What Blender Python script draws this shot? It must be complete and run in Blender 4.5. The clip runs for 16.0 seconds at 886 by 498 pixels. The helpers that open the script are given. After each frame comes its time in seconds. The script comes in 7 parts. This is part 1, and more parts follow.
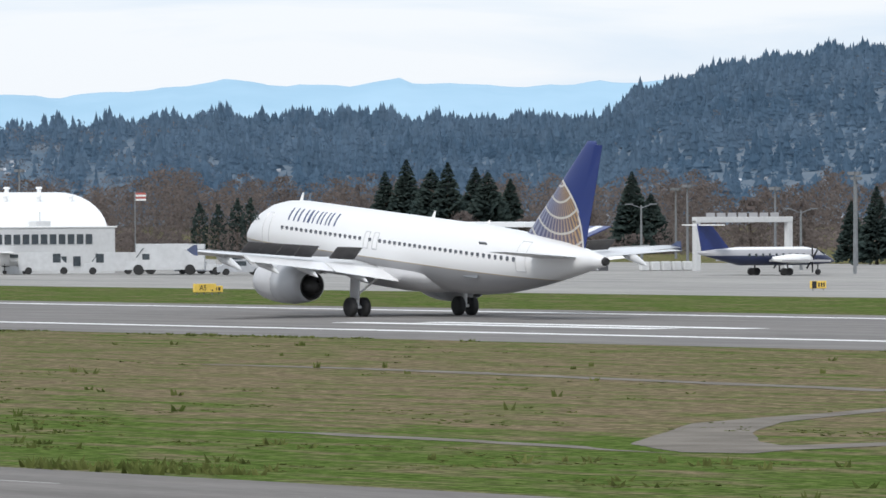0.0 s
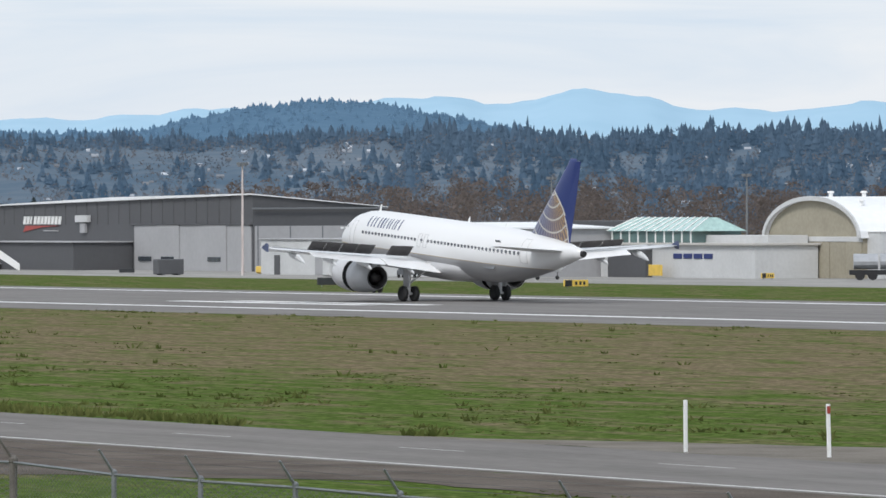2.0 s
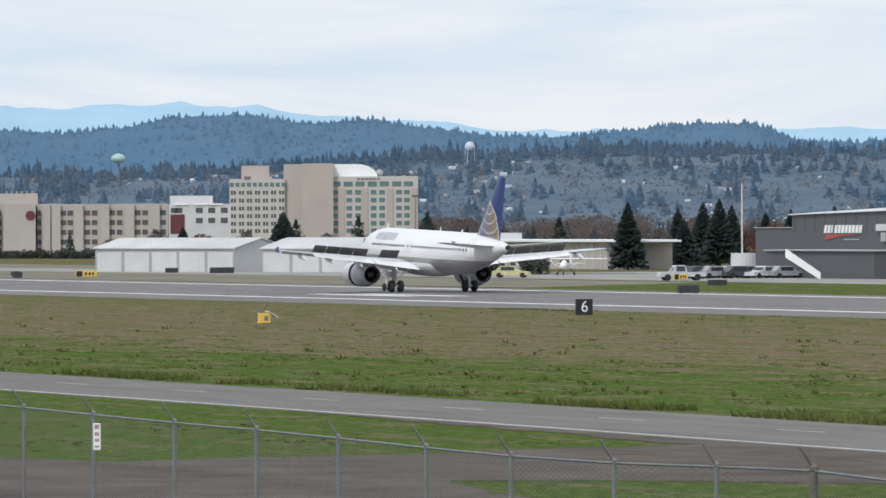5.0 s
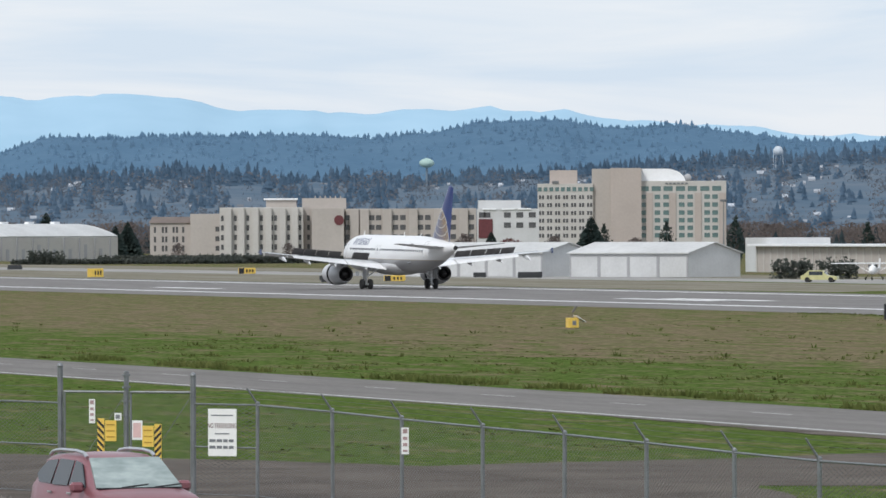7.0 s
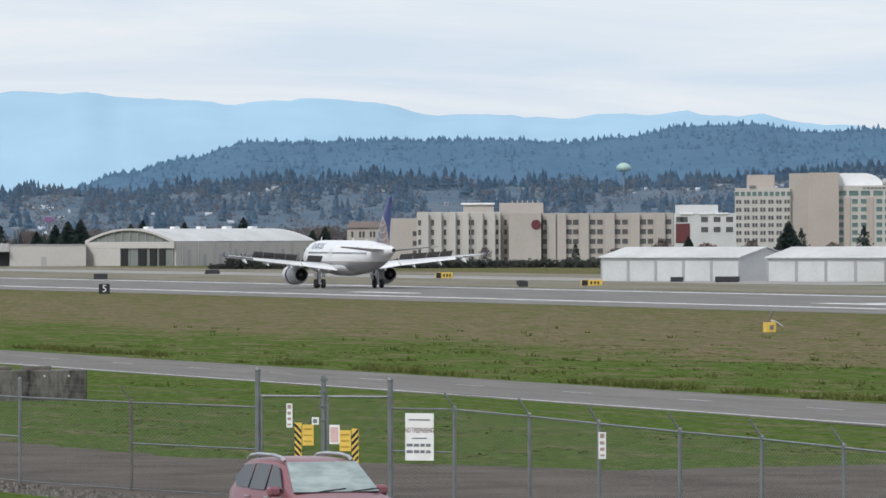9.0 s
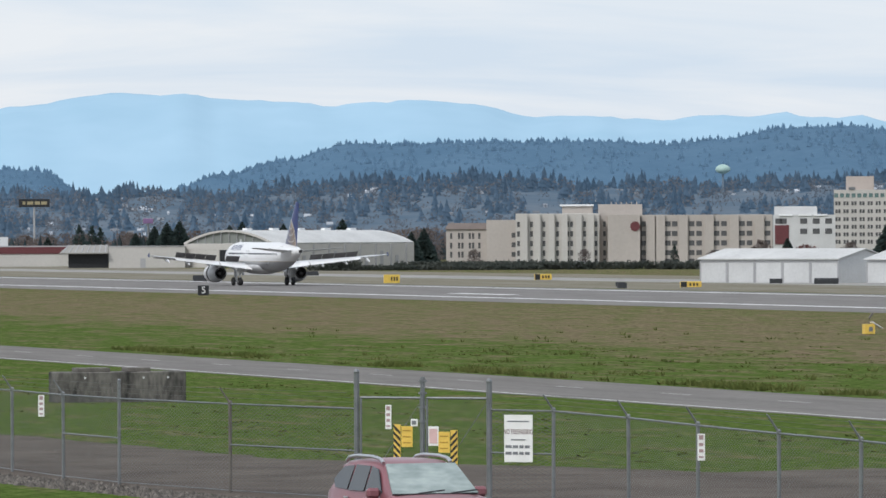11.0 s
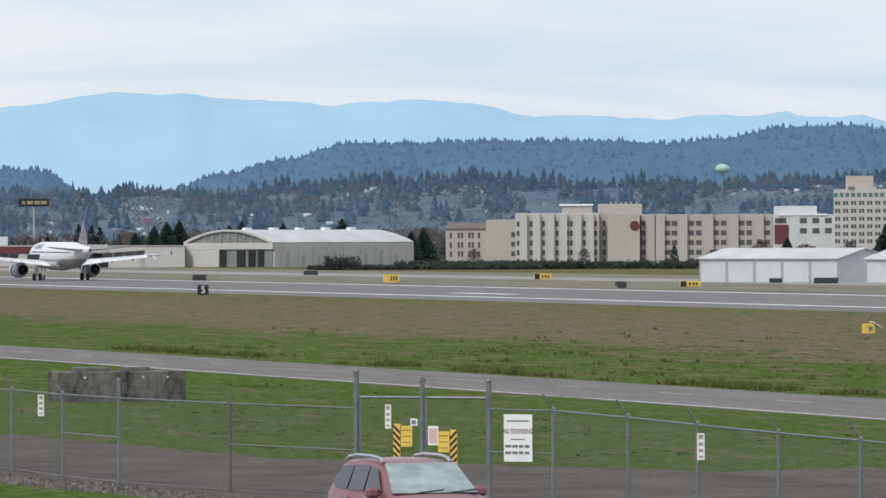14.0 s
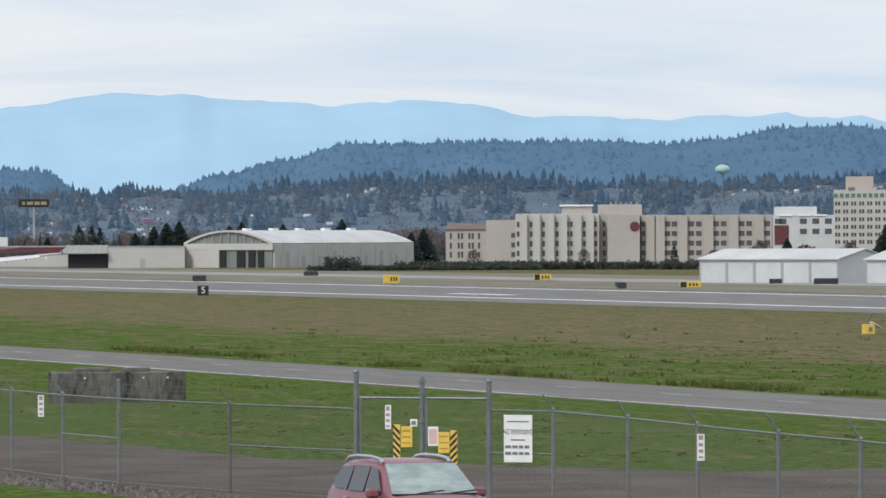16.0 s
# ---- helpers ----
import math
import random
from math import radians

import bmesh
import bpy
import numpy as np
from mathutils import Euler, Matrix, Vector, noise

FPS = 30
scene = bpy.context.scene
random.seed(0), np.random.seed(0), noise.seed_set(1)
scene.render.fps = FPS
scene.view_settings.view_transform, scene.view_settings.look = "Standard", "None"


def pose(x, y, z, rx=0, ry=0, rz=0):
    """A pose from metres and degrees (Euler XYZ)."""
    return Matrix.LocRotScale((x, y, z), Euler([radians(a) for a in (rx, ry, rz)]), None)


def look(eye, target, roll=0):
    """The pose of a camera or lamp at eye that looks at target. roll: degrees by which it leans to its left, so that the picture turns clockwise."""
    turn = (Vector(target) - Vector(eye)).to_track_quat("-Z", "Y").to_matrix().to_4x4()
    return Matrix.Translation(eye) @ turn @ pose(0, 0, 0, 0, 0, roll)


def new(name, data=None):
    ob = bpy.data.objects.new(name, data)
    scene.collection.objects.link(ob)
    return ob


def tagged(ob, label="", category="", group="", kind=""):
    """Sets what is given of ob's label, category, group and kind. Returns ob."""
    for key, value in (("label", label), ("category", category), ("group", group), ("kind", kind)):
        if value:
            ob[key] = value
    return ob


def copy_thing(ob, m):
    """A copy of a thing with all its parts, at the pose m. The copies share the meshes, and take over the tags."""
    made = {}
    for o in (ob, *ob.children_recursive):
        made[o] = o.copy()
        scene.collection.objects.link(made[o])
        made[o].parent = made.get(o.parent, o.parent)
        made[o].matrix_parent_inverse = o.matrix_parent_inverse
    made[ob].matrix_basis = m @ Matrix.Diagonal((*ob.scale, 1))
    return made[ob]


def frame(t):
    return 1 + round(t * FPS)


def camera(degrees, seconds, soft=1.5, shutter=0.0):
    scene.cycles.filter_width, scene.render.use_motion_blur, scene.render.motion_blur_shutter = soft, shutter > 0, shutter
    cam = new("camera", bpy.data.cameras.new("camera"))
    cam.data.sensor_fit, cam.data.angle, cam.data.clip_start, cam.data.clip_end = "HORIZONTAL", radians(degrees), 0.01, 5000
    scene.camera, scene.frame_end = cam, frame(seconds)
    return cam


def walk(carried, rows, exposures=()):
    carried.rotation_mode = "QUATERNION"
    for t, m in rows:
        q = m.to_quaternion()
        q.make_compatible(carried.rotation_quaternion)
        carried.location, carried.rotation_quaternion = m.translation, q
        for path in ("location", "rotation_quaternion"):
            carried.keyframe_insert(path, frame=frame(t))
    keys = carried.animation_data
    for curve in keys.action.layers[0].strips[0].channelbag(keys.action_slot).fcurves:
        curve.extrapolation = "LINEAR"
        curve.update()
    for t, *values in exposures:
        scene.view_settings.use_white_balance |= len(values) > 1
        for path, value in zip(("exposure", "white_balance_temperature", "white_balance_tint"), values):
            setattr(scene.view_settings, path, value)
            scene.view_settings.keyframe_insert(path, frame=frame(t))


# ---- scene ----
from mathutils.geometry import tessellate_polygon

# The eye stands on a terrace at the world's origin; the runway runs along x.
EYE = 6.56
cam = camera(7.065, 16.0, soft=1.6)
PATH = [  # seconds, yaw, pitch
    (0.0, 55.658, -0.355), (0.1, 56.208, -0.354), (0.2, 56.749, -0.349), (0.3, 57.276, -0.342), (0.5, 58.258, -0.336),
    (1.0, 60.380, -0.324), (1.5, 62.079, -0.309), (2.0, 63.538, -0.294), (2.5, 64.968, -0.271), (3.0, 66.313, -0.250),
    (3.5, 67.400, -0.237), (4.0, 68.353, -0.225), (4.5, 69.179, -0.212), (5.0, 69.925, -0.199), (5.2, 70.222, -0.196),
    (7.3, 72.667, -0.148), (7.5, 72.849, -0.146), (8.0, 73.311, -0.138), (8.5, 73.675, -0.124), (9.0, 73.958, -0.110),
    (9.5, 74.212, -0.105), (10.0, 74.513, -0.092), (10.2, 74.628, -0.089), (12.3, 74.785, -0.096), (12.5, 74.780, -0.097),
    (13.0, 74.763, -0.098), (13.5, 74.745, -0.097), (14.0, 74.745, -0.098), (14.5, 74.745, -0.104), (15.0, 74.741, -0.092),
    (15.5, 74.739, -0.092), (16.0, 74.745, -0.093),
]
walk(cam, [(t, pose(0, 0, EYE, 90 + pitch, 0.23, yaw)) for t, yaw, pitch in PATH], exposures=[(0.0, 0.22, 6230, 10), (0.8, 0.04, 6230, 10), (3.5, 0.12, 6230, 10), (8.0, 0.08, 6230, 10), (16.0, 0.06, 6230, 10)])

# ---- daylight: a bright layer of thin cloud, the sun behind it ----
SUN_EL, SUN_AZ = 44.0, 142.0  # degrees; azimuth counted from +y towards +x
world = bpy.data.worlds.new("overcast_sky")
scene.world = world
world.use_nodes = True
wn, wl = world.node_tree.nodes, world.node_tree.links
wn.clear()


def wnode(kind, **inputs):
    n = wn.new(kind)
    for k, v in inputs.items():
        n.inputs[k.replace("_", " ")].default_value = v
    return n


w_out = wn.new("ShaderNodeOutputWorld")
w_sky = wn.new("ShaderNodeTexSky")
w_sky.sky_type = "NISHITA"
w_sky.sun_disc = False
w_sky.sun_elevation, w_sky.sun_rotation = radians(SUN_EL), radians(SUN_AZ)
w_bg_sky = wnode("ShaderNodeBackground", Strength=0.10)
w_bg_cloud = wnode("ShaderNodeBackground", Strength=1.0)
w_tc = wn.new("ShaderNodeTexCoord")
w_map = wn.new("ShaderNodeMapping")
w_map.inputs["Scale"].default_value = (9.0, 9.0, 95.0)
w_noise = wnode("ShaderNodeTexNoise", Scale=1.0, Detail=6.0, Roughness=0.55, Distortion=0.6)
w_ramp = wn.new("ShaderNodeValToRGB")
w_ramp.color_ramp.elements[0].position, w_ramp.color_ramp.elements[0].color = 0.36, (0.66, 0.745, 0.84, 1)
w_ramp.color_ramp.elements[1].position, w_ramp.color_ramp.elements[1].color = 0.60, (0.84, 0.855, 0.875, 1)
w_mix = wnode("ShaderNodeMixShader", Fac=0.88)
wl.new(w_tc.outputs["Generated"], w_map.inputs["Vector"])
wl.new(w_map.outputs["Vector"], w_noise.inputs["Vector"])
wl.new(w_noise.outputs["Fac"], w_ramp.inputs["Fac"])
wl.new(w_ramp.outputs["Color"], w_bg_cloud.inputs["Color"])
wl.new(w_sky.outputs["Color"], w_bg_sky.inputs["Color"])
wl.new(w_bg_sky.outputs[0], w_mix.inputs[1])
wl.new(w_bg_cloud.outputs[0], w_mix.inputs[2])
wl.new(w_mix.outputs[0], w_out.inputs["Surface"])

sun_data = bpy.data.lights.new("sun", "SUN")
sun_data.energy, sun_data.angle, sun_data.color = 2.0, radians(12), (1.0, 0.95, 0.88)
sun_lamp = new("sun", sun_data)
sun_lamp.matrix_basis = look((0, 0, 0), (-math.sin(radians(SUN_AZ)) * math.cos(radians(SUN_EL)), -math.cos(radians(SUN_AZ)) * math.cos(radians(SUN_EL)), -math.sin(radians(SUN_EL))))
sun_lamp.location = (0, 0, 300)


# ---- materials ----
def mat(name, col, rough=0.6, metal=0.0, var=0.12, scale=2.0, fine=30.0, bump=0.0, stretch=(1, 1, 1), col2=None, spec=0.5, island=0.0, glow=0.0, leaf=0.0):
    """A paint or surface: base colour with coarse and fine variation, roughness variation and relief."""
    m = bpy.data.materials.new(name)
    m.use_nodes = True
    nt = m.node_tree
    n, l = nt.nodes, nt.links
    b = n["Principled BSDF"]
    tc = n.new("ShaderNodeTexCoord")
    mp = n.new("ShaderNodeMapping")
    mp.inputs["Scale"].default_value = stretch
    l.new(tc.outputs["Object"], mp.inputs["Vector"])
    a = n.new("ShaderNodeTexNoise")
    a.inputs["Scale"].default_value, a.inputs["Detail"].default_value = scale, 4.0
    f = n.new("ShaderNodeTexNoise")
    f.inputs["Scale"].default_value, f.inputs["Detail"].default_value = fine, 2.0
    l.new(mp.outputs[0], a.inputs["Vector"])
    l.new(mp.outputs[0], f.inputs["Vector"])
    add = n.new("ShaderNodeMath")
    add.operation = "MULTIPLY_ADD"
    add.inputs[1].default_value = 0.4
    l.new(f.outputs["Fac"], add.inputs[0])
    half = n.new("ShaderNodeMath")
    half.operation = "MULTIPLY"
    half.inputs[1].default_value = 0.6
    l.new(a.outputs["Fac"], half.inputs[0])
    l.new(half.outputs[0], add.inputs[2])
    ramp = n.new("ShaderNodeValToRGB")
    c2 = col2 or tuple(min(1, c * (1 + var)) for c in col)
    c1 = col if col2 else tuple(c * (1 - var) for c in col)
    ramp.color_ramp.elements[0].position, ramp.color_ramp.elements[0].color = 0.36, (*c1, 1)
    ramp.color_ramp.elements[1].position, ramp.color_ramp.elements[1].color = 0.64, (*c2, 1)
    l.new(add.outputs[0], ramp.inputs["Fac"])
    src = ramp.outputs["Color"]
    if island:
        g = n.new("ShaderNodeNewGeometry")
        h = n.new("ShaderNodeHueSaturation")
        mr = n.new("ShaderNodeMapRange")
        mr.inputs["To Min"].default_value, mr.inputs["To Max"].default_value = 1 - island, 1 + island
        l.new(g.outputs["Random Per Island"], mr.inputs["Value"])
        l.new(mr.outputs[0], h.inputs["Value"])
        l.new(src, h.inputs["Color"])
        src = h.outputs["Color"]
    l.new(src, b.inputs["Base Color"])
    b.inputs["Roughness"].default_value = rough
    b.inputs["Metallic"].default_value = metal
    b.inputs["Specular IOR Level"].default_value = spec
    if bump:
        bp = n.new("ShaderNodeBump")
        bp.inputs["Strength"].default_value = bump
        bp.inputs["Distance"].default_value = 0.05
        l.new(f.outputs["Fac"], bp.inputs["Height"])
        l.new(bp.outputs["Normal"], b.inputs["Normal"])
    # emission stands in for haze over the far backdrop
    if glow:
        l.new(src, b.inputs["Emission Color"])
        b.inputs["Emission Strength"].default_value = glow
    if leaf:  # thin growth lets part of the light through
        tr = n.new("ShaderNodeBsdfTranslucent")
        mx = n.new("ShaderNodeMixShader")
        mx.inputs[0].default_value = leaf
        l.new(src, tr.inputs["Color"])
        l.new(b.outputs[0], mx.inputs[1])
        l.new(tr.outputs[0], mx.inputs[2])
        l.new(mx.outputs[0], n["Material Output"].inputs["Surface"])
    return m


WHITE = mat("white_paint", (0.80, 0.80, 0.79), 0.35, var=0.05, scale=0.4, fine=6)
WHITE_WALL = mat("white_metal_siding", (0.55, 0.555, 0.555), 0.6, var=0.08, scale=0.25, fine=3)
DARK = mat("dark_opening", (0.012, 0.013, 0.015), 0.6, var=0.3)
BLACK = mat("black_rubber", (0.018, 0.018, 0.019), 0.75, var=0.2)
STEEL = mat("galvanised_steel", (0.24, 0.25, 0.255), 0.45, 0.7, var=0.15, scale=3)
YELLOW = mat("yellow_paint", (0.72, 0.49, 0.09), 0.5, var=0.12)
SIGN_WHITE = mat("white_sign_face", (0.78, 0.78, 0.76), 0.5, var=0.06)
SIGN_BLACK = mat("black_sign_face", (0.016, 0.017, 0.02), 0.5, var=0.1)
RED_INK = mat("faded_red_ink", (0.45, 0.12, 0.10), 0.6)
FADED_INK = mat("faded_pinkish_ink", (0.36, 0.25, 0.25), 0.7)
GREY_INK = mat("grey_ink", (0.16, 0.17, 0.18), 0.6)
WINDOW = mat("dark_window_glass", (0.035, 0.045, 0.055), 0.12, var=0.3, spec=0.8)


# ---- mesh helpers ----
def part(name, bm, material, parent=None, label="", smooth=False):
    """Links a bmesh as one mesh object, under a thing or a part."""
    me = bpy.data.meshes.new(name)
    if smooth:
        for f in bm.faces:
            f.smooth = True
    bm.to_mesh(me)
    bm.free()
    me.materials.append(material)
    ob = new(name, me)
    if parent is not None:
        ob.parent = parent
    return tagged(ob, label=label)


def share(name, source, parent, m):
    """Another object on the mesh of source."""
    ob = new(name, source.data)
    ob.parent = parent
    ob.matrix_basis = m
    return ob


def thing(name, m, label, category, group="", kind=""):
    ob = new(name)
    ob.matrix_basis = m
    return tagged(ob, label, category, group, kind)


def box(bm, c, s, m=None, bevel=0.0):
    r = bmesh.ops.create_cube(bm, size=1.0)
    vs = r["verts"]
    bmesh.ops.scale(bm, vec=s, verts=vs)
    if bevel:
        es = list({e for v in vs for e in v.link_edges})
        vs = list({v for f in bmesh.ops.bevel(bm, geom=es, offset=bevel, segments=1, affect="EDGES")["faces"] for v in f.verts} | {v for v in vs if v.is_valid})
    if m is not None:
        bmesh.ops.transform(bm, matrix=m, verts=vs)
    bmesh.ops.translate(bm, vec=c, verts=vs)
    return vs


def tube(bm, p0, p1, r0, r1=None, seg=8, caps=True):
    p0, p1 = Vector(p0), Vector(p1)
    r1 = r0 if r1 is None else r1
    q = (p1 - p0).to_track_quat("Z", "Y")
    rings = []
    for p, r in ((p0, r0), (p1, r1)):
        rings.append([bm.verts.new(p + q @ Vector((r * math.cos(2 * math.pi * i / seg), r * math.sin(2 * math.pi * i / seg), 0))) for i in range(seg)])
    for i in range(seg):
        j = (i + 1) % seg
        bm.faces.new((rings[0][i], rings[0][j], rings[1][j], rings[1][i]))
    if caps:
        bm.faces.new(rings[0][::-1])
        bm.faces.new(rings[1])


def loft(bm, rings, closed=True, cap=True):
    vr = [[bm.verts.new(p) for p in ring] for ring in rings]
    n = len(vr[0])
    for a, b in zip(vr, vr[1:]):
        for i in range(n if closed else n - 1):
            j = (i + 1) % n
            bm.faces.new((a[i], a[j], b[j], b[i]))
    if cap and closed:
        bm.faces.new(vr[0][::-1])
        bm.faces.new(vr[-1])
    bmesh.ops.recalc_face_normals(bm, faces=bm.faces)


def prism(bm, pts, axis, a, b):
    """A polygon in the plane across an axis, drawn out along it from a to b."""
    def at(u, v, w):
        return {"x": (w, u, v), "y": (u, w, v), "z": (u, v, w)}[axis]
    loft(bm, [[at(u, v, a) for u, v in pts], [at(u, v, b) for u, v in pts]])


def letters(text, size, material, parent, m, name="lettering", thick=0.004):
    cu = bpy.data.curves.new(name, "FONT")
    cu.body, cu.size, cu.align_x, cu.align_y, cu.extrude = text, size, "CENTER", "CENTER", thick
    cu.materials.append(material)
    ob = new(name, cu)
    ob.parent = parent
    ob.matrix_basis = m
    return ob


def polar(az, d, z=0.0):
    a = radians(az)
    return Vector((-d * math.sin(a), d * math.cos(a), z))


# ---- ground ----
def ground_material():
    m = bpy.data.materials.new("patchy_spring_grass")
    m.use_nodes = True
    n, l = m.node_tree.nodes, m.node_tree.links
    b = n["Principled BSDF"]
    b.inputs["Roughness"].default_value = 0.95
    b.inputs["Specular IOR Level"].default_value = 0.0
    tc = n.new("ShaderNodeTexCoord")

    def noise_at(sx, sy, detail=5.0, rough=0.6):
        mp = n.new("ShaderNodeMapping")
        mp.inputs["Scale"].default_value = (sx, sy, 1)
        l.new(tc.outputs["Object"], mp.inputs["Vector"])
        t = n.new("ShaderNodeTexNoise")
        t.inputs["Scale"].default_value, t.inputs["Detail"].default_value, t.inputs["Roughness"].default_value = 1.0, detail, rough
        l.new(mp.outputs[0], t.inputs["Vector"])
        return t.outputs["Fac"]

    def ramp(fac, *stops):
        r = n.new("ShaderNodeValToRGB")
        while len(r.color_ramp.elements) < len(stops):
            r.color_ramp.elements.new(0.5)
        for e, (p, c) in zip(r.color_ramp.elements, stops):
            e.position, e.color = p, (*c, 1)
        l.new(fac, r.inputs["Fac"])
        return r.outputs["Color"]

    def mix(kind, fac, a, c):
        x = n.new("ShaderNodeMix")
        x.data_type, x.blend_type = "RGBA", kind
        if isinstance(fac, float):
            x.inputs["Factor"].default_value = fac
        else:
            l.new(fac, x.inputs["Factor"])
        l.new(a, x.inputs["A"])
        l.new(c, x.inputs["B"])
        return x.outputs["Result"]

    sep = n.new("ShaderNodeSeparateXYZ")
    l.new(tc.outputs["Object"], sep.inputs[0])
    big = noise_at(0.018, 0.06)
    # how dry the turf is, by its distance from the tarmac, broken up by large patches
    wob = n.new("ShaderNodeMath")
    wob.operation = "MULTIPLY_ADD"
    wob.inputs[1].default_value = 46.0
    l.new(big, wob.inputs[0])
    l.new(sep.outputs["Y"], wob.inputs[2])
    mr = n.new("ShaderNodeMapRange")
    mr.inputs["From Min"].default_value, mr.inputs["From Max"].default_value = 46.0, 346.0
    l.new(wob.outputs[0], mr.inputs["Value"])
    dry = ramp(mr.outputs[0], (0.0, (0.0,) * 3), (0.20, (0.0,) * 3), (0.26, (0.22,) * 3), (0.30, (0.10,) * 3), (0.345, (0.84,) * 3), (0.43, (0.90,) * 3), (0.50, (0.82,) * 3), (0.58, (0.66,) * 3), (0.70, (0.55,) * 3), (0.79, (0.22,) * 3), (0.95, (0.25,) * 3), (1.0, (0.7,) * 3))
    mid = noise_at(0.16, 0.5)
    fine = noise_at(1.4, 2.2, 3.0)
    tuft = noise_at(5.0, 5.0, 2.0)
    green = ramp(fine, (0.30, (0.040, 0.062, 0.016)), (0.50, (0.076, 0.116, 0.028)), (0.72, (0.140, 0.180, 0.056)))
    straw = ramp(fine, (0.28, (0.080, 0.066, 0.038)), (0.50, (0.165, 0.134, 0.086)), (0.75, (0.290, 0.232, 0.140)))
    bw = n.new("ShaderNodeRGBToBW")
    l.new(dry, bw.inputs[0])
    s = n.new("ShaderNodeMath")
    s.operation = "ADD"
    l.new(bw.outputs[0], s.inputs[0])
    md = n.new("ShaderNodeMath")
    md.operation = "MULTIPLY_ADD"
    md.inputs[1].default_value, md.inputs[2].default_value = 4.6, -2.35
    l.new(mid, md.inputs[0])
    l.new(md.outputs[0], s.inputs[1])
    s.use_clamp = True
    col = mix("MIX", s.outputs[0], green, straw)
    dirt = ramp(tuft, (0.30, (0.62,) * 3), (0.50, (1.0,) * 3), (0.75, (1.18,) * 3))
    col = mix("MULTIPLY", 1.0, col, dirt)
    l.new(col, b.inputs["Base Color"])
    bp = n.new("ShaderNodeBump")
    bp.inputs["Strength"].default_value, bp.inputs["Distance"].default_value = 0.6, 0.12
    l.new(fine, bp.inputs["Height"])
    l.new(bp.outputs["Normal"], b.inputs["Normal"])
    return m


GRASS = ground_material()


def strip(name, x0, x1, y0, y1, top, material, label, category, kind="structure", ends=None):
    bm = bmesh.new()
    box(bm, ((x0 + x1) / 2, (y0 + y1) / 2, top - 0.1), (x1 - x0, y1 - y0, 0.2))
    return tagged(part(name, bm, material), label, category, kind=kind)


bm = bmesh.new()
bmesh.ops.create_grid(bm, x_segments=20, y_segments=20, size=4900)
tagged(part("ground", bm, GRASS), "flat airfield turf, green and straw-brown in patches", "ground", kind="structure")

ASPHALT = mat("weathered_runway_asphalt", (0.140, 0.132, 0.125), 0.85, scale=0.9, fine=9, var=0.0, col2=(0.225, 0.213, 0.203), stretch=(0.05, 0.45, 1), bump=0.2, spec=0.12)
ROAD = mat("grey_road_asphalt", (0.148, 0.139, 0.130), 0.85, scale=0.7, fine=8, col2=(0.215, 0.203, 0.191), stretch=(0.12, 0.8, 1), bump=0.2, spec=0.03)
CONCRETE = mat("pale_apron_concrete", (0.24, 0.235, 0.225), 0.85, scale=0.5, fine=4, col2=(0.36, 0.35, 0.33), stretch=(0.06, 0.4, 1), spec=0.03)
LINE_WORN = mat("worn_line_paint", (0.30, 0.295, 0.285), 0.7, var=0.0, scale=2, fine=8, col2=(0.50, 0.495, 0.48))
LINE_EDGE = mat("dull_line_paint", (0.42, 0.415, 0.405), 0.7, var=0.0, scale=1.5, fine=7, col2=(0.64, 0.635, 0.62))
DRY = mat("dry_beige_verge", (0.150, 0.138, 0.100), 0.95, scale=0.3, fine=3, col2=(0.255, 0.235, 0.190), stretch=(0.08, 0.6, 1), bump=0.4, spec=0.02)
LINE = mat("white_line_paint", (0.78, 0.78, 0.77), 0.6, var=0.12, scale=1, fine=6)
GRAVEL = mat("brown_gravel", (0.080, 0.067, 0.058), 0.95, scale=0.35, fine=14, col2=(0.160, 0.138, 0.119), bump=0.6, spec=0.03)

strip("runway", -2600, 900, 195.5, 256, 0.02, ASPHALT, "wide worn grey asphalt runway", "runway")
strip("taxiway", -2600, -860, 300, 322, 0.02, CONCRETE, "narrow pale taxiway beyond the runway", "taxiway")
strip("taxiway", -860, 900, 304, 345, 0.02, CONCRETE, "pale concrete taxiway beyond the runway", "taxiway")
strip("apron", -900, 300, 345.01, 470, 0.015, CONCRETE, "pale concrete apron before the hangars", "apron")


def bend(x):
    """How far the perimeter road swings towards the eye at its far end."""
    return -2.6 * max(0.0, (-x - 240) / 190) ** 1.4


def road_band(name, y0, y1, top, material, label, category, x0=-1500, x1=60, step=10.0):
    bm = bmesh.new()
    n = max(1, int((x1 - x0) / step))
    rings = []
    for i in range(n + 1):
        x = x0 + (x1 - x0) * i / n
        b = bend(x)
        rings.append([(x, y0 + b, top), (x, y1 + b, top), (x, y1 + b, -0.1), (x, y0 + b, -0.1)])
    loft(bm, rings)
    return tagged(part(name, bm, material), label, category, kind="structure")


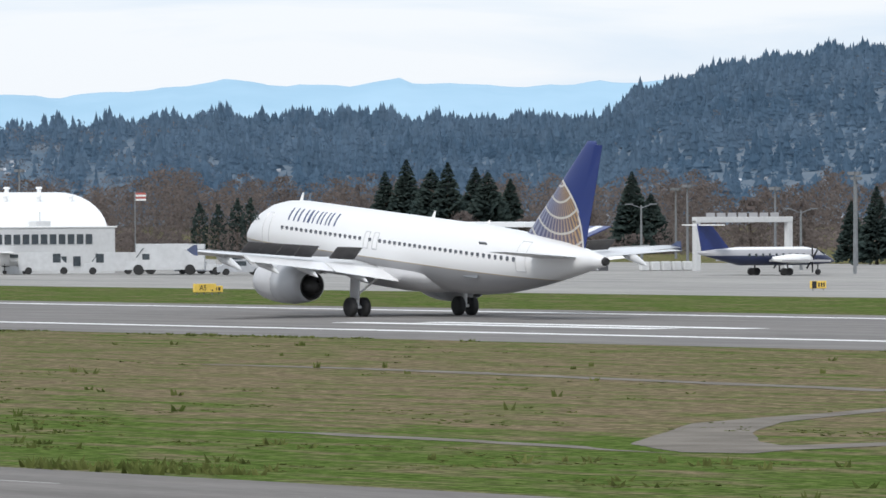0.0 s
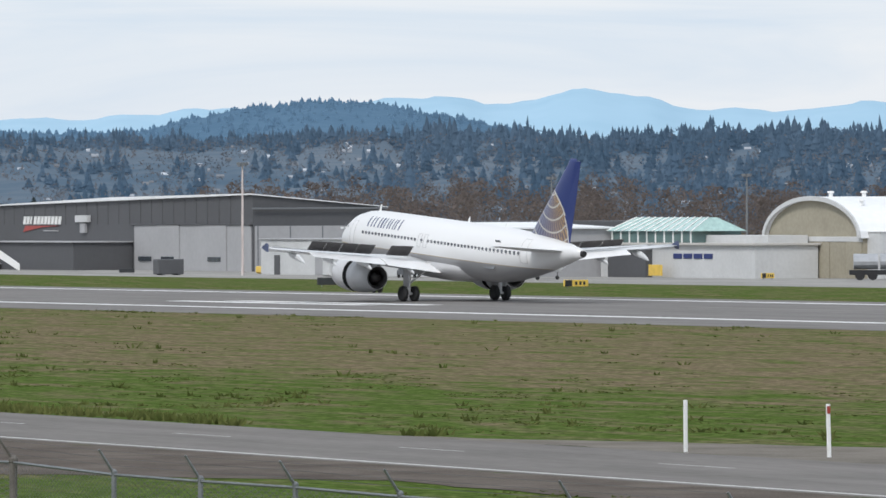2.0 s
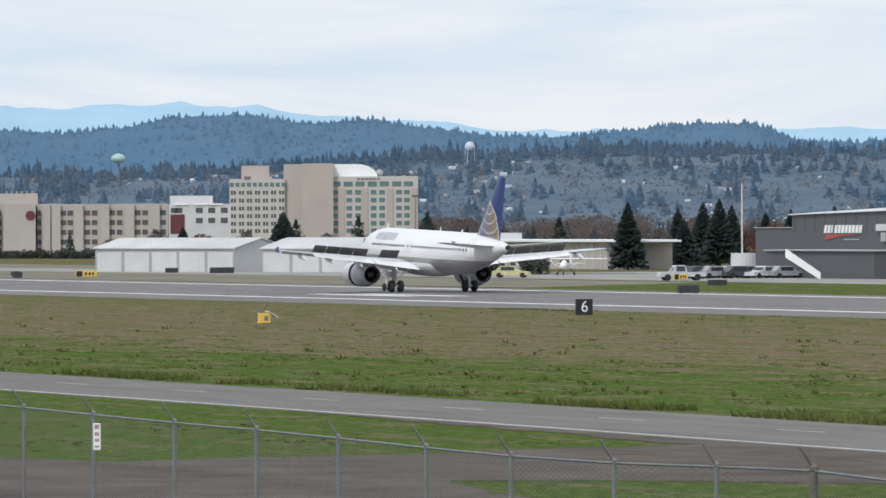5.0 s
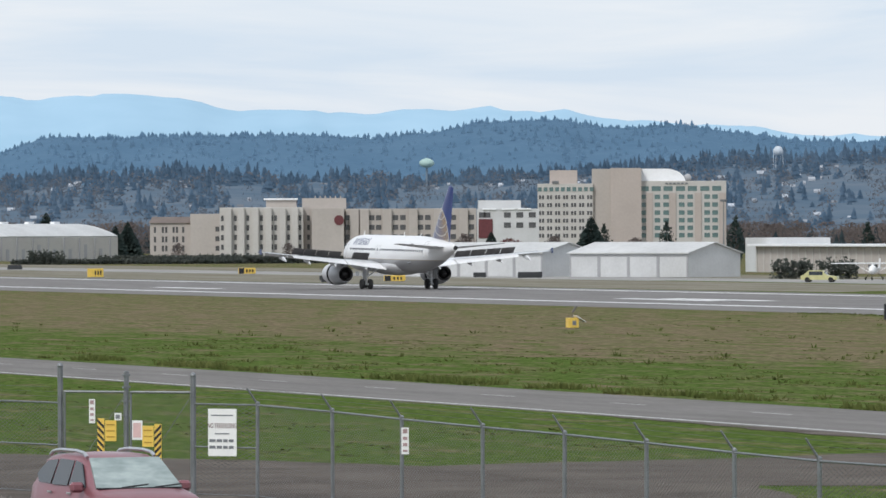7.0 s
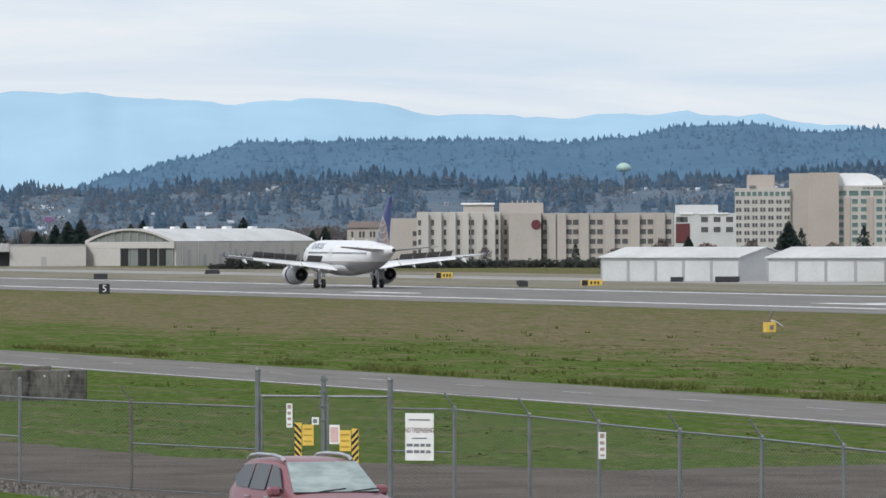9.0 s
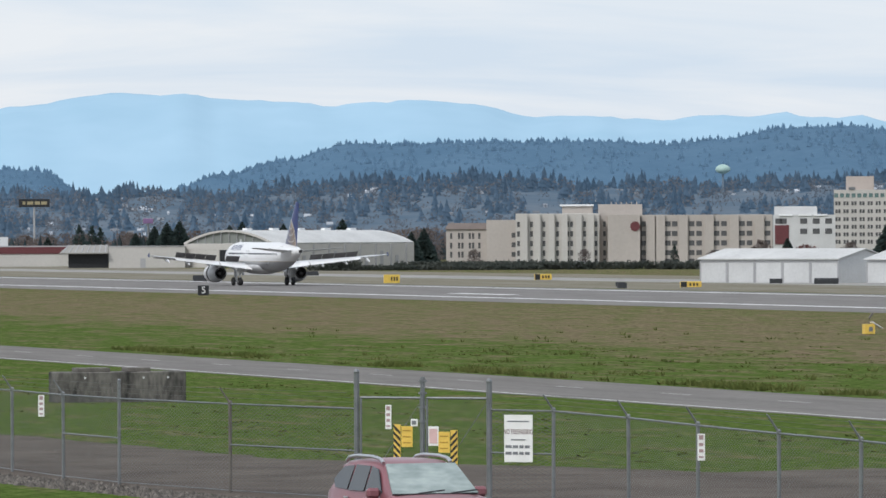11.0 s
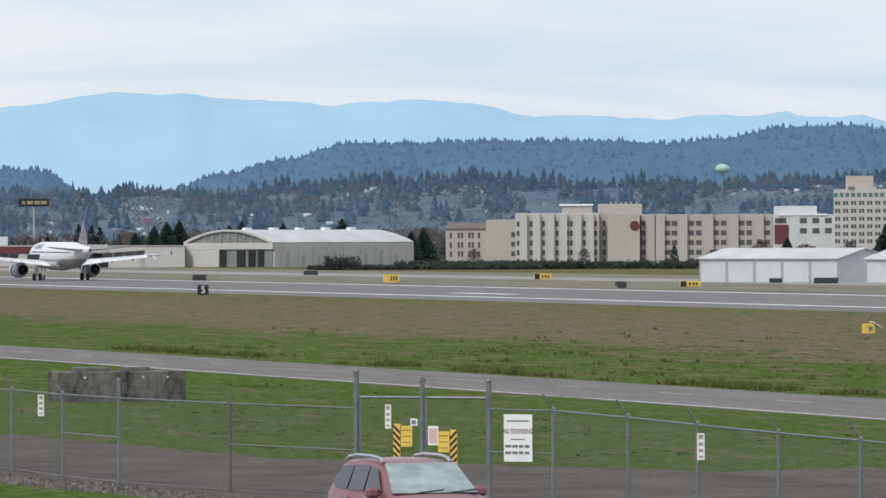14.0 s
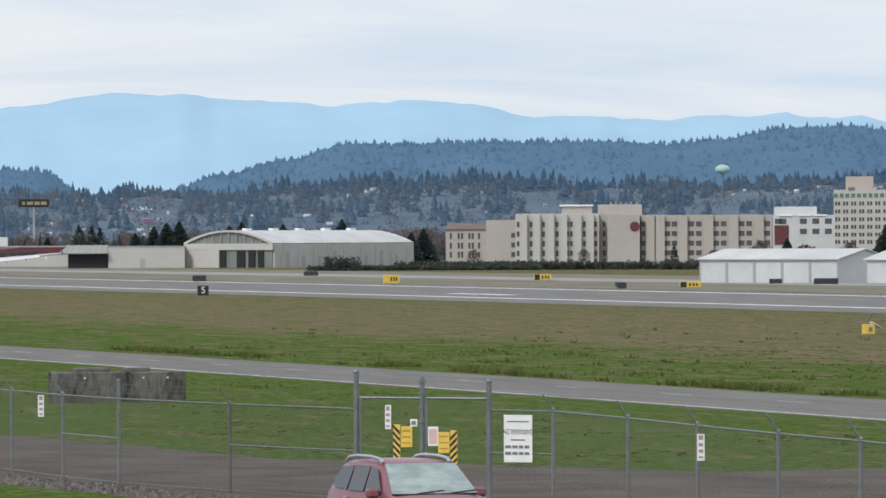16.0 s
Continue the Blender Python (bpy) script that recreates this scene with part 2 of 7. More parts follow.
road_band("perimeter_road", 81.7, 92.4, 0.02, ROAD, "grey asphalt perimeter road", "road")
road_band("road_edge_line", 82.1, 82.3, 0.026, LINE_EDGE, "white painted line along the perimeter road", "line")
x = -470.0
while x < -60:
    road_band("centre_dash", 87.83, 87.93, 0.026, LINE_WORN, "short worn white dash on the perimeter road", "line", x, x + 4.0, 4.0)
    x += 15.3
for y in (208.5, 249.0):
    strip("runway_edge_line", -2600, 900, y - 0.75, y + 0.75, 0.024, LINE, "white painted line along the runway edge", "line")
for x0, n_bars, length in ((-806, 1, 26), (-640, 2, 27), (-489, 2, 33), (-333, 2, 30)):
    for k in range(n_bars):
        strip("touchdown_bar", x0 + 3 * k, x0 + 3 * k + length, 220.0 + 3.6 * k, 222.0 + 3.6 * k, 0.025, LINE, "white painted touchdown bar on the runway", "marking")


def patch(name, pts, top, material, label, category, wob=0.8, step=1.5):
    """A flat patch with an uneven edge, a few centimetres over the turf."""
    bm = bmesh.new()
    ring = []
    for (xa, ya), (xb, yb) in zip(pts, pts[1:] + pts[:1]):
        n = max(2, int(math.hypot(xb - xa, yb - ya) / step))
        for i in range(n):
            p = Vector((xa + (xb - xa) * i / n, ya + (yb - ya) * i / n, 0))
            q = noise.noise_vector(p * 0.35) * wob + noise.noise_vector(p * 1.3) * wob * 0.4
            ring.append((p.x + q.x, p.y + q.y))
    area = sum(xa * yb - xb * ya for (xa, ya), (xb, yb) in zip(ring, ring[1:] + ring[:1]))
    if area < 0:
        ring.reverse()
    vs = [bm.verts.new((x, y, top)) for x, y in ring]
    for tri in tessellate_polygon([[Vector((x, y, 0)) for x, y in ring]]):
        a, b, c = (vs[k] for k in tri)
        up = (b.co - a.co).cross(c.co - a.co).z
        if abs(up) > 1e-9:
            bm.faces.new((a, b, c) if up > 0 else (a, c, b))
    return tagged(part(name, bm, material), label, category, kind="structure")


TRACK = mat("worn_grey_gravel", (0.135, 0.122, 0.105), 0.95, scale=0.4, fine=12, col2=(0.225, 0.205, 0.178), bump=0.5, spec=0.03)
patch("gravel_track", [(-250, 36), (-194, 40), (-182, 42), (-150, 45), (-128, 45), (-124, 52), (-150, 58), (-172, 63), (-168, 70), (-150, 81.6), (-198, 81.6), (-193, 70), (-190, 60), (-206, 51.5), (-250, 48)], 0.012, GRAVEL, "dark brown gravel track along the fence", "gravel", 0.6)
patch("gravel_path", [(-250, 158.6), (-236, 158.4), (-200, 153.5), (-170, 150), (-170, 151.6), (-200, 155.2), (-236, 159.8), (-250, 159.6)], 0.012, TRACK, "narrow worn gravel path through the turf", "path", 0.5)
patch("gravel_turnout", [(-158.6, 114.5), (-172.4, 126.7), (-175.5, 131.5), (-178.2, 136.3), (-182.9, 143.3), (-180.0, 141.1), (-174.9, 133.8), (-171.4, 129.3), (-164.4, 123.0), (-158.0, 118.5), (-155.0, 117.0), (-155.3, 121.8), (-153.3, 120.2), (-152.0, 115.0), (-150.6, 112.7), (-152.6, 111.8)], 0.012, TRACK, "curved grey gravel turnout in the turf", "path", 0.12)
patch("gravel_pad", [(-190, 92.3), (-158, 92.3), (-163, 97), (-170, 99.5), (-178, 97), (-184, 94)], 0.014, TRACK, "worn grey gravel pad beside the perimeter road", "gravel", 0.6)
patch("dry_rut", [(-177, 113.2), (-160, 111.8), (-152, 111), (-160, 113), (-172, 113.9)], 0.01, TRACK, "narrow worn rut through the turf", "path", 0.5)


patch("dry_verge", [(-2500, 258), (-735, 258), (-690, 262), (-735, 299.5), (-2500, 299.5)], 0.008, DRY, "dry beige verge between runway and taxiway", "verge", 1.5, 14.0)
patch("dry_verge", [(-2500, 323), (-870, 323), (-870, 345), (-1000, 352), (-2500, 362)], 0.008, DRY, "dry beige verge beyond the taxiway", "verge", 2.0, 14.0)
patch("gravel_shoulder", [(-240, 81.5), (-120, 81.6), (-120, 75.0), (-150, 76.5), (-176, 78.0), (-208, 80.2)], 0.016, GRAVEL, "dark gravel shoulder beside the perimeter road", "gravel", 0.5)


# ---- the airliner: origin on the ground between its main wheels, nose along +x, left wing along +y ----
GEAR_X = 17.7  # metres from the nose to the main wheels


def st(s):
    return GEAR_X - s


def hull_material():
    """White above, grey belly, a thin gold line between, by the height on the hull."""
    m = mat("airliner_white_and_grey_paint", (0.80, 0.80, 0.80), 0.28, var=0.03, scale=0.3, fine=2)
    n, l = m.node_tree.nodes, m.node_tree.links
    b = n["Principled BSDF"]
    tc = n.new("ShaderNodeTexCoord")
    sep = n.new("ShaderNodeSeparateXYZ")
    l.new(tc.outputs["Object"], sep.inputs[0])
    r = n.new("ShaderNodeValToRGB")
    r.color_ramp.interpolation = "CONSTANT"
    mr = n.new("ShaderNodeMapRange")
    mr.inputs["From Min"].default_value, mr.inputs["From Max"].default_value = 0.0, 10.0
    l.new(sep.outputs["Z"], mr.inputs["Value"])
    l.new(mr.outputs[0], r.inputs["Fac"])
    e = r.color_ramp.elements
    e[0].position, e[0].color = 0.0, (0.34, 0.34, 0.35, 1)
    e[1].position, e[1].color = 0.330, (0.42, 0.32, 0.16, 1)
    k = e.new(0.335)
    k.color = (0.82, 0.82, 0.82, 1)
    soot = n.new("ShaderNodeTexNoise")
    soot.inputs["Scale"].default_value = 0.8
    mx = n.new("ShaderNodeMix")
    mx.data_type, mx.blend_type = "RGBA", "MULTIPLY"
    mx.inputs["Factor"].default_value = 0.25
    l.new(r.outputs["Color"], mx.inputs["A"])
    l.new(soot.outputs["Fac"], mx.inputs["B"])
    l.new(mx.outputs["Result"], b.inputs["Base Color"])
    return m


def fin_material():
    """Deep blue with a gridded globe in grey, tan and white over the lower front."""
    m = mat("blue_fin_paint", (0.016, 0.032, 0.150), 0.3, var=0.08)
    n, l = m.node_tree.nodes, m.node_tree.links
    b = n["Principled BSDF"]
    tc = n.new("ShaderNodeTexCoord")
    sep = n.new("ShaderNodeSeparateXYZ")
    l.new(tc.outputs["Object"], sep.inputs[0])

    def op(kind, a, c=None, d=None):
        x = n.new("ShaderNodeMath")
        x.operation = kind
        for i, v in enumerate((a, c, d)):
            if v is None:
                continue
            if isinstance(v, (int, float)):
                x.inputs[i].default_value = v
            else:
                l.new(v, x.inputs[i])
        return x.outputs[0]

    ax, az = -15.1, 9.15  # the globe's pole, on the leading edge
    dx, dz = op("SUBTRACT", sep.outputs["X"], ax), op("SUBTRACT", sep.outputs["Z"], az)
    r = op("SQRT", op("ADD", op("MULTIPLY", dx, dx), op("MULTIPLY", dz, dz)))
    ang = op("ARCTAN2", dx, op("MULTIPLY", dz, -1.0))
    meridian = op("GREATER_THAN", op("FRACT", op("MULTIPLY", ang, 10.0)), 0.5)
    arc = op("LESS_THAN", op("ABSOLUTE", op("SUBTRACT", op("FRACT", op("DIVIDE", r, 0.90)), 0.5)), 0.07)
    # inside the globe: a circle whose rim runs from the pole down to the rudder's foot
    gx, gz = op("SUBTRACT", sep.outputs["X"], -12.4), op("SUBTRACT", sep.outputs["Z"], 4.9)
    gr = op("SQRT", op("ADD", op("MULTIPLY", gx, gx), op("MULTIPLY", gz, gz)))
    inside = op("LESS_THAN", gr, 5.0)
    rim = op("LESS_THAN", op("ABSOLUTE", op("SUBTRACT", gr, 5.0)), 0.07)

    def mix(fac, a, c):
        x = n.new("ShaderNodeMix")
        x.data_type = "RGBA"
        l.new(fac, x.inputs["Factor"])
        for k, v in (("A", a), ("B", c)):
            if isinstance(v, tuple):
                x.inputs[k].default_value = (*v, 1)
            else:
                l.new(v, x.inputs[k])
        return x.outputs["Result"]

    warm = n.new("ShaderNodeMapRange")
    warm.inputs["From Min"].default_value, warm.inputs["From Max"].default_value = -0.6, 0.5
    l.new(ang, warm.inputs["Value"])
    tan = mix(warm.outputs[0], (0.36, 0.235, 0.11), (0.19, 0.20, 0.27))
    slate = mix(warm.outputs[0], (0.11, 0.085, 0.10), (0.07, 0.075, 0.15))
    globe = mix(arc, mix(meridian, tan, slate), (0.46, 0.44, 0.40))
    body = mix(rim, mix(inside, (0.016, 0.032, 0.150), globe), (0.52, 0.50, 0.46))
    l.new(body, b.inputs["Base Color"])
    return m


HULL = hull_material()
FIN = fin_material()
BLUE = mat("deep_blue_paint", (0.016, 0.032, 0.150), 0.3, var=0.1)
WING = mat("light_grey_wing_paint", (0.62, 0.63, 0.64), 0.35, var=0.06, scale=0.6, fine=4)
SLAT_WHITE = mat("white_flap_paint", (0.78, 0.78, 0.78), 0.3, var=0.04)
COVE = mat("dark_grey_spoiler_well", (0.075, 0.07, 0.07), 0.6, var=0.2)
NACELLE = mat("grey_nacelle_paint", (0.50, 0.50, 0.51), 0.3, var=0.06, scale=0.8)
BARE = mat("bare_metal", (0.55, 0.55, 0.56), 0.3, 0.9, var=0.1)
HOT = mat("burnt_exhaust_metal", (0.05, 0.048, 0.048), 0.45, 0.6, var=0.3)
CABIN = mat("grey_cabin_glass", (0.13, 0.14, 0.16), 0.2, var=0.3, scale=0.4)
TITLE = mat("dark_blue_lettering", (0.06, 0.08, 0.16), 0.4)


def airfoil(chord, thick, n=9):
    """Section points (along the chord from 0 to -chord, height) round an aerofoil."""
    up, lo = [], []
    for i in range(n):
        c = (1 - math.cos(math.pi * i / (n - 1))) / 2
        t = 5 * thick * (0.2969 * math.sqrt(c) - 0.126 * c - 0.3516 * c * c + 0.2843 * c ** 3 - 0.1015 * c ** 4)
        up.append((-c * chord, t * chord))
        lo.append((-c * chord, -t * chord * 0.8))
    return up + lo[-2:0:-1]


def airliner():
    plane = thing("airliner", pose(-348.8, 236, 0, 0, 0, 180), "white jet airliner with grey belly and blue fin, landing", "airplane")
    # hull: station, half width, height of axis, half height
    shape = [(0.0, 0.05, 3.30, 0.05), (0.25, 0.48, 3.33, 0.45), (0.7, 0.85, 3.42, 0.80), (1.4, 1.20, 3.55, 1.16), (2.2, 1.48, 3.68, 1.50), (3.2, 1.72, 3.80, 1.80),
             (4.4, 1.89, 3.86, 1.98), (5.8, 1.97, 3.88, 2.06), (8, 1.975, 3.88, 2.07), (12, 1.975, 3.88, 2.07), (16, 1.975, 3.88, 2.07), (20, 1.975, 3.88, 2.07), (23.5, 1.975, 3.88, 2.07),
             (25.5, 1.94, 3.93, 2.02), (27.5, 1.82, 4.02, 1.88), (29.5, 1.62, 4.17, 1.66), (31.5, 1.36, 4.33, 1.38), (33.5, 1.05, 4.51, 1.05), (35.2, 0.72, 4.65, 0.72), (36.3, 0.46, 4.73, 0.47), (37.25, 0.28, 4.76, 0.29)]
    bm = bmesh.new()
    N = 40
    loft(bm, [[(st(s), w * math.cos(2 * math.pi * i / N), z + h * math.sin(2 * math.pi * i / N)) for i in range(N)] for s, w, z, h in shape])
    hull = part("fuselage", bm, HULL, plane, "white fuselage with grey belly and thin gold line", smooth=True)

    def skin(s, z, out=0.01):
        """The place and slope of the hull's left skin at a station and height."""
        for (s0, w0, z0, h0), (s1, w1, z1, h1) in zip(shape, shape[1:]):
            if s0 <= s <= s1:
                k = (s - s0) / (s1 - s0)
                w, c, h = w0 + k * (w1 - w0), z0 + k * (z1 - z0), h0 + k * (h1 - h0)
                q = max(-1, min(1, (z - c) / h))
                return w * math.sqrt(max(0, 1 - q * q)) + out, math.asin(q)
        return 0, 0

    bm = bmesh.new()
    tube(bm, (st(37.2), 0, 4.76), (st(37.45), 0, 4.77), 0.27, 0.2, 16)
    part("exhaust_cone", bm, HOT, hull, "dark tail exhaust", smooth=False)
    # wing-root fairing
    bm = bmesh.new()
    rings = []
    for s, w, lo in ((10.6, 0.9, 2.15), (12.0, 1.75, 1.75), (14, 2.15, 1.55), (18, 2.25, 1.5), (20.5, 2.05, 1.6), (22.3, 1.3, 1.85), (23.4, 0.5, 2.05)):
        rings.append([(st(s), w * math.cos(a), 2.75 + (2.75 - lo) * math.sin(a)) for a in [math.pi + math.pi * i / 12 for i in range(13)]] + [(st(s), w * 0.55, 3.0), (st(s), -w * 0.55, 3.0)])
    loft(bm, rings)
    part("belly_fairing", bm, NACELLE, hull, "grey wing-root fairing", smooth=True)
    # cabin windows, doors, cockpit glass
    wm = None
    for side in (1, -1):
        for i in range(50):
            s = 6.35 + 0.533 * i
            if any(abs(s - d) < 0.35 for d in (15.55, 16.5)) or s > 30.4:
                continue
            y, tilt = skin(s, 4.35)
            m = Matrix.Translation((st(s), side * y, 4.35)) @ Euler((-side * tilt, 0, 0)).to_matrix().to_4x4()
            if wm is None:
                bm = bmesh.new()
                box(bm, (0, 0, 0), (0.20, 0.03, 0.28), bevel=0.06)
                wm = part("cabin_window", bm, CABIN, hull)
                wm.matrix_basis = m
            else:
                share("cabin_window", wm, hull, m)
        for s, z, w, h in ((4.4, 4.2, 0.84, 1.85), (15.55, 4.35, 0.5, 0.95), (16.5, 4.35, 0.5, 0.95), (30.9, 4.55, 0.82, 1.7)):
            y, tilt = skin(s, z, 0.0)
            bm = bmesh.new()
            for dx in (-w / 2, w / 2):
                for k in range(6):
                    za, zb = z - h / 2 + h * k / 6, z - h / 2 + h * (k + 1) / 6
                    ya, yb = skin(s + dx, za)[0], skin(s + dx, zb)[0]
                    tube(bm, (st(s + dx), side * ya, za), (st(s + dx), side * yb, zb), 0.022, seg=4)
            for dz in (-h / 2, h / 2):
                tube(bm, (st(s - w / 2), side * skin(s - w / 2, z + dz)[0], z + dz), (st(s + w / 2), side * skin(s + w / 2, z + dz)[0], z + dz), 0.022, seg=4)
            part("door_outline", bm, NACELLE, hull, "grey outline of a cabin door")
        for s, z in ((1.75, 4.35), (2.25, 4.55), (2.85, 4.62)):
            y, tilt = skin(s, z, 0.0)
            bm = bmesh.new()
            box(bm, (0, 0, 0), (0.42, 0.05, 0.42), bevel=0.05)
            ob = part("cockpit_window", bm, WINDOW, hull)
            ob.matrix_basis = Matrix.Translation((st(s), side * y, z)) @ Euler((-side * tilt, 0, side * -0.45)).to_matrix().to_4x4()
        # the name along the cabin roof: six slanted plain bars in its colour
        for i, w in enumerate((0.70, 0.78, 0.22, 0.66, 0.62, 0.74)):
            s = 6.55 + (0, 1.05, 2.12, 2.62, 3.55, 4.42)[i]
            s = s + w / 2
            bm = bmesh.new()
            for a, b in ((0, 1),) if w < 0.3 else ((0, 0.18), (0.82, 1)):
                sa, sb = s - w / 2 + a * w, s - w / 2 + b * w
                rings = []
                for k in range(7):
                    z = 4.84 + 0.72 * k / 6
                    lean = 0.2 * (k / 6 - 0.5)
                    rings.append([(st(q) + lean, side * skin(q, z, o)[0], z) for q, o in ((sa, 0.0), (sa, 0.025), (sb, 0.025), (sb, 0.0))])
                loft(bm, rings)
            part("title_bar", bm, TITLE, hull, "dark blue slanted title bar")
        bm = bmesh.new()
        y, tilt = skin(27.3, 5.0)
        box(bm, (0, 0, 0), (0.7, 0.03, 0.32))
        part("flag_patch", bm, GREY_INK, hull).matrix_basis = Matrix.Translation((st(27.3), side * y, 4.98)) @ Euler((-side * tilt, 0, side * 0.06)).to_matrix().to_4x4()
        bm = bmesh.new()
        box(bm, (0, 0, 0), (1.5, 0.02, 0.22))
        y, tilt = skin(26.3, 3.1)
        part("registration_bar", bm, GREY_INK, hull).matrix_basis = Matrix.Translation((st(26.3), side * y, 3.1)) @ Euler((-side * tilt, 0, 0)).to_matrix().to_4x4()
    for s, h in ((5.2, 0.45), (19.5, 0.4), (25.2, 0.28)):
        bm = bmesh.new()
        loft(bm, [[(st(s), 0.03, 5.9), (st(s + 0.35), 0.0, 5.9), (st(s), -0.03, 5.9)], [(st(s + 0.28), 0.02, 5.95 + h), (st(s + 0.42), 0, 5.95 + h), (st(s + 0.28), -0.02, 5.95 + h)]])
        part("antenna", bm, WHITE, hull)
    # fin and rudder
    bm = bmesh.new()
    rings = []
    for z, le, chord, t in ((5.2, 28.0, 6.2, 0.06), (5.9, 29.6, 4.7, 0.09), (8.6, 32.3, 2.8, 0.11), (11.25, 34.9, 1.1, 0.13), (11.46, 35.05, 0.95, 0.06)):
        rings.append([(st(le) + x, y, z) for x, y in airfoil(chord, t)])
    loft(bm, rings)
    fin = part("fin", bm, FIN, plane, "blue fin with a gridded tan and grey globe", smooth=True)
    bm = bmesh.new()
    rings = []
    for z, le, chord in ((5.35, 33.95, 1.3), (8.6, 35.05, 0.95), (11.3, 35.95, 0.6)):
        rings.append([(st(le), 0.10, z), (st(le + chord), 0.012, z), (st(le + chord), -0.012, z), (st(le), -0.10, z)])
    loft(bm, rings)
    part("rudder", bm, FIN, plane, "deep blue rudder")
    for side in (1, -1):
        bm = bmesh.new()
        rings = []
        for y, le, chord, z in ((0.5, 31.35, 4.0, 4.55), (1.0, 31.7, 3.7, 4.6), (6.1, 34.6, 1.5, 5.15), (6.22, 34.9, 1.1, 5.16)):
            rings.append([(st(le) + x, side * y, z + h - 0.075 * x) for x, h in airfoil(chord, 0.08)])
        loft(bm, rings)
        part("tailplane", bm, WING, plane, "light grey tailplane", smooth=True)

        # ---- wing ----
        def le(y):
            return 11.3 + 0.62 * (y - 1.9) if y < 6.4 else 11.3 + 0.62 * 4.5 + 0.51 * (y - 6.4)

        def te(y):
            return 18.55 if y < 6.4 else 18.55 + 0.245 * (y - 6.4)

        def wz(y):
            return 2.75 + 0.095 * (y - 1.9)

        bm = bmesh.new()
        rings = []
        for y in (1.2, 3.0, 5.0, 6.4, 9.0, 12.0, 15.0, 16.9):
            f = 0.86 if y < 16 else 1.0
            c = (te(y) - le(y)) * (0.80 if y < 13.2 else 0.95)
            rings.append([(st(le(y)) + x, side * y, wz(y) + h + 0.03 * -x * (0.3 - y / 40)) for x, h in airfoil(c, 0.125 - 0.003 * y)])
        loft(bm, rings)
        wing = part("wing", bm, WING, plane, "light grey swept wing", smooth=True)
        # drooped slats
        for y0, y1 in ((2.6, 5.0), (6.6, 9.6), (9.7, 12.8), (12.9, 15.9)):
            bm = bmesh.new()
            rings = []
            for y in (y0, y1):
                rings.append([(st(le(y)) + 0.30 + x, side * y, wz(y) - 0.14 + z) for x, z in ((0.12, -0.12), (0.05, 0.02), (-0.2, 0.17), (-0.62, 0.27), (-0.3, 0.08), (-0.1, -0.1))])
            loft(bm, rings)
            part("slat", bm, SLAT_WHITE, wing, "white drooped slat")
        # flaps set for landing
        for y0, y1 in ((2.0, 6.3), (6.45, 13.1)):
            bm = bmesh.new()
            rings = []
            for y in (y0, y1):
                c = 0.235 * (te(y) - le(y)) + 0.35
                x0, z0 = st(te(y)) + 0.16 * (te(y) - le(y)), wz(y) + 0.02
                ca, sa = math.cos(radians(17)), math.sin(radians(17))
                rings.append([(x0 + (x * ca - 0 * sa), side * y, z0 + x * sa + h * ca) for x, h in airfoil(c, 0.13, 7)])
            loft(bm, rings)
            part("flap", bm, SLAT_WHITE, wing, "white flap lowered for landing")
        # raised spoilers
        for y0, y1 in ((3.2, 5.2), (6.7, 8.25), (8.32, 9.85), (9.92, 11.4), (11.47, 12.9)):
            bm = bmesh.new()
            rings = []
            for y in (y0, y1):
                c = te(y) - le(y)
                x0, z0 = st(te(y)) + 0.36 * c, wz(y) + 0.055 * c
                w = 0.95 + 0.035 * c
                ca, sa = math.cos(radians(40)), math.sin(radians(40))
                rings.append([(x0, side * y, z0), (x0 - w * ca, side * y, z0 + w * sa), (x0 - w * ca + 0.03, side * y, z0 + w * sa + 0.03), (x0 + 0.04, side * y, z0 + 0.04)])
            loft(bm, rings)
            part("spoiler", bm, COVE, wing, "dark raised spoiler")
        for y in (4.3, 8.0, 11.2, 14.2):
            bm = bmesh.new()
            x1, z1 = st(te(y)), wz(y) - 0.32
            loft(bm, [[(x1 + dx, side * (y + r * math.cos(a)), z1 + dz + r * 1.4 * math.sin(a)) for a in [2 * math.pi * i / 8 for i in range(8)]] for dx, dz, r in ((1.9, 0.12, 0.03), (1.2, -0.02, 0.16), (0.2, -0.12, 0.18), (-0.6, -0.34, 0.10), (-0.95, -0.46, 0.02))])
            part("flap_fairing", bm, WING, wing, smooth=True)
        bm = bmesh.new()
        y = 16.95
        prism(bm, [(st(le(y) + 0.4), wz(y)), (st(le(y) + 1.15), wz(y) + 0.36), (st(le(y) + 1.45), wz(y) + 0.36), (st(le(y) + 1.5), wz(y)), (st(le(y) + 1.55), wz(y) - 0.24), (st(le(y) + 1.2), wz(y) - 0.24)], "y", side * y - 0.03, side * y + 0.03)
        part("wingtip_fence", bm, TITLE, wing, "small blue wingtip fence")

        # ---- engine ----
        ex, ez, ey = 10.9, 1.66, 5.75

        def ring(s, r, dz=0.0, n=28):
            return [(st(s), side * ey + r * math.cos(2 * math.pi * i / n), ez + dz + r * math.sin(2 * math.pi * i / n)) for i in range(n)]

        bm = bmesh.new()
        loft(bm, [ring(ex + 0.5, 0.82), ring(ex + 0.1, 0.90), ring(ex, 0.98), ring(ex + 0.08, 1.05), ring(ex + 0.5, 1.14), ring(ex + 1.3, 1.22), ring(ex + 2.2, 1.23)], cap=False)
        cowl = part("nacelle", bm, NACELLE, plane, "grey engine nacelle", smooth=True)
        bm = bmesh.new()
        loft(bm, [ring(ex + 2.16, 1.225), ring(ex + 2.17, 0.8)], cap=False)
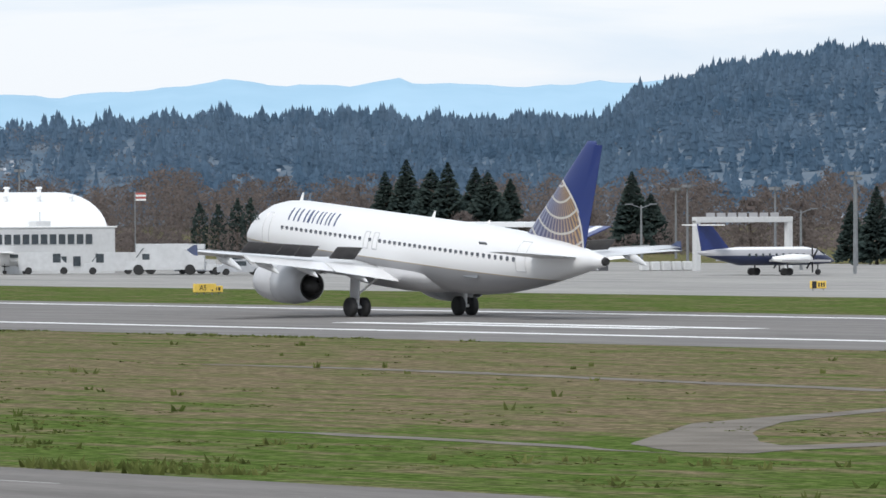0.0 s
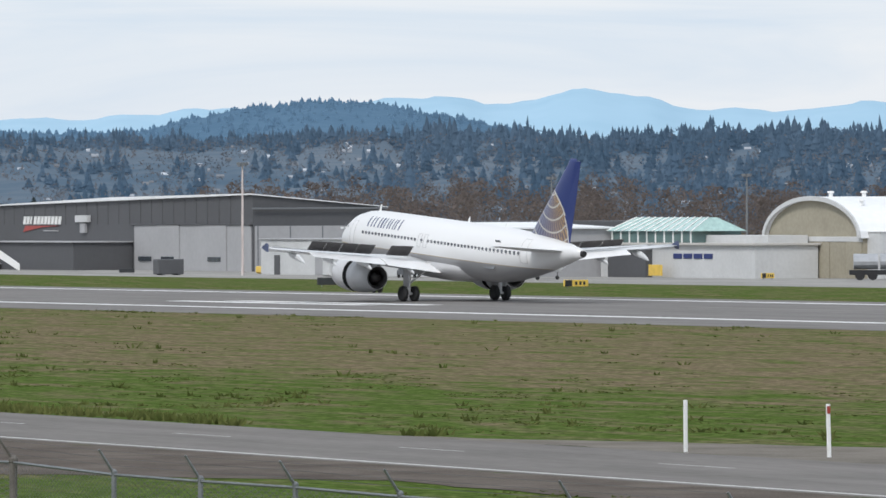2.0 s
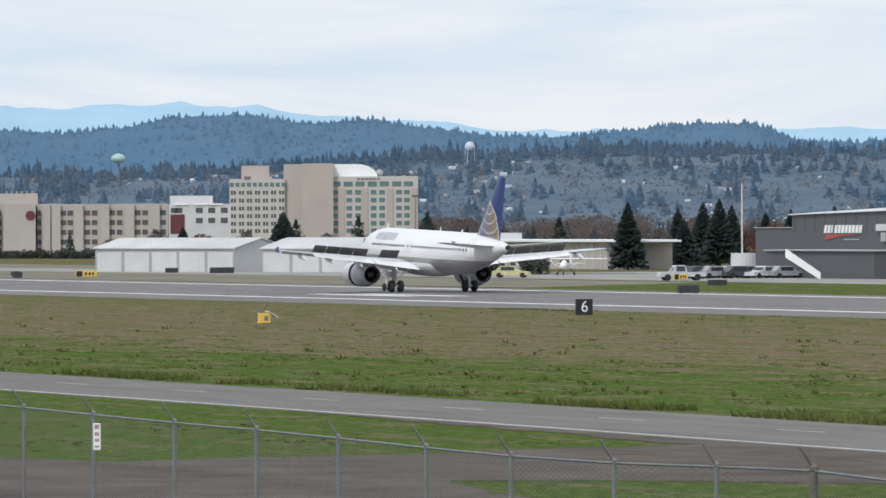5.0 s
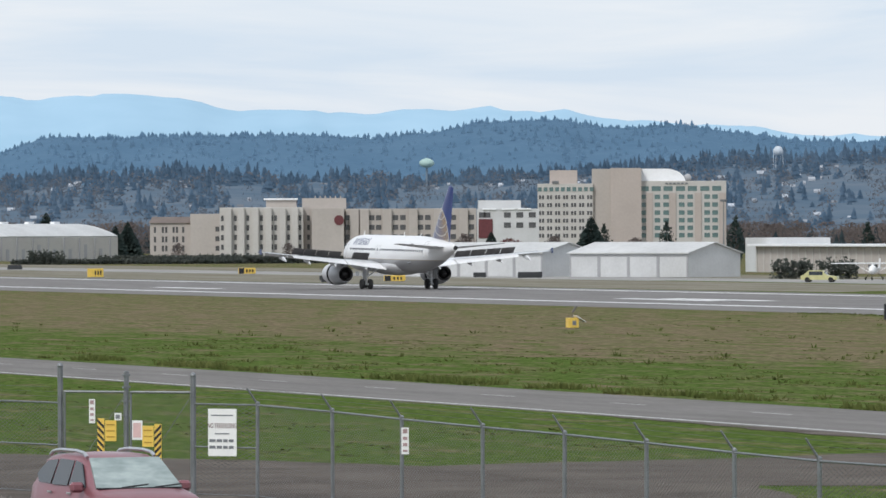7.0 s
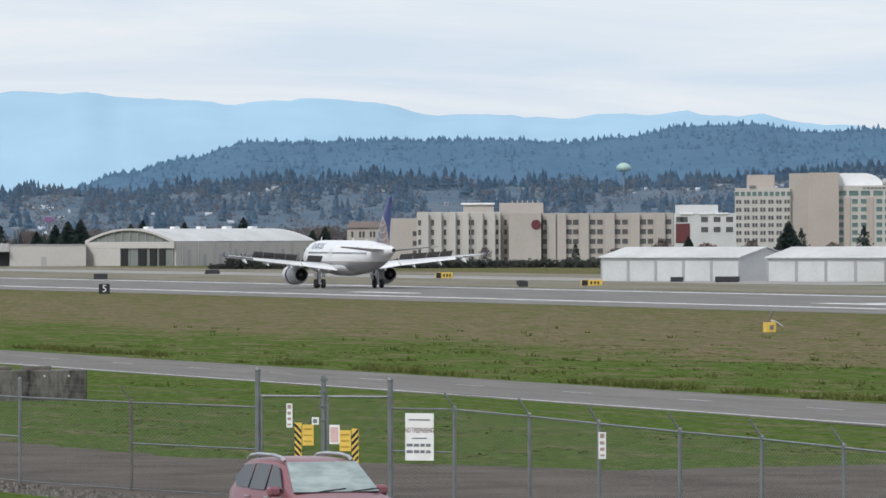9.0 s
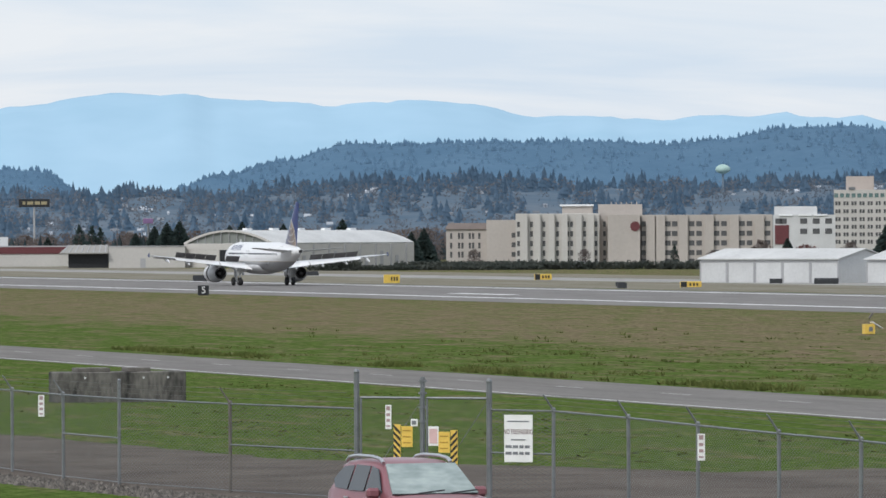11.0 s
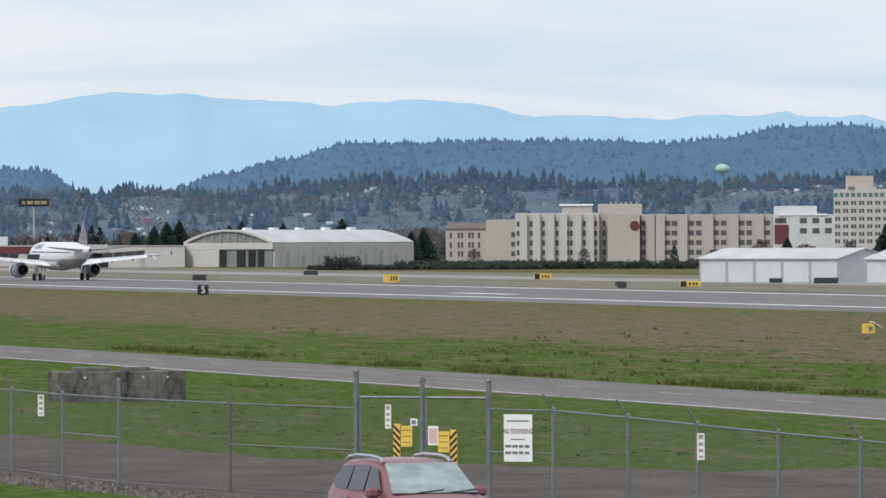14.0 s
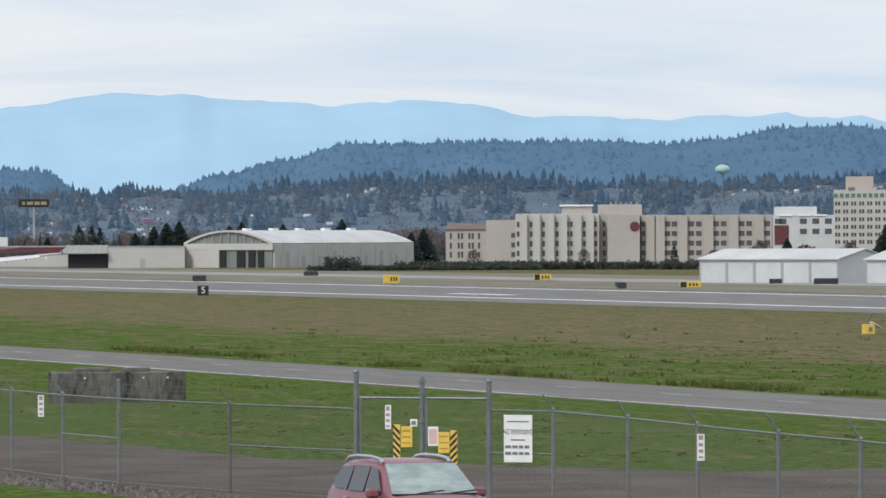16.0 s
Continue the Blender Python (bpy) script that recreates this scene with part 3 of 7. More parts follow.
        part("cascade", bm, DARK, cowl, "dark reverser cascade")
        bm = bmesh.new()
        loft(bm, [ring(ex + 0.3, 0.84), ring(ex + 0.32, 0.25), ring(ex + 0.0, 0.04)], cap=True)
        part("fan", bm, HOT, cowl, "dark fan face")
        bm = bmesh.new()
        loft(bm, [ring(ex + 1.9, 0.93), ring(ex + 3.4, 0.88), ring(ex + 4.6, 0.66), ring(ex + 5.05, 0.42), ring(ex + 5.5, 0.3)], cap=True)
        part("core_cowl", bm, HOT, cowl, "dark cascade and exhaust core", smooth=True)
        bm = bmesh.new()
        loft(bm, [ring(ex + 2.2, 1.08), ring(ex + 2.21, 1.23), ring(ex + 3.2, 1.19), ring(ex + 4.2, 1.02), ring(ex + 4.9, 0.84), ring(ex + 4.86, 0.80), ring(ex + 4.0, 0.94)], cap=False)
        sleeve = part("reverser_sleeve", bm, NACELLE, plane, "grey sliding thrust-reverser sleeve", smooth=True)
        sleeve["slides"] = 1
        bm = bmesh.new()
        loft(bm, [ring(ex + 4.0, 0.93), ring(ex + 4.88, 0.815), ring(ex + 4.88, 0.70), ring(ex + 4.3, 0.5)], cap=False)
        part("nozzle", bm, HOT, sleeve, "burnt metal nozzle", smooth=True)
        bm = bmesh.new()
        prism(bm, [(st(ex + 1.0), ez + 1.1), (st(ex + 2.0), wz(ey) - 0.05), (st(ex + 5.8), wz(ey) - 0.1), (st(ex + 6.2), wz(ey) - 0.35), (st(ex + 4.6), ez + 0.55)], "y", side * ey - 0.17, side * ey + 0.17)
        part("pylon", bm, NACELLE, wing, "grey engine pylon")

        # ---- main gear ----
        gy = side * 3.795
        bm = bmesh.new()
        tube(bm, (0, gy, 0.55), (0.05, gy, 2.6), 0.13, 0.16, 10)
        tube(bm, (0.0, gy, 1.3), (0.0, gy * 0.55, 2.5), 0.07, seg=8)
        tube(bm, (0, gy - 0.55, 0.57), (0, gy + 0.55, 0.57), 0.1, seg=8)
        leg = part("main_gear_leg", bm, SLAT_WHITE, plane, "white main landing gear leg")
        bm = bmesh.new()
        box(bm, (0, gy + side * 0.22, 1.75), (0.95, 0.05, 1.35), bevel=0.02)
        part("gear_door", bm, NACELLE, leg, "grey gear door")
        for dy in (-0.46, 0.46):
            wheel("wheel", leg, 0.0, gy + dy, 0.575, 0.40)
    bm = bmesh.new()
    nx = 12.64
    tube(bm, (nx, 0, 0.4), (nx + 0.15, 0, 2.3), 0.09, 0.11, 10)
    tube(bm, (nx, -0.3, 0.38), (nx, 0.3, 0.38), 0.07, seg=8)
    tube(bm, (nx + 0.1, 0, 1.1), (nx + 1.2, 0, 2.0), 0.05, seg=6)
    nose_leg = leg = part("nose_gear_leg", bm, SLAT_WHITE, plane, "white nose gear leg")
    for dy in (-0.25, 0.25):
        wheel("wheel", leg, nx, dy, 0.385, 0.22, 0.385)
    for side in (1, -1):
        bm = bmesh.new()
        box(bm, (nx + 0.6, side * 0.55, 1.6), (1.3, 0.04, 0.55), bevel=0.015)
        part("nose_gear_door", bm, HULL, leg)
    nose_leg["strut"] = 1
    return plane


def wheel(name, parent, x, y, z, width, r=0.575):
    bm = bmesh.new()
    n = 24
    prof = [(-0.5, 0.55), (-0.5, 0.86), (-0.36, 0.98), (0, 1.0), (0.36, 0.98), (0.5, 0.86), (0.5, 0.55)]
    rings = [[(x + r * q * math.cos(2 * math.pi * i / n), y + width * p, z + r * q * math.sin(2 * math.pi * i / n)) for i in range(n)] for p, q in prof]
    loft(bm, rings)
    w = part(name, bm, BLACK, parent, "black tyre", smooth=True)
    bm = bmesh.new()
    tube(bm, (x, y - width * 0.42, z), (x, y + width * 0.42, z), r * 0.54, seg=16)
    part("hub", bm, NACELLE, w, "grey wheel hub")
    return w


plane = airliner()


# ---- the fence along the public road ----
def chain_link(bm, a, b, z0, z1, gap=0.085, w=0.006, lean=1.0):
    """Crossing wires between two posts, as thin ribbons."""
    a, b = Vector(a), Vector(b)
    run = (b - a)
    length = run.length
    run.normalize()
    h = z1 - z0
    reach = h * lean
    n = int((length + reach) / gap)
    for sgn in (1, -1):
        for i in range(n):
            ua = -reach + i * gap
            ub, za, zb = ua + reach, 0.0, h
            if ua < 0:
                za, ua = -ua / lean, 0.0
            if ub > length:
                zb, ub = h - (ub - length) / lean, length
            if ub - ua < 0.02:
                continue
            if sgn < 0:
                ua, ub = length - ua, length - ub
            p, q = a + run * ua, a + run * ub
            p.z, q.z = z0 + za, z0 + zb
            v = [bm.verts.new(p), bm.verts.new(q), bm.verts.new(q + Vector((0, 0, w))), bm.verts.new(p + Vector((0, 0, w)))]
            bm.faces.new(v)


RUST = mat("weathered_dark_steel", (0.16, 0.145, 0.13), 0.7, 0.4, var=0.25, scale=3)
WIRE = mat("galvanised_wire", (0.15, 0.152, 0.150), 0.5, 0.5, var=0.1)
posts = [(-198.0, 41.4), (-191.7, 41.5), (-186.5, 41.9), (-179.3, 43.2), (-172.9, 44.9), (-170.3, 47.6), (-168.4, 48.7), (-161.4, 48.5), (-154.3, 48.0), (-147.3, 47.65), (-141.3, 47.5), (-135.0, 47.1), (-128.5, 46.6), (-123.1, 46.3),
         (-118.7, 46.6), (-116.1, 47.5), (-113.4, 48.2), (-107.1, 47.3), (-103.7, 47.3), (-100.6, 47.5), (-96.5, 47.3), (-91.0, 47.4), (-86.0, 47.4)]
posts = [(-212.0, 41.0), (-204.6, 41.2)] + posts
fence = thing("chain_link_fence", pose(0, 0, 0), "galvanised chain-link fence with barbed-wire arms along a gravel track", "fence", kind="structure")
for i, (x, y) in enumerate(posts):
    tall = abs(x + 172.9) < 0.1 or abs(x + 170.3) < 0.1
    corner = abs(x + 113.4) < 0.1
    gatepost = abs(x + 186.5) < 0.1
    r = 0.068 if tall else 0.07 if corner else 0.045
    bm = bmesh.new()
    lean = 0.0 if tall else random.uniform(-0.03, 0.03)
    top = (3.22 if x < -172 else 3.0) if tall else 2.78 if gatepost else 2.36
    tube(bm, (x + lean, y - lean, -0.2), (x, y, top), r, seg=10)
    if tall or gatepost:
        bmesh.ops.create_uvsphere(bm, u_segments=10, v_segments=6, radius=r * 1.15, matrix=Matrix.Translation((x, y, top)))
    else:
        tube(bm, (x, y, 2.32), (x + 0.0, y - 0.27, 2.72), 0.028, 0.02, seg=6)
        bmesh.ops.create_uvsphere(bm, u_segments=8, v_segments=5, radius=r * 1.3, matrix=Matrix.Translation((x, y, 2.34)))
    part("post", bm, RUST if corner or abs(x + 179.3) < 0.1 else STEEL, fence, smooth=False)
    if i + 1 < len(posts):
        x2, y2 = posts[i + 1]
        if abs(x + 172.9) < 0.1:
            continue
        bm = bmesh.new()
        tube(bm, (x, y, 2.30), (x2, y2, 2.30), 0.026, seg=6)
        tube(bm, (x, y, 0.08), (x2, y2, 0.08), 0.012, seg=4)
        if abs(x + 179.3) < 0.1 or abs(x + 170.3) < 0.1 or abs(x + 191.7) < 0.1:
            tube(bm, (x, y, 1.25), (x2, y2, 1.25), 0.024, seg=6)
        part("top_rail", bm, STEEL, fence)
        bm = bmesh.new()
        chain_link(bm, (x, y, 0), (x2, y2, 0), 0.06, 2.28, 0.24, 0.010, 2.6)
        part("mesh_panel", bm, WIRE, fence)
        bm = bmesh.new()
        for k in (0.35, 0.65, 0.95):
            tube(bm, (x, y - 0.27 * k, 2.32 + 0.4 * k), (x2, y2 - 0.27 * k, 2.32 + 0.4 * k), 0.004, seg=3, caps=False)
        part("barbed_wire", bm, WIRE, fence)

# the double gate
ga, gb = Vector((-172.9, 44.9, 0)), Vector((-170.3, 47.6, 0))
gm = (ga + gb) / 2
gate = thing("swing_gate", pose(0, 0, 0), "closed galvanised double swing gate in a chain-link fence", "gate")
for p, q in ((ga, gm), (gm, gb)):
    d = (q - p).normalized()
    p, q = p + d * 0.12, q - d * 0.05
    bm = bmesh.new()
    for z in (0.12, 2.58):
        tube(bm, p + Vector((0, 0, z)), q + Vector((0, 0, z)), 0.03, seg=8)
    for e in (p, q):
        tube(bm, e + Vector((0, 0, 0.1)), e + Vector((0, 0, 2.6)), 0.03, seg=8)
    tube(bm, p + Vector((0, 0, 0.2)), q + Vector((0, 0, 2.5)), 0.008, seg=5)
    leaf = part("gate_leaf", bm, STEEL, gate)
    bm = bmesh.new()
    chain_link(bm, (p.x, p.y, 0), (q.x, q.y, 0), 0.15, 2.55)
    part("mesh_panel", bm, WIRE, leaf)
bm = bmesh.new()
tube(bm, gm + Vector((0, 0, 0)), gm + Vector((0, 0, 3.1)), 0.06, seg=10)
for z in (2.0, 2.35, 2.7, 3.0):
    box(bm, gm + Vector((0, 0, z)), (0.17, 0.17, 0.05))
part("centre_post", bm, STEEL, gate, "galvanised centre post with latch brackets")

# facing of the fence near the gate: signs look back at the road
across = (gb - ga).normalized()
outward = Vector((across.y, -across.x, 0))
TURN_SIGN = math.degrees(math.atan2(across.y, across.x))


def hung_sign(name, at, w, h, material, label, category, turn):
    s = thing(name, pose(at[0], at[1], at[2], 0, 0, turn), label, category)
    bm = bmesh.new()
    box(bm, (0, -0.06, 0), (w, 0.015, h), bevel=0.004)
    part("plate", bm, material, s)
    return s


def ink_bar(s, x, z, w, h, material):
    bm = bmesh.new()
    box(bm, (x, -0.072, z), (w, 0.006, h))
    part("print_bar", bm, material, s)


no_sign = hung_sign("warning_sign", (-169.16, 48.05, 1.62), 0.79, 1.16, SIGN_WHITE, "white no-trespassing sign wired to a chain-link fence", "sign", TURN_SIGN)
letters("NO TRESPASSING", 0.102, mat("dark_red_print", (0.12, 0.05, 0.05), 0.6), no_sign, pose(0, -0.07, 0.16, 90, 0, 0)).scale = (1.0, 1.7, 1)
for z, w, h in ((0.42, 0.6, 0.03), (-0.03, 0.4, 0.03)):
    ink_bar(no_sign, 0, z, w, h, GREY_INK)
for z in (-0.20, -0.36):
    for k, w in ((-0.27, 0.17), (-0.08, 0.15), (0.09, 0.12), (0.25, 0.13)):
        ink_bar(no_sign, k, z, w, 0.07, GREY_INK)


def small_sign(at, turn):
    s = hung_sign("notice", at, 0.17, 0.60, SIGN_WHITE, "narrow white notice with red print on a chain-link fence", "sign", turn)
    for z, h, m in ((0.22, 0.10, FADED_INK), (0.06, 0.07, FADED_INK), (-0.08, 0.07, FADED_INK), (-0.22, 0.04, FADED_INK)):
        ink_bar(s, 0, z, 0.10, h, m)


small_sign((ga.x * 0.50 + gm.x * 0.50, ga.y * 0.50 + gm.y * 0.50, 2.1), TURN_SIGN)
small_sign((-153.7, 47.90, 1.83), 65)
small_sign((-194.0, 41.4, 1.95), 65)
s = hung_sign("notice", (gm.x * 0.82 + gb.x * 0.18, gm.y * 0.82 + gb.y * 0.18, 1.64), 0.29, 0.48, SIGN_WHITE, "pink-edged white notice on a swing gate", "sign", TURN_SIGN)
ink_bar(s, 0, 0, 0.22, 0.36, mat("pink_print", (0.62, 0.42, 0.40), 0.6))
s = hung_sign("notice", (gm.x * 0.89 + ga.x * 0.11, gm.y * 0.89 + ga.y * 0.11, 1.97), 0.20, 0.18, SIGN_WHITE, "small square white notice on a swing gate", "sign", TURN_SIGN)
ink_bar(s, 0, 0, 0.12, 0.1, GREY_INK)
for k, e, flip, up in ((0.22, ga, 1, 0.20), (0.34, gb, -1, 0.07)):
    c = gm.lerp(e, k)
    s = hung_sign("gate_board", (c.x, c.y, 1.42 + up), 0.32, 0.52, YELLOW, "yellow painted board with faded print on a gate", "sign", TURN_SIGN)
    for z in (-0.15, 0.0, 0.15):
        ink_bar(s, 0, z, 0.23, 0.03, mat("faded_brown_print", (0.40, 0.24, 0.03), 0.6))
    c = gm.lerp(e, k + 0.15)
    s = hung_sign("hazard_marker", (c.x, c.y, 1.20 + up), 0.20, 1.05, YELLOW, "yellow and black diagonally striped hazard marker", "sign", TURN_SIGN)
    for j in range(6):
        z = -0.47 + 0.165 * j
        bm = bmesh.new()
        a = -flip * 0.09
        loft(bm, [[(-0.095, d, z - a), (0.095, d, z + a), (0.095, d, z + a + 0.08), (-0.095, d, z - a + 0.08)] for d in (-0.075, -0.07)])
        part("black_stripe", bm, SIGN_BLACK, s)

# ---- the red car, on the raised car park below the eye ----
strip("car_park", -134, 8, -60, 38.0, 0.76, ROAD, "raised grey asphalt car park", "pavement")
strip("car_park_bank", -134.6, 8.6, -60, 38.6, 0.68, GRAVEL, "gravel bank under a car park", "bank")


def red_car():
    red = mat("dusty_maroon_car_paint", (0.25, 0.10, 0.115), 0.3, 0.2, var=0.1, scale=1.5)
    glass = mat("tinted_car_glass", (0.02, 0.025, 0.028), 0.06, var=0.2, spec=0.8)
    # mottled pale base colour imitates the sky mirrored in the windscreen
    wind = mat("painted_sky_windscreen", (0.20, 0.25, 0.24), 0.06, var=0.0, scale=1.6, fine=5, col2=(0.40, 0.46, 0.44), stretch=(1, 0.6, 1.6), spec=1.0)
    trim = mat("black_plastic_trim", (0.02, 0.02, 0.022), 0.5)
    car = thing("suv", pose(-127.5, 34.2, 0.76, 0, 0, 6), "dusty maroon sport utility vehicle with silver roof rails, parked", "car")
    bm = bmesh.new()
    W = 0.94

    def sec(x, zlo, zsh, half, zroof=None, roof=0.0):
        pts = [(x, -half, zlo), (x, -half * 1.02, (zlo + zsh) / 2), (x, -half * 0.97, zsh)]
        if zroof:
            pts += [(x, -roof - 0.05, zroof - 0.09), (x, -roof * 0.85, zroof), (x, 0, zroof + 0.02), (x, roof * 0.85, zroof), (x, roof + 0.05, zroof - 0.09)]
        else:
            pts += [(x, -half * 0.9, zsh + 0.03), (x, -half * 0.6, zsh + 0.05), (x, 0, zsh + 0.06), (x, half * 0.6, zsh + 0.05), (x, half * 0.9, zsh + 0.03)]
        pts += [(x, half * 0.97, zsh), (x, half * 1.02, (zlo + zsh) / 2), (x, half, zlo)]
        return pts

    rings = [sec(2.33, 0.45, 0.75, 0.72), sec(2.2, 0.30, 0.88, 0.86), sec(1.5, 0.26, 1.0, W), sec(1.02, 0.26, 1.07, W), sec(0.30, 0.26, 1.09, W, 1.61, 0.68), sec(-0.1, 0.26, 1.09, W, 1.69, 0.71), sec(-1.0, 0.26, 1.10, W, 1.71, 0.71),
             sec(-1.75, 0.26, 1.12, W, 1.66, 0.68), sec(-2.05, 0.30, 1.12, 0.92, 1.52, 0.62), sec(-2.32, 0.45, 1.05, 0.85)]
    loft(bm, rings)
    body = part("body", bm, red, car, "maroon painted body", smooth=True)
    bm = bmesh.new()
    loft(bm, [[(1.06, -0.84, 1.10), (1.06, 0.84, 1.10), (0.30, 0.68, 1.63), (0.30, -0.68, 1.63)], [(1.08, -0.84, 1.13), (1.08, 0.84, 1.13), (0.33, 0.68, 1.655), (0.33, -0.68, 1.655)]])
    part("windscreen", bm, wind, body, "windscreen painted pale for the sky's reflection")
    bm = bmesh.new()
    box(bm, (1.10, 0, 1.115), (0.10, 1.64, 0.03), bevel=0.01)
    part("cowl_strip", bm, trim, body, "black strip under the windscreen")
    for y in (-0.35, 0.3):
        bm = bmesh.new()
        tube(bm, (1.10, y, 1.13), (1.02, y + 0.55, 1.18), 0.012, seg=5)
        part("wiper", bm, trim, body)
    for s in (1, -1):
        for pts in ([(0.72, 1.14), (0.22, 1.55), (-0.12, 1.60), (-0.12, 1.14)], [(-0.2, 1.14), (-0.2, 1.60), (-0.95, 1.61), (-1.0, 1.14)], [(-1.08, 1.15), (-1.03, 1.60), (-1.55, 1.56), (-1.9, 1.32), (-1.7, 1.17)]):
            bm = bmesh.new()
            ring = [[(x, s * (0.925 - (z - 1.1) * 0.34 + o), z) for x, z in pts] for o in (0.0, 0.02)]
            loft(bm, ring)
            part("side_window", bm, glass, body)
        bm = bmesh.new()
        path = [(0.15, 1.66), (0.0, 1.73), (-0.4, 1.765), (-1.2, 1.765), (-1.6, 1.73), (-1.75, 1.66)]
        for (xa, za), (xb, zb) in zip(path, path[1:]):
            tube(bm, (xa, s * 0.66, za), (xb, s * 0.66, zb), 0.034, seg=8)
        part("roof_rail", bm, BARE, car, "silver roof rail")
        bm = bmesh.new()
        box(bm, (0.62, s * 1.05, 1.13), (0.16, 0.26, 0.19), bevel=0.05)
        part("door_mirror", bm, red, car)
        for x in (1.42, -1.35):
            bm = bmesh.new()
            tube(bm, (x, s * 0.72, 0.36), (x, s * 0.95, 0.36), 0.36, seg=20)
            tyre = part("wheel", bm, BLACK, car)
            bm = bmesh.new()
            tube(bm, (x, s * 0.80, 0.36), (x, s * 0.965, 0.36), 0.22, seg=14)
            part("rim", bm, BARE, tyre)
        bm = bmesh.new()
        box(bm, (2.14, s * 0.66, 0.82), (0.22, 0.34, 0.16), bevel=0.04)
        part("headlight", bm, WHITE, car)
        for x in (0.0, -1.0):
            bm = bmesh.new()
            box(bm, (x - 0.05, s * 0.955, 1.0), (0.2, 0.03, 0.035), bevel=0.008)
            part("door_handle", bm, BARE, car)
    return car


red_car()

# ---- concrete block behind the fence ----
STAINED = mat("stained_dark_concrete", (0.022, 0.021, 0.020), 0.9, var=0.2, scale=0.75, fine=5, col2=(0.185, 0.172, 0.155), stretch=(1, 1.2, 0.45), bump=0.4)
vault = thing("concrete_vault", pose(-281.6, 63.2, 0, 0, 0, 0), "stained dark concrete block with lids, standing in grass", "barrier")
bm = bmesh.new()
box(bm, (0, 0, 0.56), (1.6, 5.3, 1.32), bevel=0.04)
part("block", bm, STAINED, vault)
for y, w in ((-1.1, 1.35), (0.75, 0.95)):
    bm = bmesh.new()
    box(bm, (0.1, y, 1.30), (1.1, w, 0.16), bevel=0.02)
    part("lid", bm, RUST, vault)
for y in (-1.5, 0.9, 1.9):
    bm = bmesh.new()
    tube(bm, (0.78, y, 0.98), (0.84, y, 0.98), 0.045, seg=8)
    part("anchor", bm, WHITE_WALL, vault)

# ---- white marker posts by the road ----
for i, (x, y) in enumerate(((-171.6, 92.75), (-165.9, 94.0))):
    p = thing("marker_post", pose(x, y, 0, 0, 0 if i == 0 else -2.5, 0), "slim white marker post beside the perimeter road" if i == 0 else "slim white marker post with a red band near its top", "post", group="marker posts")
    bm = bmesh.new()
    box(bm, (0, 0, 0.71), (0.05, 0.115, 1.44), bevel=0.012)
    part("board", bm, WHITE, p)
    if i:
        bm = bmesh.new()
        box(bm, (0.028, 0, 1.27), (0.012, 0.1, 0.2))
        part("red_band", bm, mat("dull_red_reflector", (0.30, 0.04, 0.03), 0.5), p)


# ---- runway furniture ----
def distance_sign(x, y, text):
    s = thing("distance_sign", pose(x, y, 0), "black square runway sign with a white numeral, on short legs", "sign", group="distance signs")
    bm = bmesh.new()
    box(bm, (0, 0, 0.66), (0.22, 1.25, 1.12), bevel=0.02)
    cab = part("cabinet", bm, SIGN_BLACK, s)
    for d in (-0.45, 0.45):
        bm = bmesh.new()
        tube(bm, (0, d, -0.1), (0, d, 0.12), 0.03, seg=6)
        part("leg", bm, STEEL, s)
    letters(text, 1.12, SIGN_WHITE, cab, pose(0.118, 0, 0.66, 90, 0, 90), "numeral", 0.006)


distance_sign(-473.4, 183.6, "6")
distance_sign(-789.6, 187.2, "5")


def field_sign(x, y, w, h, kind, text=""):
    """A low lit sign facing along the runway: yellow with black print, or seen from its dark back."""
    label = {"y": "yellow taxiway sign with black print, on the turf", "b": "dark grey back of a low runway sign", "m": "small black and yellow taxiway sign", "r": "faded red and white runway sign"}[kind]
    s = thing("taxiway_sign", pose(x, y, 0), label, "sign", group="taxiway signs")
    bm = bmesh.new()
    box(bm, (0, 0, 0.18 + h / 2), (0.28, w, h), bevel=0.03)
    cab = part("cabinet", bm, {"y": YELLOW, "b": mat("dark_sign_back", (0.035, 0.037, 0.04), 0.6), "m": YELLOW, "r": mat("faded_red_sign", (0.42, 0.25, 0.24), 0.6)}[kind], s)
    for d in (-w * 0.35, w * 0.35):
        bm = bmesh.new()
        tube(bm, (0, d, -0.1), (0, d, 0.2), 0.04, seg=6)
        part("leg", bm, STEEL, s)
    if kind == "m":
        bm = bmesh.new()
        box(bm, (0.15, -w * 0.34, 0.18 + h / 2), (0.02, w * 0.3, h * 0.94))
        part("black_panel", bm, SIGN_BLACK, cab)
    if text:
        letters(text, h * 0.85, SIGN_BLACK, cab, pose(0.15, -w * 0.12, 0.18 + h / 2, 90, 0, 90), "print", 0.005)
        bm = bmesh.new()
        prism(bm, [(w * 0.22, 0.55 * h), (w * 0.34, 0.42 * h), (w * 0.34, 0.62 * h)], "x", 0.142, 0.155)
        part("arrow", bm, SIGN_BLACK, cab)
    elif kind in "ym":
        for k in (-0.02, 0.16, 0.32):
            bm = bmesh.new()
            box(bm, (0.15, w * k, 0.18 + h / 2), (0.02, w * 0.09, h * 0.5))
            part("print_bar", bm, SIGN_BLACK, cab)


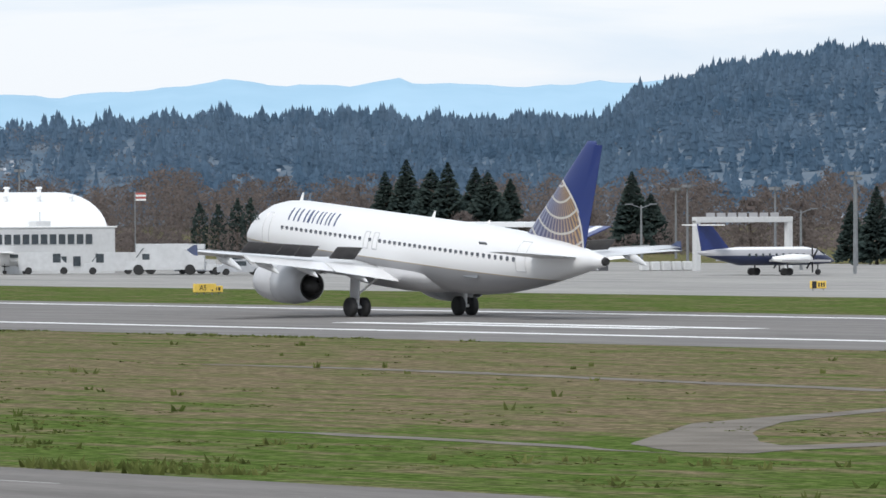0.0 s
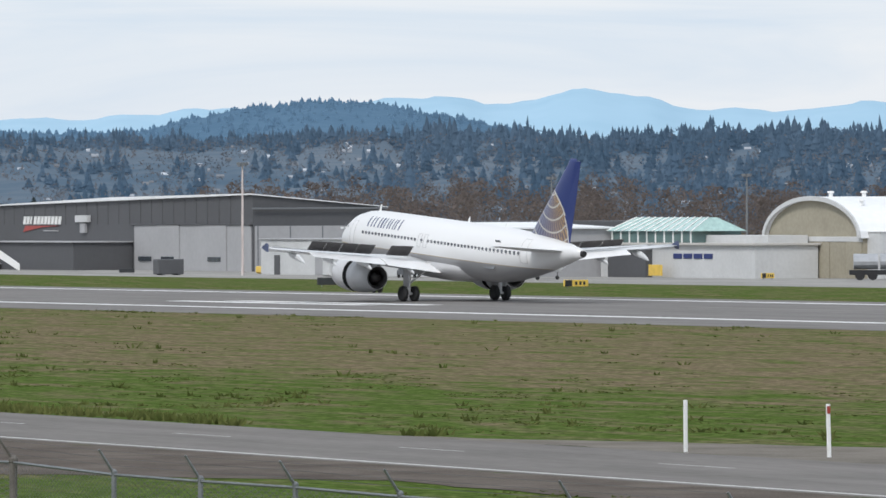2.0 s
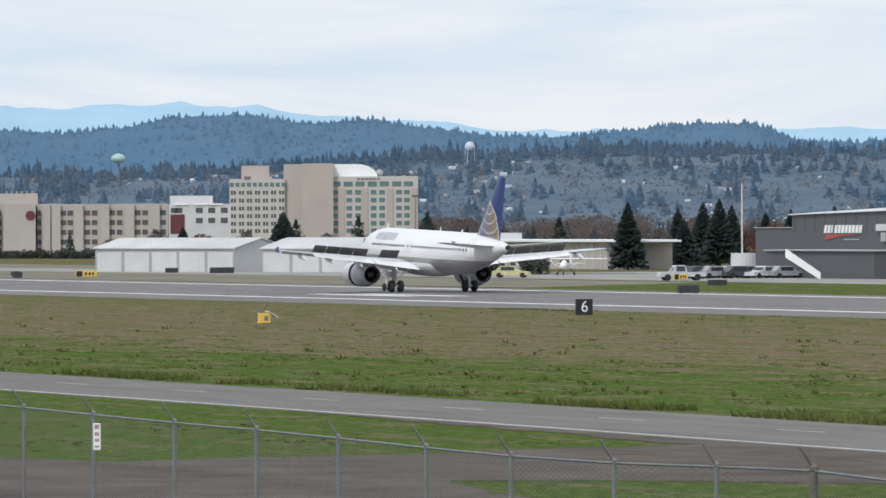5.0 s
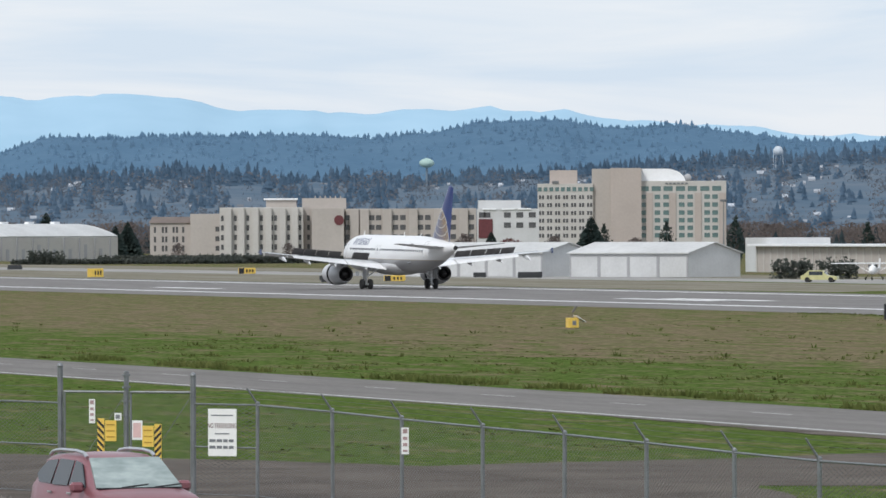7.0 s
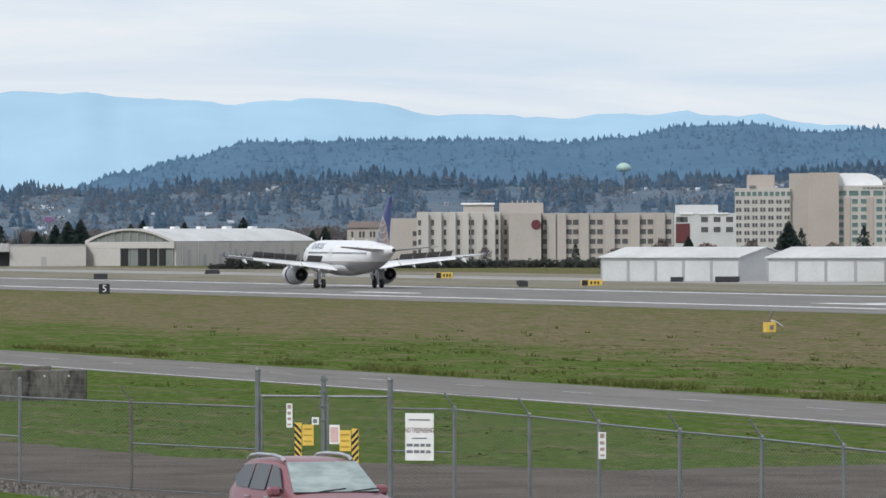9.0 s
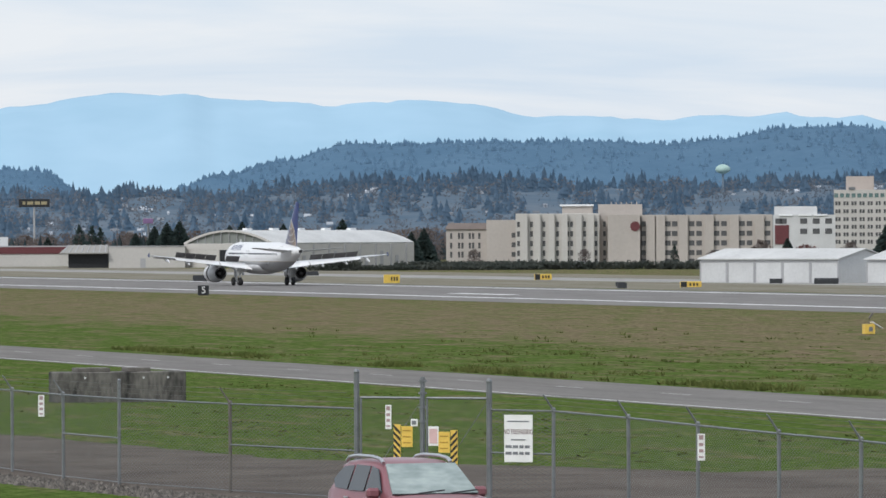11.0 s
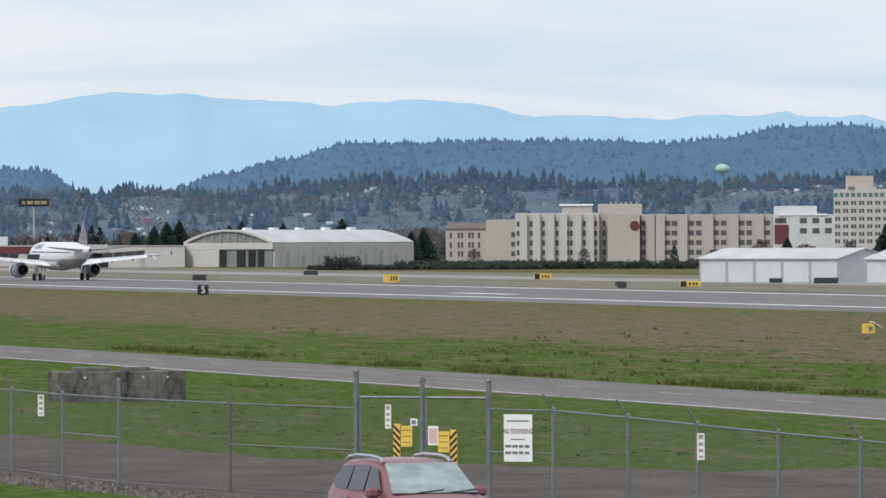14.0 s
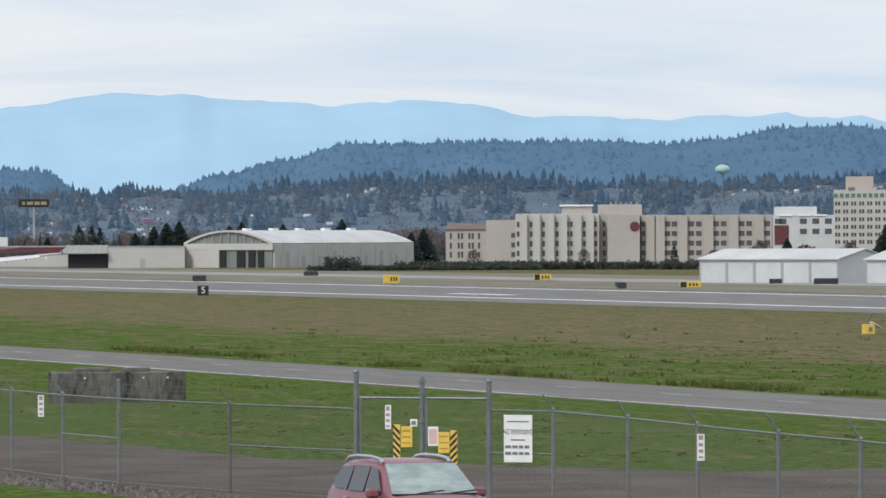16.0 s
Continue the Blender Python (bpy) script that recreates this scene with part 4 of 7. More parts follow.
for row in ((-445.0, 282.8, 1.87, 0.64, "y", "A5"), (-426.4, 325.2, 1.38, 0.57, "m"), (-542.4, 282.6, 2.28, 0.57, "m"), (-594.1, 330.0, 1.35, 0.49, "m"), (-445.8, 283.9, 1.88, 0.47, "y"), (-572.1, 273.7, 2.66, 0.65, "b"), (-570.4, 275.3, 1.99, 0.55, "r"), (-614.2, 248.5, 2.03, 0.68, "b"), (-682.6, 279.4, 2.01, 0.55, "b"), (-752.3, 303.5, 1.65, 0.62, "m"), (-708.7, 314.6, 1.74, 0.40, "b"), (-608.3, 246.2, 2.01, 0.68, "b"), (-681.3, 278.9, 2.07, 0.55, "b"), (-858.3, 266.1, 2.67, 0.70, "m"), (-918.5, 296.8, 1.76, 0.53, "b"), (-902.2, 298.5, 3.31, 0.60, "b"), (-847.0, 253.8, 1.16, 0.69, "b"), (-968.0, 256.5, 2.28, 1.19, "y"), (-1023.0, 294.3, 2.62, 0.86, "m"), (-871.5, 270.3, 2.71, 0.64, "m"), (-944.8, 305.3, 1.81, 0.48, "b"), (-938.6, 310.6, 3.44, 0.55, "b"), (-1176.9, 297.8, 2.56, 0.42, "b"), (-1041.6, 246.4, 2.08, 0.86, "b"), (-878.9, 263.1, 1.21, 0.57, "b"), (-1196.7, 302.8, 2.41, 0.63, "b")):
    field_sign(*row)
box_thing = thing("navaid_box", pose(-451.4, 152.3, 0), "yellow equipment box with a sloped lid and thin mast", "utility box")
bm = bmesh.new()
box(bm, (0, 0, 0.36), (0.6, 0.72, 0.66), bevel=0.02)
part("case", bm, YELLOW, box_thing)
bm = bmesh.new()
loft(bm, [[(-0.35, 0.2, 0.78), (-0.35, 0.85, 0.40), (-0.35, 0.85, 0.45), (-0.35, 0.2, 0.84)], [(0.35, 0.2, 0.78), (0.35, 0.85, 0.40), (0.35, 0.85, 0.45), (0.35, 0.2, 0.84)]])
part("sloped_panel", bm, SIGN_WHITE, box_thing)
bm = bmesh.new()
tube(bm, (0, 0, 0.6), (0, 0.05, 1.1), 0.02, seg=6)
box(bm, (0, 0.16, 1.25), (0.2, 0.1, 0.45), Euler((radians(-35), 0, 0)).to_matrix().to_4x4())
part("mast", bm, RUST, box_thing)
bm = bmesh.new()
box(bm, (0.305, 0.05, 0.36), (0.02, 0.26, 0.3))
part("print_bar", bm, GREY_INK, box_thing)


# ---- hangars and houses beyond the runway ----
GREY_DARK = mat("dark_grey_cladding", (0.085, 0.086, 0.092), 0.6, var=0.06, scale=0.2, fine=2)
GREY_LIGHT = mat("light_grey_cladding", (0.36, 0.36, 0.37), 0.6, var=0.06, scale=0.2, fine=2)
ROOF_WHITE = mat("white_membrane_roof", (0.80, 0.81, 0.82), 0.5, var=0.05, scale=0.15, fine=1.5)
ROOF_GREY = mat("weathered_pale_roof", (0.52, 0.52, 0.51), 0.6, var=0.12, scale=0.15, fine=1.5)
STONE_GREY = mat("grey_tan_hangar_wall", (0.30, 0.29, 0.265), 0.8, var=0.1, scale=0.2)
BEIGE = mat("beige_render", (0.43, 0.392, 0.36), 0.8, var=0.06, scale=0.12, fine=1.5)
BEIGE_DARK = mat("pinkish_beige_render", (0.43, 0.375, 0.34), 0.8, var=0.06, scale=0.12, fine=1.5)
PALE = mat("pale_cream_render", (0.49, 0.472, 0.445), 0.8, var=0.06, scale=0.12, fine=1.5)
TAN_DOOR = mat("faded_tan_hangar_door", (0.33, 0.30, 0.23), 0.7, var=0.12, scale=0.3, fine=3)
# far panes get a lighter base colour to imitate veiling haze
FAR_GLASS = mat("haze_lifted_window_glass", (0.085, 0.085, 0.088), 0.25, var=0.35, scale=0.3, spec=0.6)
TEAL = mat("green_tinted_glass", (0.10, 0.165, 0.16), 0.1, var=0.3, scale=0.4, spec=0.8)
GLASS_ROOF = mat("pale_green_glass_roof", (0.36, 0.52, 0.49), 0.2, var=0.15, spec=0.7)
BROWN_ROOF = mat("brown_flat_roof", (0.16, 0.13, 0.115), 0.8, var=0.15, scale=0.3)
MAROON = mat("maroon_fascia", (0.12, 0.03, 0.035), 0.6)
RED = mat("dull_red_paint", (0.35, 0.06, 0.05), 0.5)


def blk(name, x0, x1, y0, y1, z0, z1, material, parent, label=""):
    bm = bmesh.new()
    box(bm, ((x0 + x1) / 2, (y0 + y1) / 2, (z0 + z1) / 2), (x1 - x0, y1 - y0, z1 - z0), bevel=min(0.03, (x1 - x0) / 8))
    return part(name, bm, material, parent, label)


def panes(parent, xs, zs, w, h, y, material=None, facing="y"):
    """A grid of windows on one wall: each a shallow dark pane in a proud frame."""
    src = None
    for x in xs:
        for z in zs:
            m = pose(x, y, z) if facing == "y" else pose(y, x, z, 0, 0, 90)
            if src is None:
                bm = bmesh.new()
                box(bm, (0, 0, 0), (w, 0.10, h))
                src = part("window", bm, material or WINDOW, parent)
                src.matrix_basis = m
            else:
                share("window", src, parent, m)


def gable_shed(name, label, x, y, rz, L, W, eave, ridge, wall, roofm, doors=0, category="hangar"):
    """Front along -x, doors in it; the gable end looks along +x."""
    b = thing(name, pose(x, y, 0, 0, 0, rz), label, category)
    bm = bmesh.new()
    prism(bm, [(0, -0.3), (W, -0.3), (W, eave), (W / 2, ridge), (0, eave)], "x", -L, 0)
    part("wall", bm, wall, b)
    bm = bmesh.new()
    for s in (0, 1):
        ya, yb = (-0.35, W / 2) if s == 0 else (W / 2, W + 0.35)
        za, zb = (eave - 0.1, ridge + 0.06) if s == 0 else (ridge + 0.06, eave - 0.1)
        loft(bm, [[(xx, ya, za), (xx, yb, zb), (xx, yb, zb + 0.14), (xx, ya, za + 0.14)] for xx in (-L - 0.3, 0.3)])
    part("roof", bm, roofm, b)
    for i in range(doors):
        w = L / doors
        xa = -L + i * w + w * 0.05
        bm = bmesh.new()
        box(bm, (xa + w * 0.45, -0.03, eave * 0.43), (w * 0.9, 0.08, eave * 0.84))
        d = part("door", bm, WHITE_WALL, b)
        bm = bmesh.new()
        for k in (-1, 1):
            box(bm, (xa + w * 0.45 + k * w * 0.475, -0.06, eave * 0.43), (w * 0.045, 0.12, eave * 0.86))
        box(bm, (xa + w * 0.45, -0.06, eave * 0.87), (w, 0.12, 0.12))
        part("door_frame", bm, GREY_LIGHT, d)
    return b


def arch_hangar(name, label, x, y, rz, Wd, L, spring, peak, wall, face, roofm, trim, vents=0, flat=False):
    """A vault along +y; its arched front looks along -y, its long side along +x."""
    b = thing(name, pose(x, y, 0, 0, 0, rz), label, "hangar")

    def arc(off=0.0, n=18):
        if flat:  # a low segmental vault with sharp eaves
            return [((Wd / 2 + off) * (1 - 2 * i / n) - Wd / 2, spring + off + (peak - spring) * (1 - (1 - 2 * i / n) ** 2)) for i in range(n + 1)]
        return [(-Wd / 2 + (Wd / 2 + off) * math.cos(math.pi * i / n), spring + (peak - spring + off) * math.sin(math.pi * i / n)) for i in range(n + 1)]

    bm = bmesh.new()
    pts = arc()
    prism(bm, [(0, -0.3)] + pts + [(-Wd, -0.3)], "y", 0.1, L)
    part("wall", bm, face, b)
    bm = bmesh.new()
    inner, outer = arc(0.02), arc(0.28)
    loft(bm, [[(u, w, v) for u, v in outer + inner[::-1]] for w in (-0.3, L + 0.2)])
    part("roof", bm, roofm, b, smooth=False)
    bm = bmesh.new()
    inner, outer = arc(-0.1), arc(0.34)
    loft(bm, [[(u, w, v) for u, v in outer + inner[::-1]] for w in (-0.5, -0.3)])
    part("arch_trim", bm, trim, b)
    blk("lintel", -Wd, 0, -0.12, 0.1, spring - 0.35, spring + 0.15, trim, b)
    n = 6
    for i in range(n):
        w = Wd / n
        blk("hangar_door", -Wd + i * w + 0.06, -Wd + (i + 1) * w - 0.06, -0.05 - 0.05 * (i % 2), 0.1, 0, spring - 0.36, face, b)
    for i in range(vents):
        yy = L * (0.5 + i) / vents
        for u, v in ((-Wd / 2, peak + 0.2), (-Wd * 0.18, spring + (peak - spring) * 0.78 + 0.2)):
            bm = bmesh.new()
            tube(bm, (u, yy, v), (u, yy, v + 0.42), 0.22, seg=8)
            tube(bm, (u, yy, v + 0.42), (u, yy, v + 0.62), 0.36, 0.30, seg=8)
            part("roof_vent", bm, WHITE, b)
    return b


# the white vaulted hangar with its two-storey side wing
wh = arch_hangar("vaulted_hangar", "white vaulted hangar with tan arched front and roof vents", -598.5, 342.8, 0, 18.6, 26, 3.9, 7.65, WHITE_WALL, TAN_DOOR, ROOF_WHITE, WHITE_WALL, 7)
blk("side_wing", -0.4, 2.6, 0.6, 25.6, -0.2, 4.45, WHITE_WALL, wh, "white two-storey side wing")
blk("parapet", -0.5, 2.7, 0.5, 25.8, 4.45, 4.6, WHITE, wh)
panes(wh, [3.2 + 1.02 * i for i in range(20)], (3.35,), 0.72, 0.95, 2.62, facing="x")
panes(wh, [3.6 + 1.6 * i for i in range(12)], (1.2,), 0.8, 0.95, 2.62, facing="x")
bm = bmesh.new()
tube(bm, (1.0, 18, 4.6), (1.0, 18, 6.0), 0.06, seg=6)
box(bm, (1.0, 18, 4.85), (1.4, 1.6, 0.5))
part("roof_unit", bm, WHITE_WALL, wh)
bm = bmesh.new()
tube(bm, (1.5, 4.0, 4.6), (1.5, 4.0, 6.0), 0.05, seg=6)
for a in (-0.5, 0.4):
    bmesh.ops.create_cone(bm, cap_ends=True, segments=12, radius1=0.42, radius2=0.2, depth=0.2, matrix=Matrix.Translation((1.5, 4.0 + a, 5.7 + 0.3 * a)) @ Euler((0, radians(80), 0)).to_matrix().to_4x4())
part("antenna_mast", bm, GREY_INK, wh)

# the dark grey hangar with light grey doors
gh = thing("grey_hangar", pose(-726.7, 338, 0), "large dark grey hangar with light grey doors and white roof edge", "hangar")
bm = bmesh.new()
loft(bm, [[(-75, 0, -0.3), (-75, 16.5, -0.3), (-75, 16.5, 6.5), (-75, 0, 7.5)], [(0, 0, -0.3), (0, 16.5, -0.3), (0, 16.5, 7.15), (0, 0, 8.6)]])
part("wall", bm, GREY_DARK, gh)
bm = bmesh.new()
loft(bm, [[(-75.3, -0.4, 7.5), (-75.3, 16.7, 6.52), (-75.3, 16.7, 6.6), (-75.3, -0.4, 7.6)], [(-38, -0.4, 8.05), (-38, 16.7, 6.85), (-38, 16.7, 6.95), (-38, -0.4, 8.45)], [(0.3, -0.4, 8.6), (0.3, 16.7, 7.17), (0.3, 16.7, 7.24), (0.3, -0.4, 8.74)]])
part("roof", bm, ROOF_WHITE, gh, "white metal roof with a bright edge")
blk("eave_trim", 0.31, 0.5, -0.3, 16.6, 6.95, 7.15, GREY_INK, gh)
for i in range(24):
    blk("cladding_rib", -74.2 + 3.1 * i, -74.08 + 3.1 * i, -0.06, 0.02, 5.3, 7.5 + 1.1 * (0.8 + 3.1 * i) / 75, GREY_DARK, gh)
for i in range(5):
    blk("sliding_door", -32.2 + i * 6.4, -25.9 + i * 6.4, -0.16 - 0.1 * (i % 2), 0.04, 0, 5.2, GREY_LIGHT, gh, "light grey sliding door")
panes(gh, (-29, -22.6, -9.8), (1.35,), 3.4, 0.5, -0.3)
blk("door_track", -33, 0, -0.34, -0.02, 5.2, 5.36, GREY_DARK, gh)
blk("side_cladding", 0.0, 0.12, 0.2, 16.3, 0, 5.1, GREY_LIGHT, gh, "light grey lower cladding")
panes(gh, [2.2 + 3.4 * i for i in range(4)], (1.35,), 1.5, 0.45, 0.14, facing="x")
for i in range(4):
    blk("cladding_seam", 0.12, 0.16, 0.5 + 4.0 * i, 0.62 + 4.0 * i, 0, 5.1, GREY_INK, gh)
blk("office_wing", -65, -33, -7.5, -0.05, -0.2, 3.2, GREY_DARK, gh, "dark grey lean-to")
blk("lean_to_roof", -65.3, -32.7, -7.9, -0.02, 3.2, 3.36, GREY_LIGHT, gh)
blk("rear_wing", -89, -75.1, 1, 15, -0.2, 5.9, GREY_DARK, gh)
blk("rear_wing_roof", -89.2, -75.1, 0.8, 15.2, 5.9, 6.0, GREY_LIGHT, gh)
for i, w in enumerate((1, 1, 0.5, 1, 1, 1, 1, 1, 1, 1, 1)):  # the company name becomes slanted white bars over a red dash
    bm = bmesh.new()
    x = -65.0 + i * 1.05
    loft(bm, [[(x, d, 5.3), (x + 0.72 * w, d, 5.3), (x + 0.72 * w + 0.3, d, 6.25), (x + 0.3, d, 6.25)] for d in (-0.12, -0.02)])
    part("title_bar", bm, SIGN_WHITE, gh)
bm = bmesh.new()
loft(bm, [[(-65.0, d, 4.4), (-59.5, d, 4.95), (-54, d, 5.15), (-64.2, d, 5.15)] for d in (-0.12, -0.02)])
part("red_swoosh", bm, RED, gh)
blk("small_print_bar", -59, -54.5, -0.1, -0.02, 4.45, 4.6, GREY_LIGHT, gh)
blk("vent_box", -48.6, -45.0, -0.5, -0.02, 5.55, 6.35, WHITE_WALL, gh)
blk("duct", -47.4, -46.0, -0.4, -0.02, 4.3, 5.4, GREY_LIGHT, gh)

# low grey sheds between the hangars
s = thing("workshop", pose(-655.4, 322, 0), "low light grey workshop with shallow gable front", "workshop")
bm = bmesh.new()
prism(bm, [(-14.1, -0.3), (16.5, -0.3), (16.5, 4.85), (0, 5.35), (-14.1, 4.9)], "y", 0, 15)
part("wall", bm, GREY_LIGHT, s)
bm = bmesh.new()
loft(bm, [[(-14.5, y, 4.9), (0, y, 5.36), (16.9, y, 4.85), (16.9, y, 5.0), (0, y, 5.52), (-14.5, y, 5.05)] for y in (-0.4, 15.3)])
part("roof", bm, ROOF_WHITE, s)
for xa, xb, m in ((-13.6, -7.2, GREY_LIGHT), (-7.0, 0.9, WHITE_WALL), (1.0, 8.2, WHITE_WALL), (8.6, 16.0, GREY_LIGHT)):
    blk("hangar_door", xa, xb, -0.16, -0.01, 0, 4.55, m, s)
blk("door_gap", 8.25, 8.55, -0.06, 0.0, 0, 4.6, DARK, s)
blk("door_header", -14.0, 16.4, -0.22, -0.02, 4.56, 4.72, GREY_LIGHT, s)
s = thing("flat_store", pose(-669.6, 322.6, 0), "low flat-roofed off-white store building", "building")
blk("wall", -22, -0.1, 0, 14, -0.2, 3.7, WHITE_WALL, s)
blk("roof", -22.2, -0.1, -0.2, 14.2, 3.7, 3.86, GREY_LIGHT, s)
blk("roller_door", -8.5, -3.5, -0.08, 0, 0, 2.9, GREY_LIGHT, s)
blk("doorway", -18.6, -17.2, -0.05, 0, 0, 2.1, GREY_DARK, s)
s = thing("long_store", pose(-650, 345, 0), "long pale flat-roofed workshop with dark roof", "building")
blk("wall", -51, -1, 0, 12, -0.2, 4.4, WHITE_WALL, s)
blk("roof", -51.3, -0.7, -0.3, 12.2, 4.4, 5.6, GREY_DARK, s)
for i in range(7):
    blk("wall_bay", -49 + 7 * i, -44.5 + 7 * i, -0.06, 0, 0, 3.2, GREY_LIGHT, s)

# the terminal with the green glass hall
fb = thing("flight_terminal", pose(-606.5, 335.5, 0), "pale low terminal with a green-glazed hall", "building")
blk("wall", -32, 0, 0, 7, -0.2, 3.2, WHITE_WALL, fb)
blk("upper_wall", -30, -2, 2.5, 7, 3.2, 4.2, WHITE_WALL, fb)
blk("roof", -32.3, 0.3, -0.4, 7.2, 3.2, 3.45, PALE, fb)
blk("entrance", -29, -21, -0.8, 0.02, 0, 2.8, GREY_DARK, fb, "dark recessed entrance")
blk("hall_wall", -31.5, -14.5, 1.0, 6.5, 3.45, 4.6, TEAL, fb, "green glazed hall wall")
bm = bmesh.new()
loft(bm, [[(xx, 0.7, 4.6), (xx, 6.8, 4.6), (xx + i, 4.2, 5.95), (xx + i, 3.4, 5.95)] for xx, i in ((-32.1, 1.6), (-13.9, -1.4))])
part("hall_roof", bm, GLASS_ROOF, fb, "pale green glass roof")
for i in range(12):
    bm = bmesh.new()
    xx = -31.9 + 1.62 * i
    tube(bm, (xx, 0.65, 4.62), (xx * 0.84 - 3.7, 3.35, 5.98), 0.07, seg=4)
    part("glazing_bar", bm, WHITE, fb)
for i in range(10):
    blk("mullion", -31.4 + 1.84 * i, -31.2 + 1.84 * i, 0.9, 1.0, 3.45, 4.6, WHITE, fb)
for k in (-16.5, -14.4, -12.3, -10.2):
    blk("title_bar", k, k + 1.7, -0.1, 0.02, 1.9, 2.4, BLUE, fb)
blk("hazard_panel", -19.6, -16.8, -1.2, -1.1, 0.2, 1.3, YELLOW, fb)
# long canopy and low roofs east of the vaulted hangar
cn = thing("covered_walkway", pose(-640, 420, 0), "long low white canopy on posts", "canopy")
blk("roof", -6, 40, 0, 6, 4.2, 4.75, ROOF_WHITE, cn)
for i in range(9):
    blk("post", -5 + 5.4 * i, -4.85 + 5.4 * i, 0.2, 0.35, -0.2, 4.2, GREY_INK, cn)
cn = thing("solar_shelter", pose(-575, 405, 0), "low shed with a blue and white striped roof", "shed")
blk("wall", -5, 5, 0, 4, -0.2, 2.6, GREY_DARK, cn)
for i in range(8):
    bm = bmesh.new()
    x = -5.2 + 1.3 * i
    loft(bm, [[(x, -0.5, 2.6), (x + 1.3, -0.5, 2.6), (x + 1.3, 4.2, 4.3), (x, 4.2, 4.3)], [(x, -0.5, 2.7), (x + 1.3, -0.5, 2.7), (x + 1.3, 4.2, 4.4), (x, 4.2, 4.4)]])
    part("roof_panel", bm, BLUE if i % 2 else WHITE, cn)

# portal frame behind the small airliner
pf = thing("portal_frame", pose(-562, 419, 0), "white steel portal frame with lamps on top", "gantry")
for yy in (-5.2, 6.0):
    blk("leg", -0.3, 0.3, yy - 0.3, yy + 0.3, -0.2, 4.9, WHITE_WALL, pf)
blk("beam", -0.35, 0.35, -5.5, 6.3, 4.7, 5.25, WHITE_WALL, pf)
for i in range(7):
    blk("railing", -0.05, 0.05, -4.0 + 1.3 * i, -3.0 + 1.3 * i, 5.25, 5.65, GREY_LIGHT, pf)

# the row of white sheds with roller doors
gable_shed("roller_door_hangar", "long white hangar with five roller doors and pale gable end", -943.7, 314.1, 28, 27, 10.5, 3.35, 4.6, WHITE_WALL, ROOF_GREY, 5)
gable_shed("roller_door_hangar", "white hangar with roller doors beside a beige store", -915.5, 325.5, 28, 22, 10.5, 3.3, 4.6, WHITE_WALL, ROOF_GREY, 4)
bs = thing("beige_store", pose(-986, 372, 0), "long beige store with ribbed walls and white roof", "building")
blk("wall", -30, 36, 0, 10, -0.2, 3.9, BEIGE, bs)
blk("roof", -31, 37, -1, 10.4, 3.9, 4.25, ROOF_WHITE, bs)
for i in range(22):
    blk("rib", -29.5 + 3 * i, -29.2 + 3 * i, -0.12, 0, 0, 3.9, PALE, bs)
blk("raised_part", -40, -22, 2, 9, -0.2, 5.2, WHITE_WALL, bs)
for i in range(3):
    blk("canopy_post", 37.2 + 3.2 * i, 37.35 + 3.2 * i, 0, 0.15, -0.2, 3.9, GREY_INK, bs)
blk("canopy", 37.1, 44.5, -0.6, 8, 3.9, 4.2, ROOF_WHITE, bs)


# ---- houses farther off, each square to the line of sight ----
def far(name, label, az, d, category="building"):
    p = polar(az, d)
    return thing(name, pose(p.x, p.y, 0, 0, 0, az), label, category), d / 12700.0


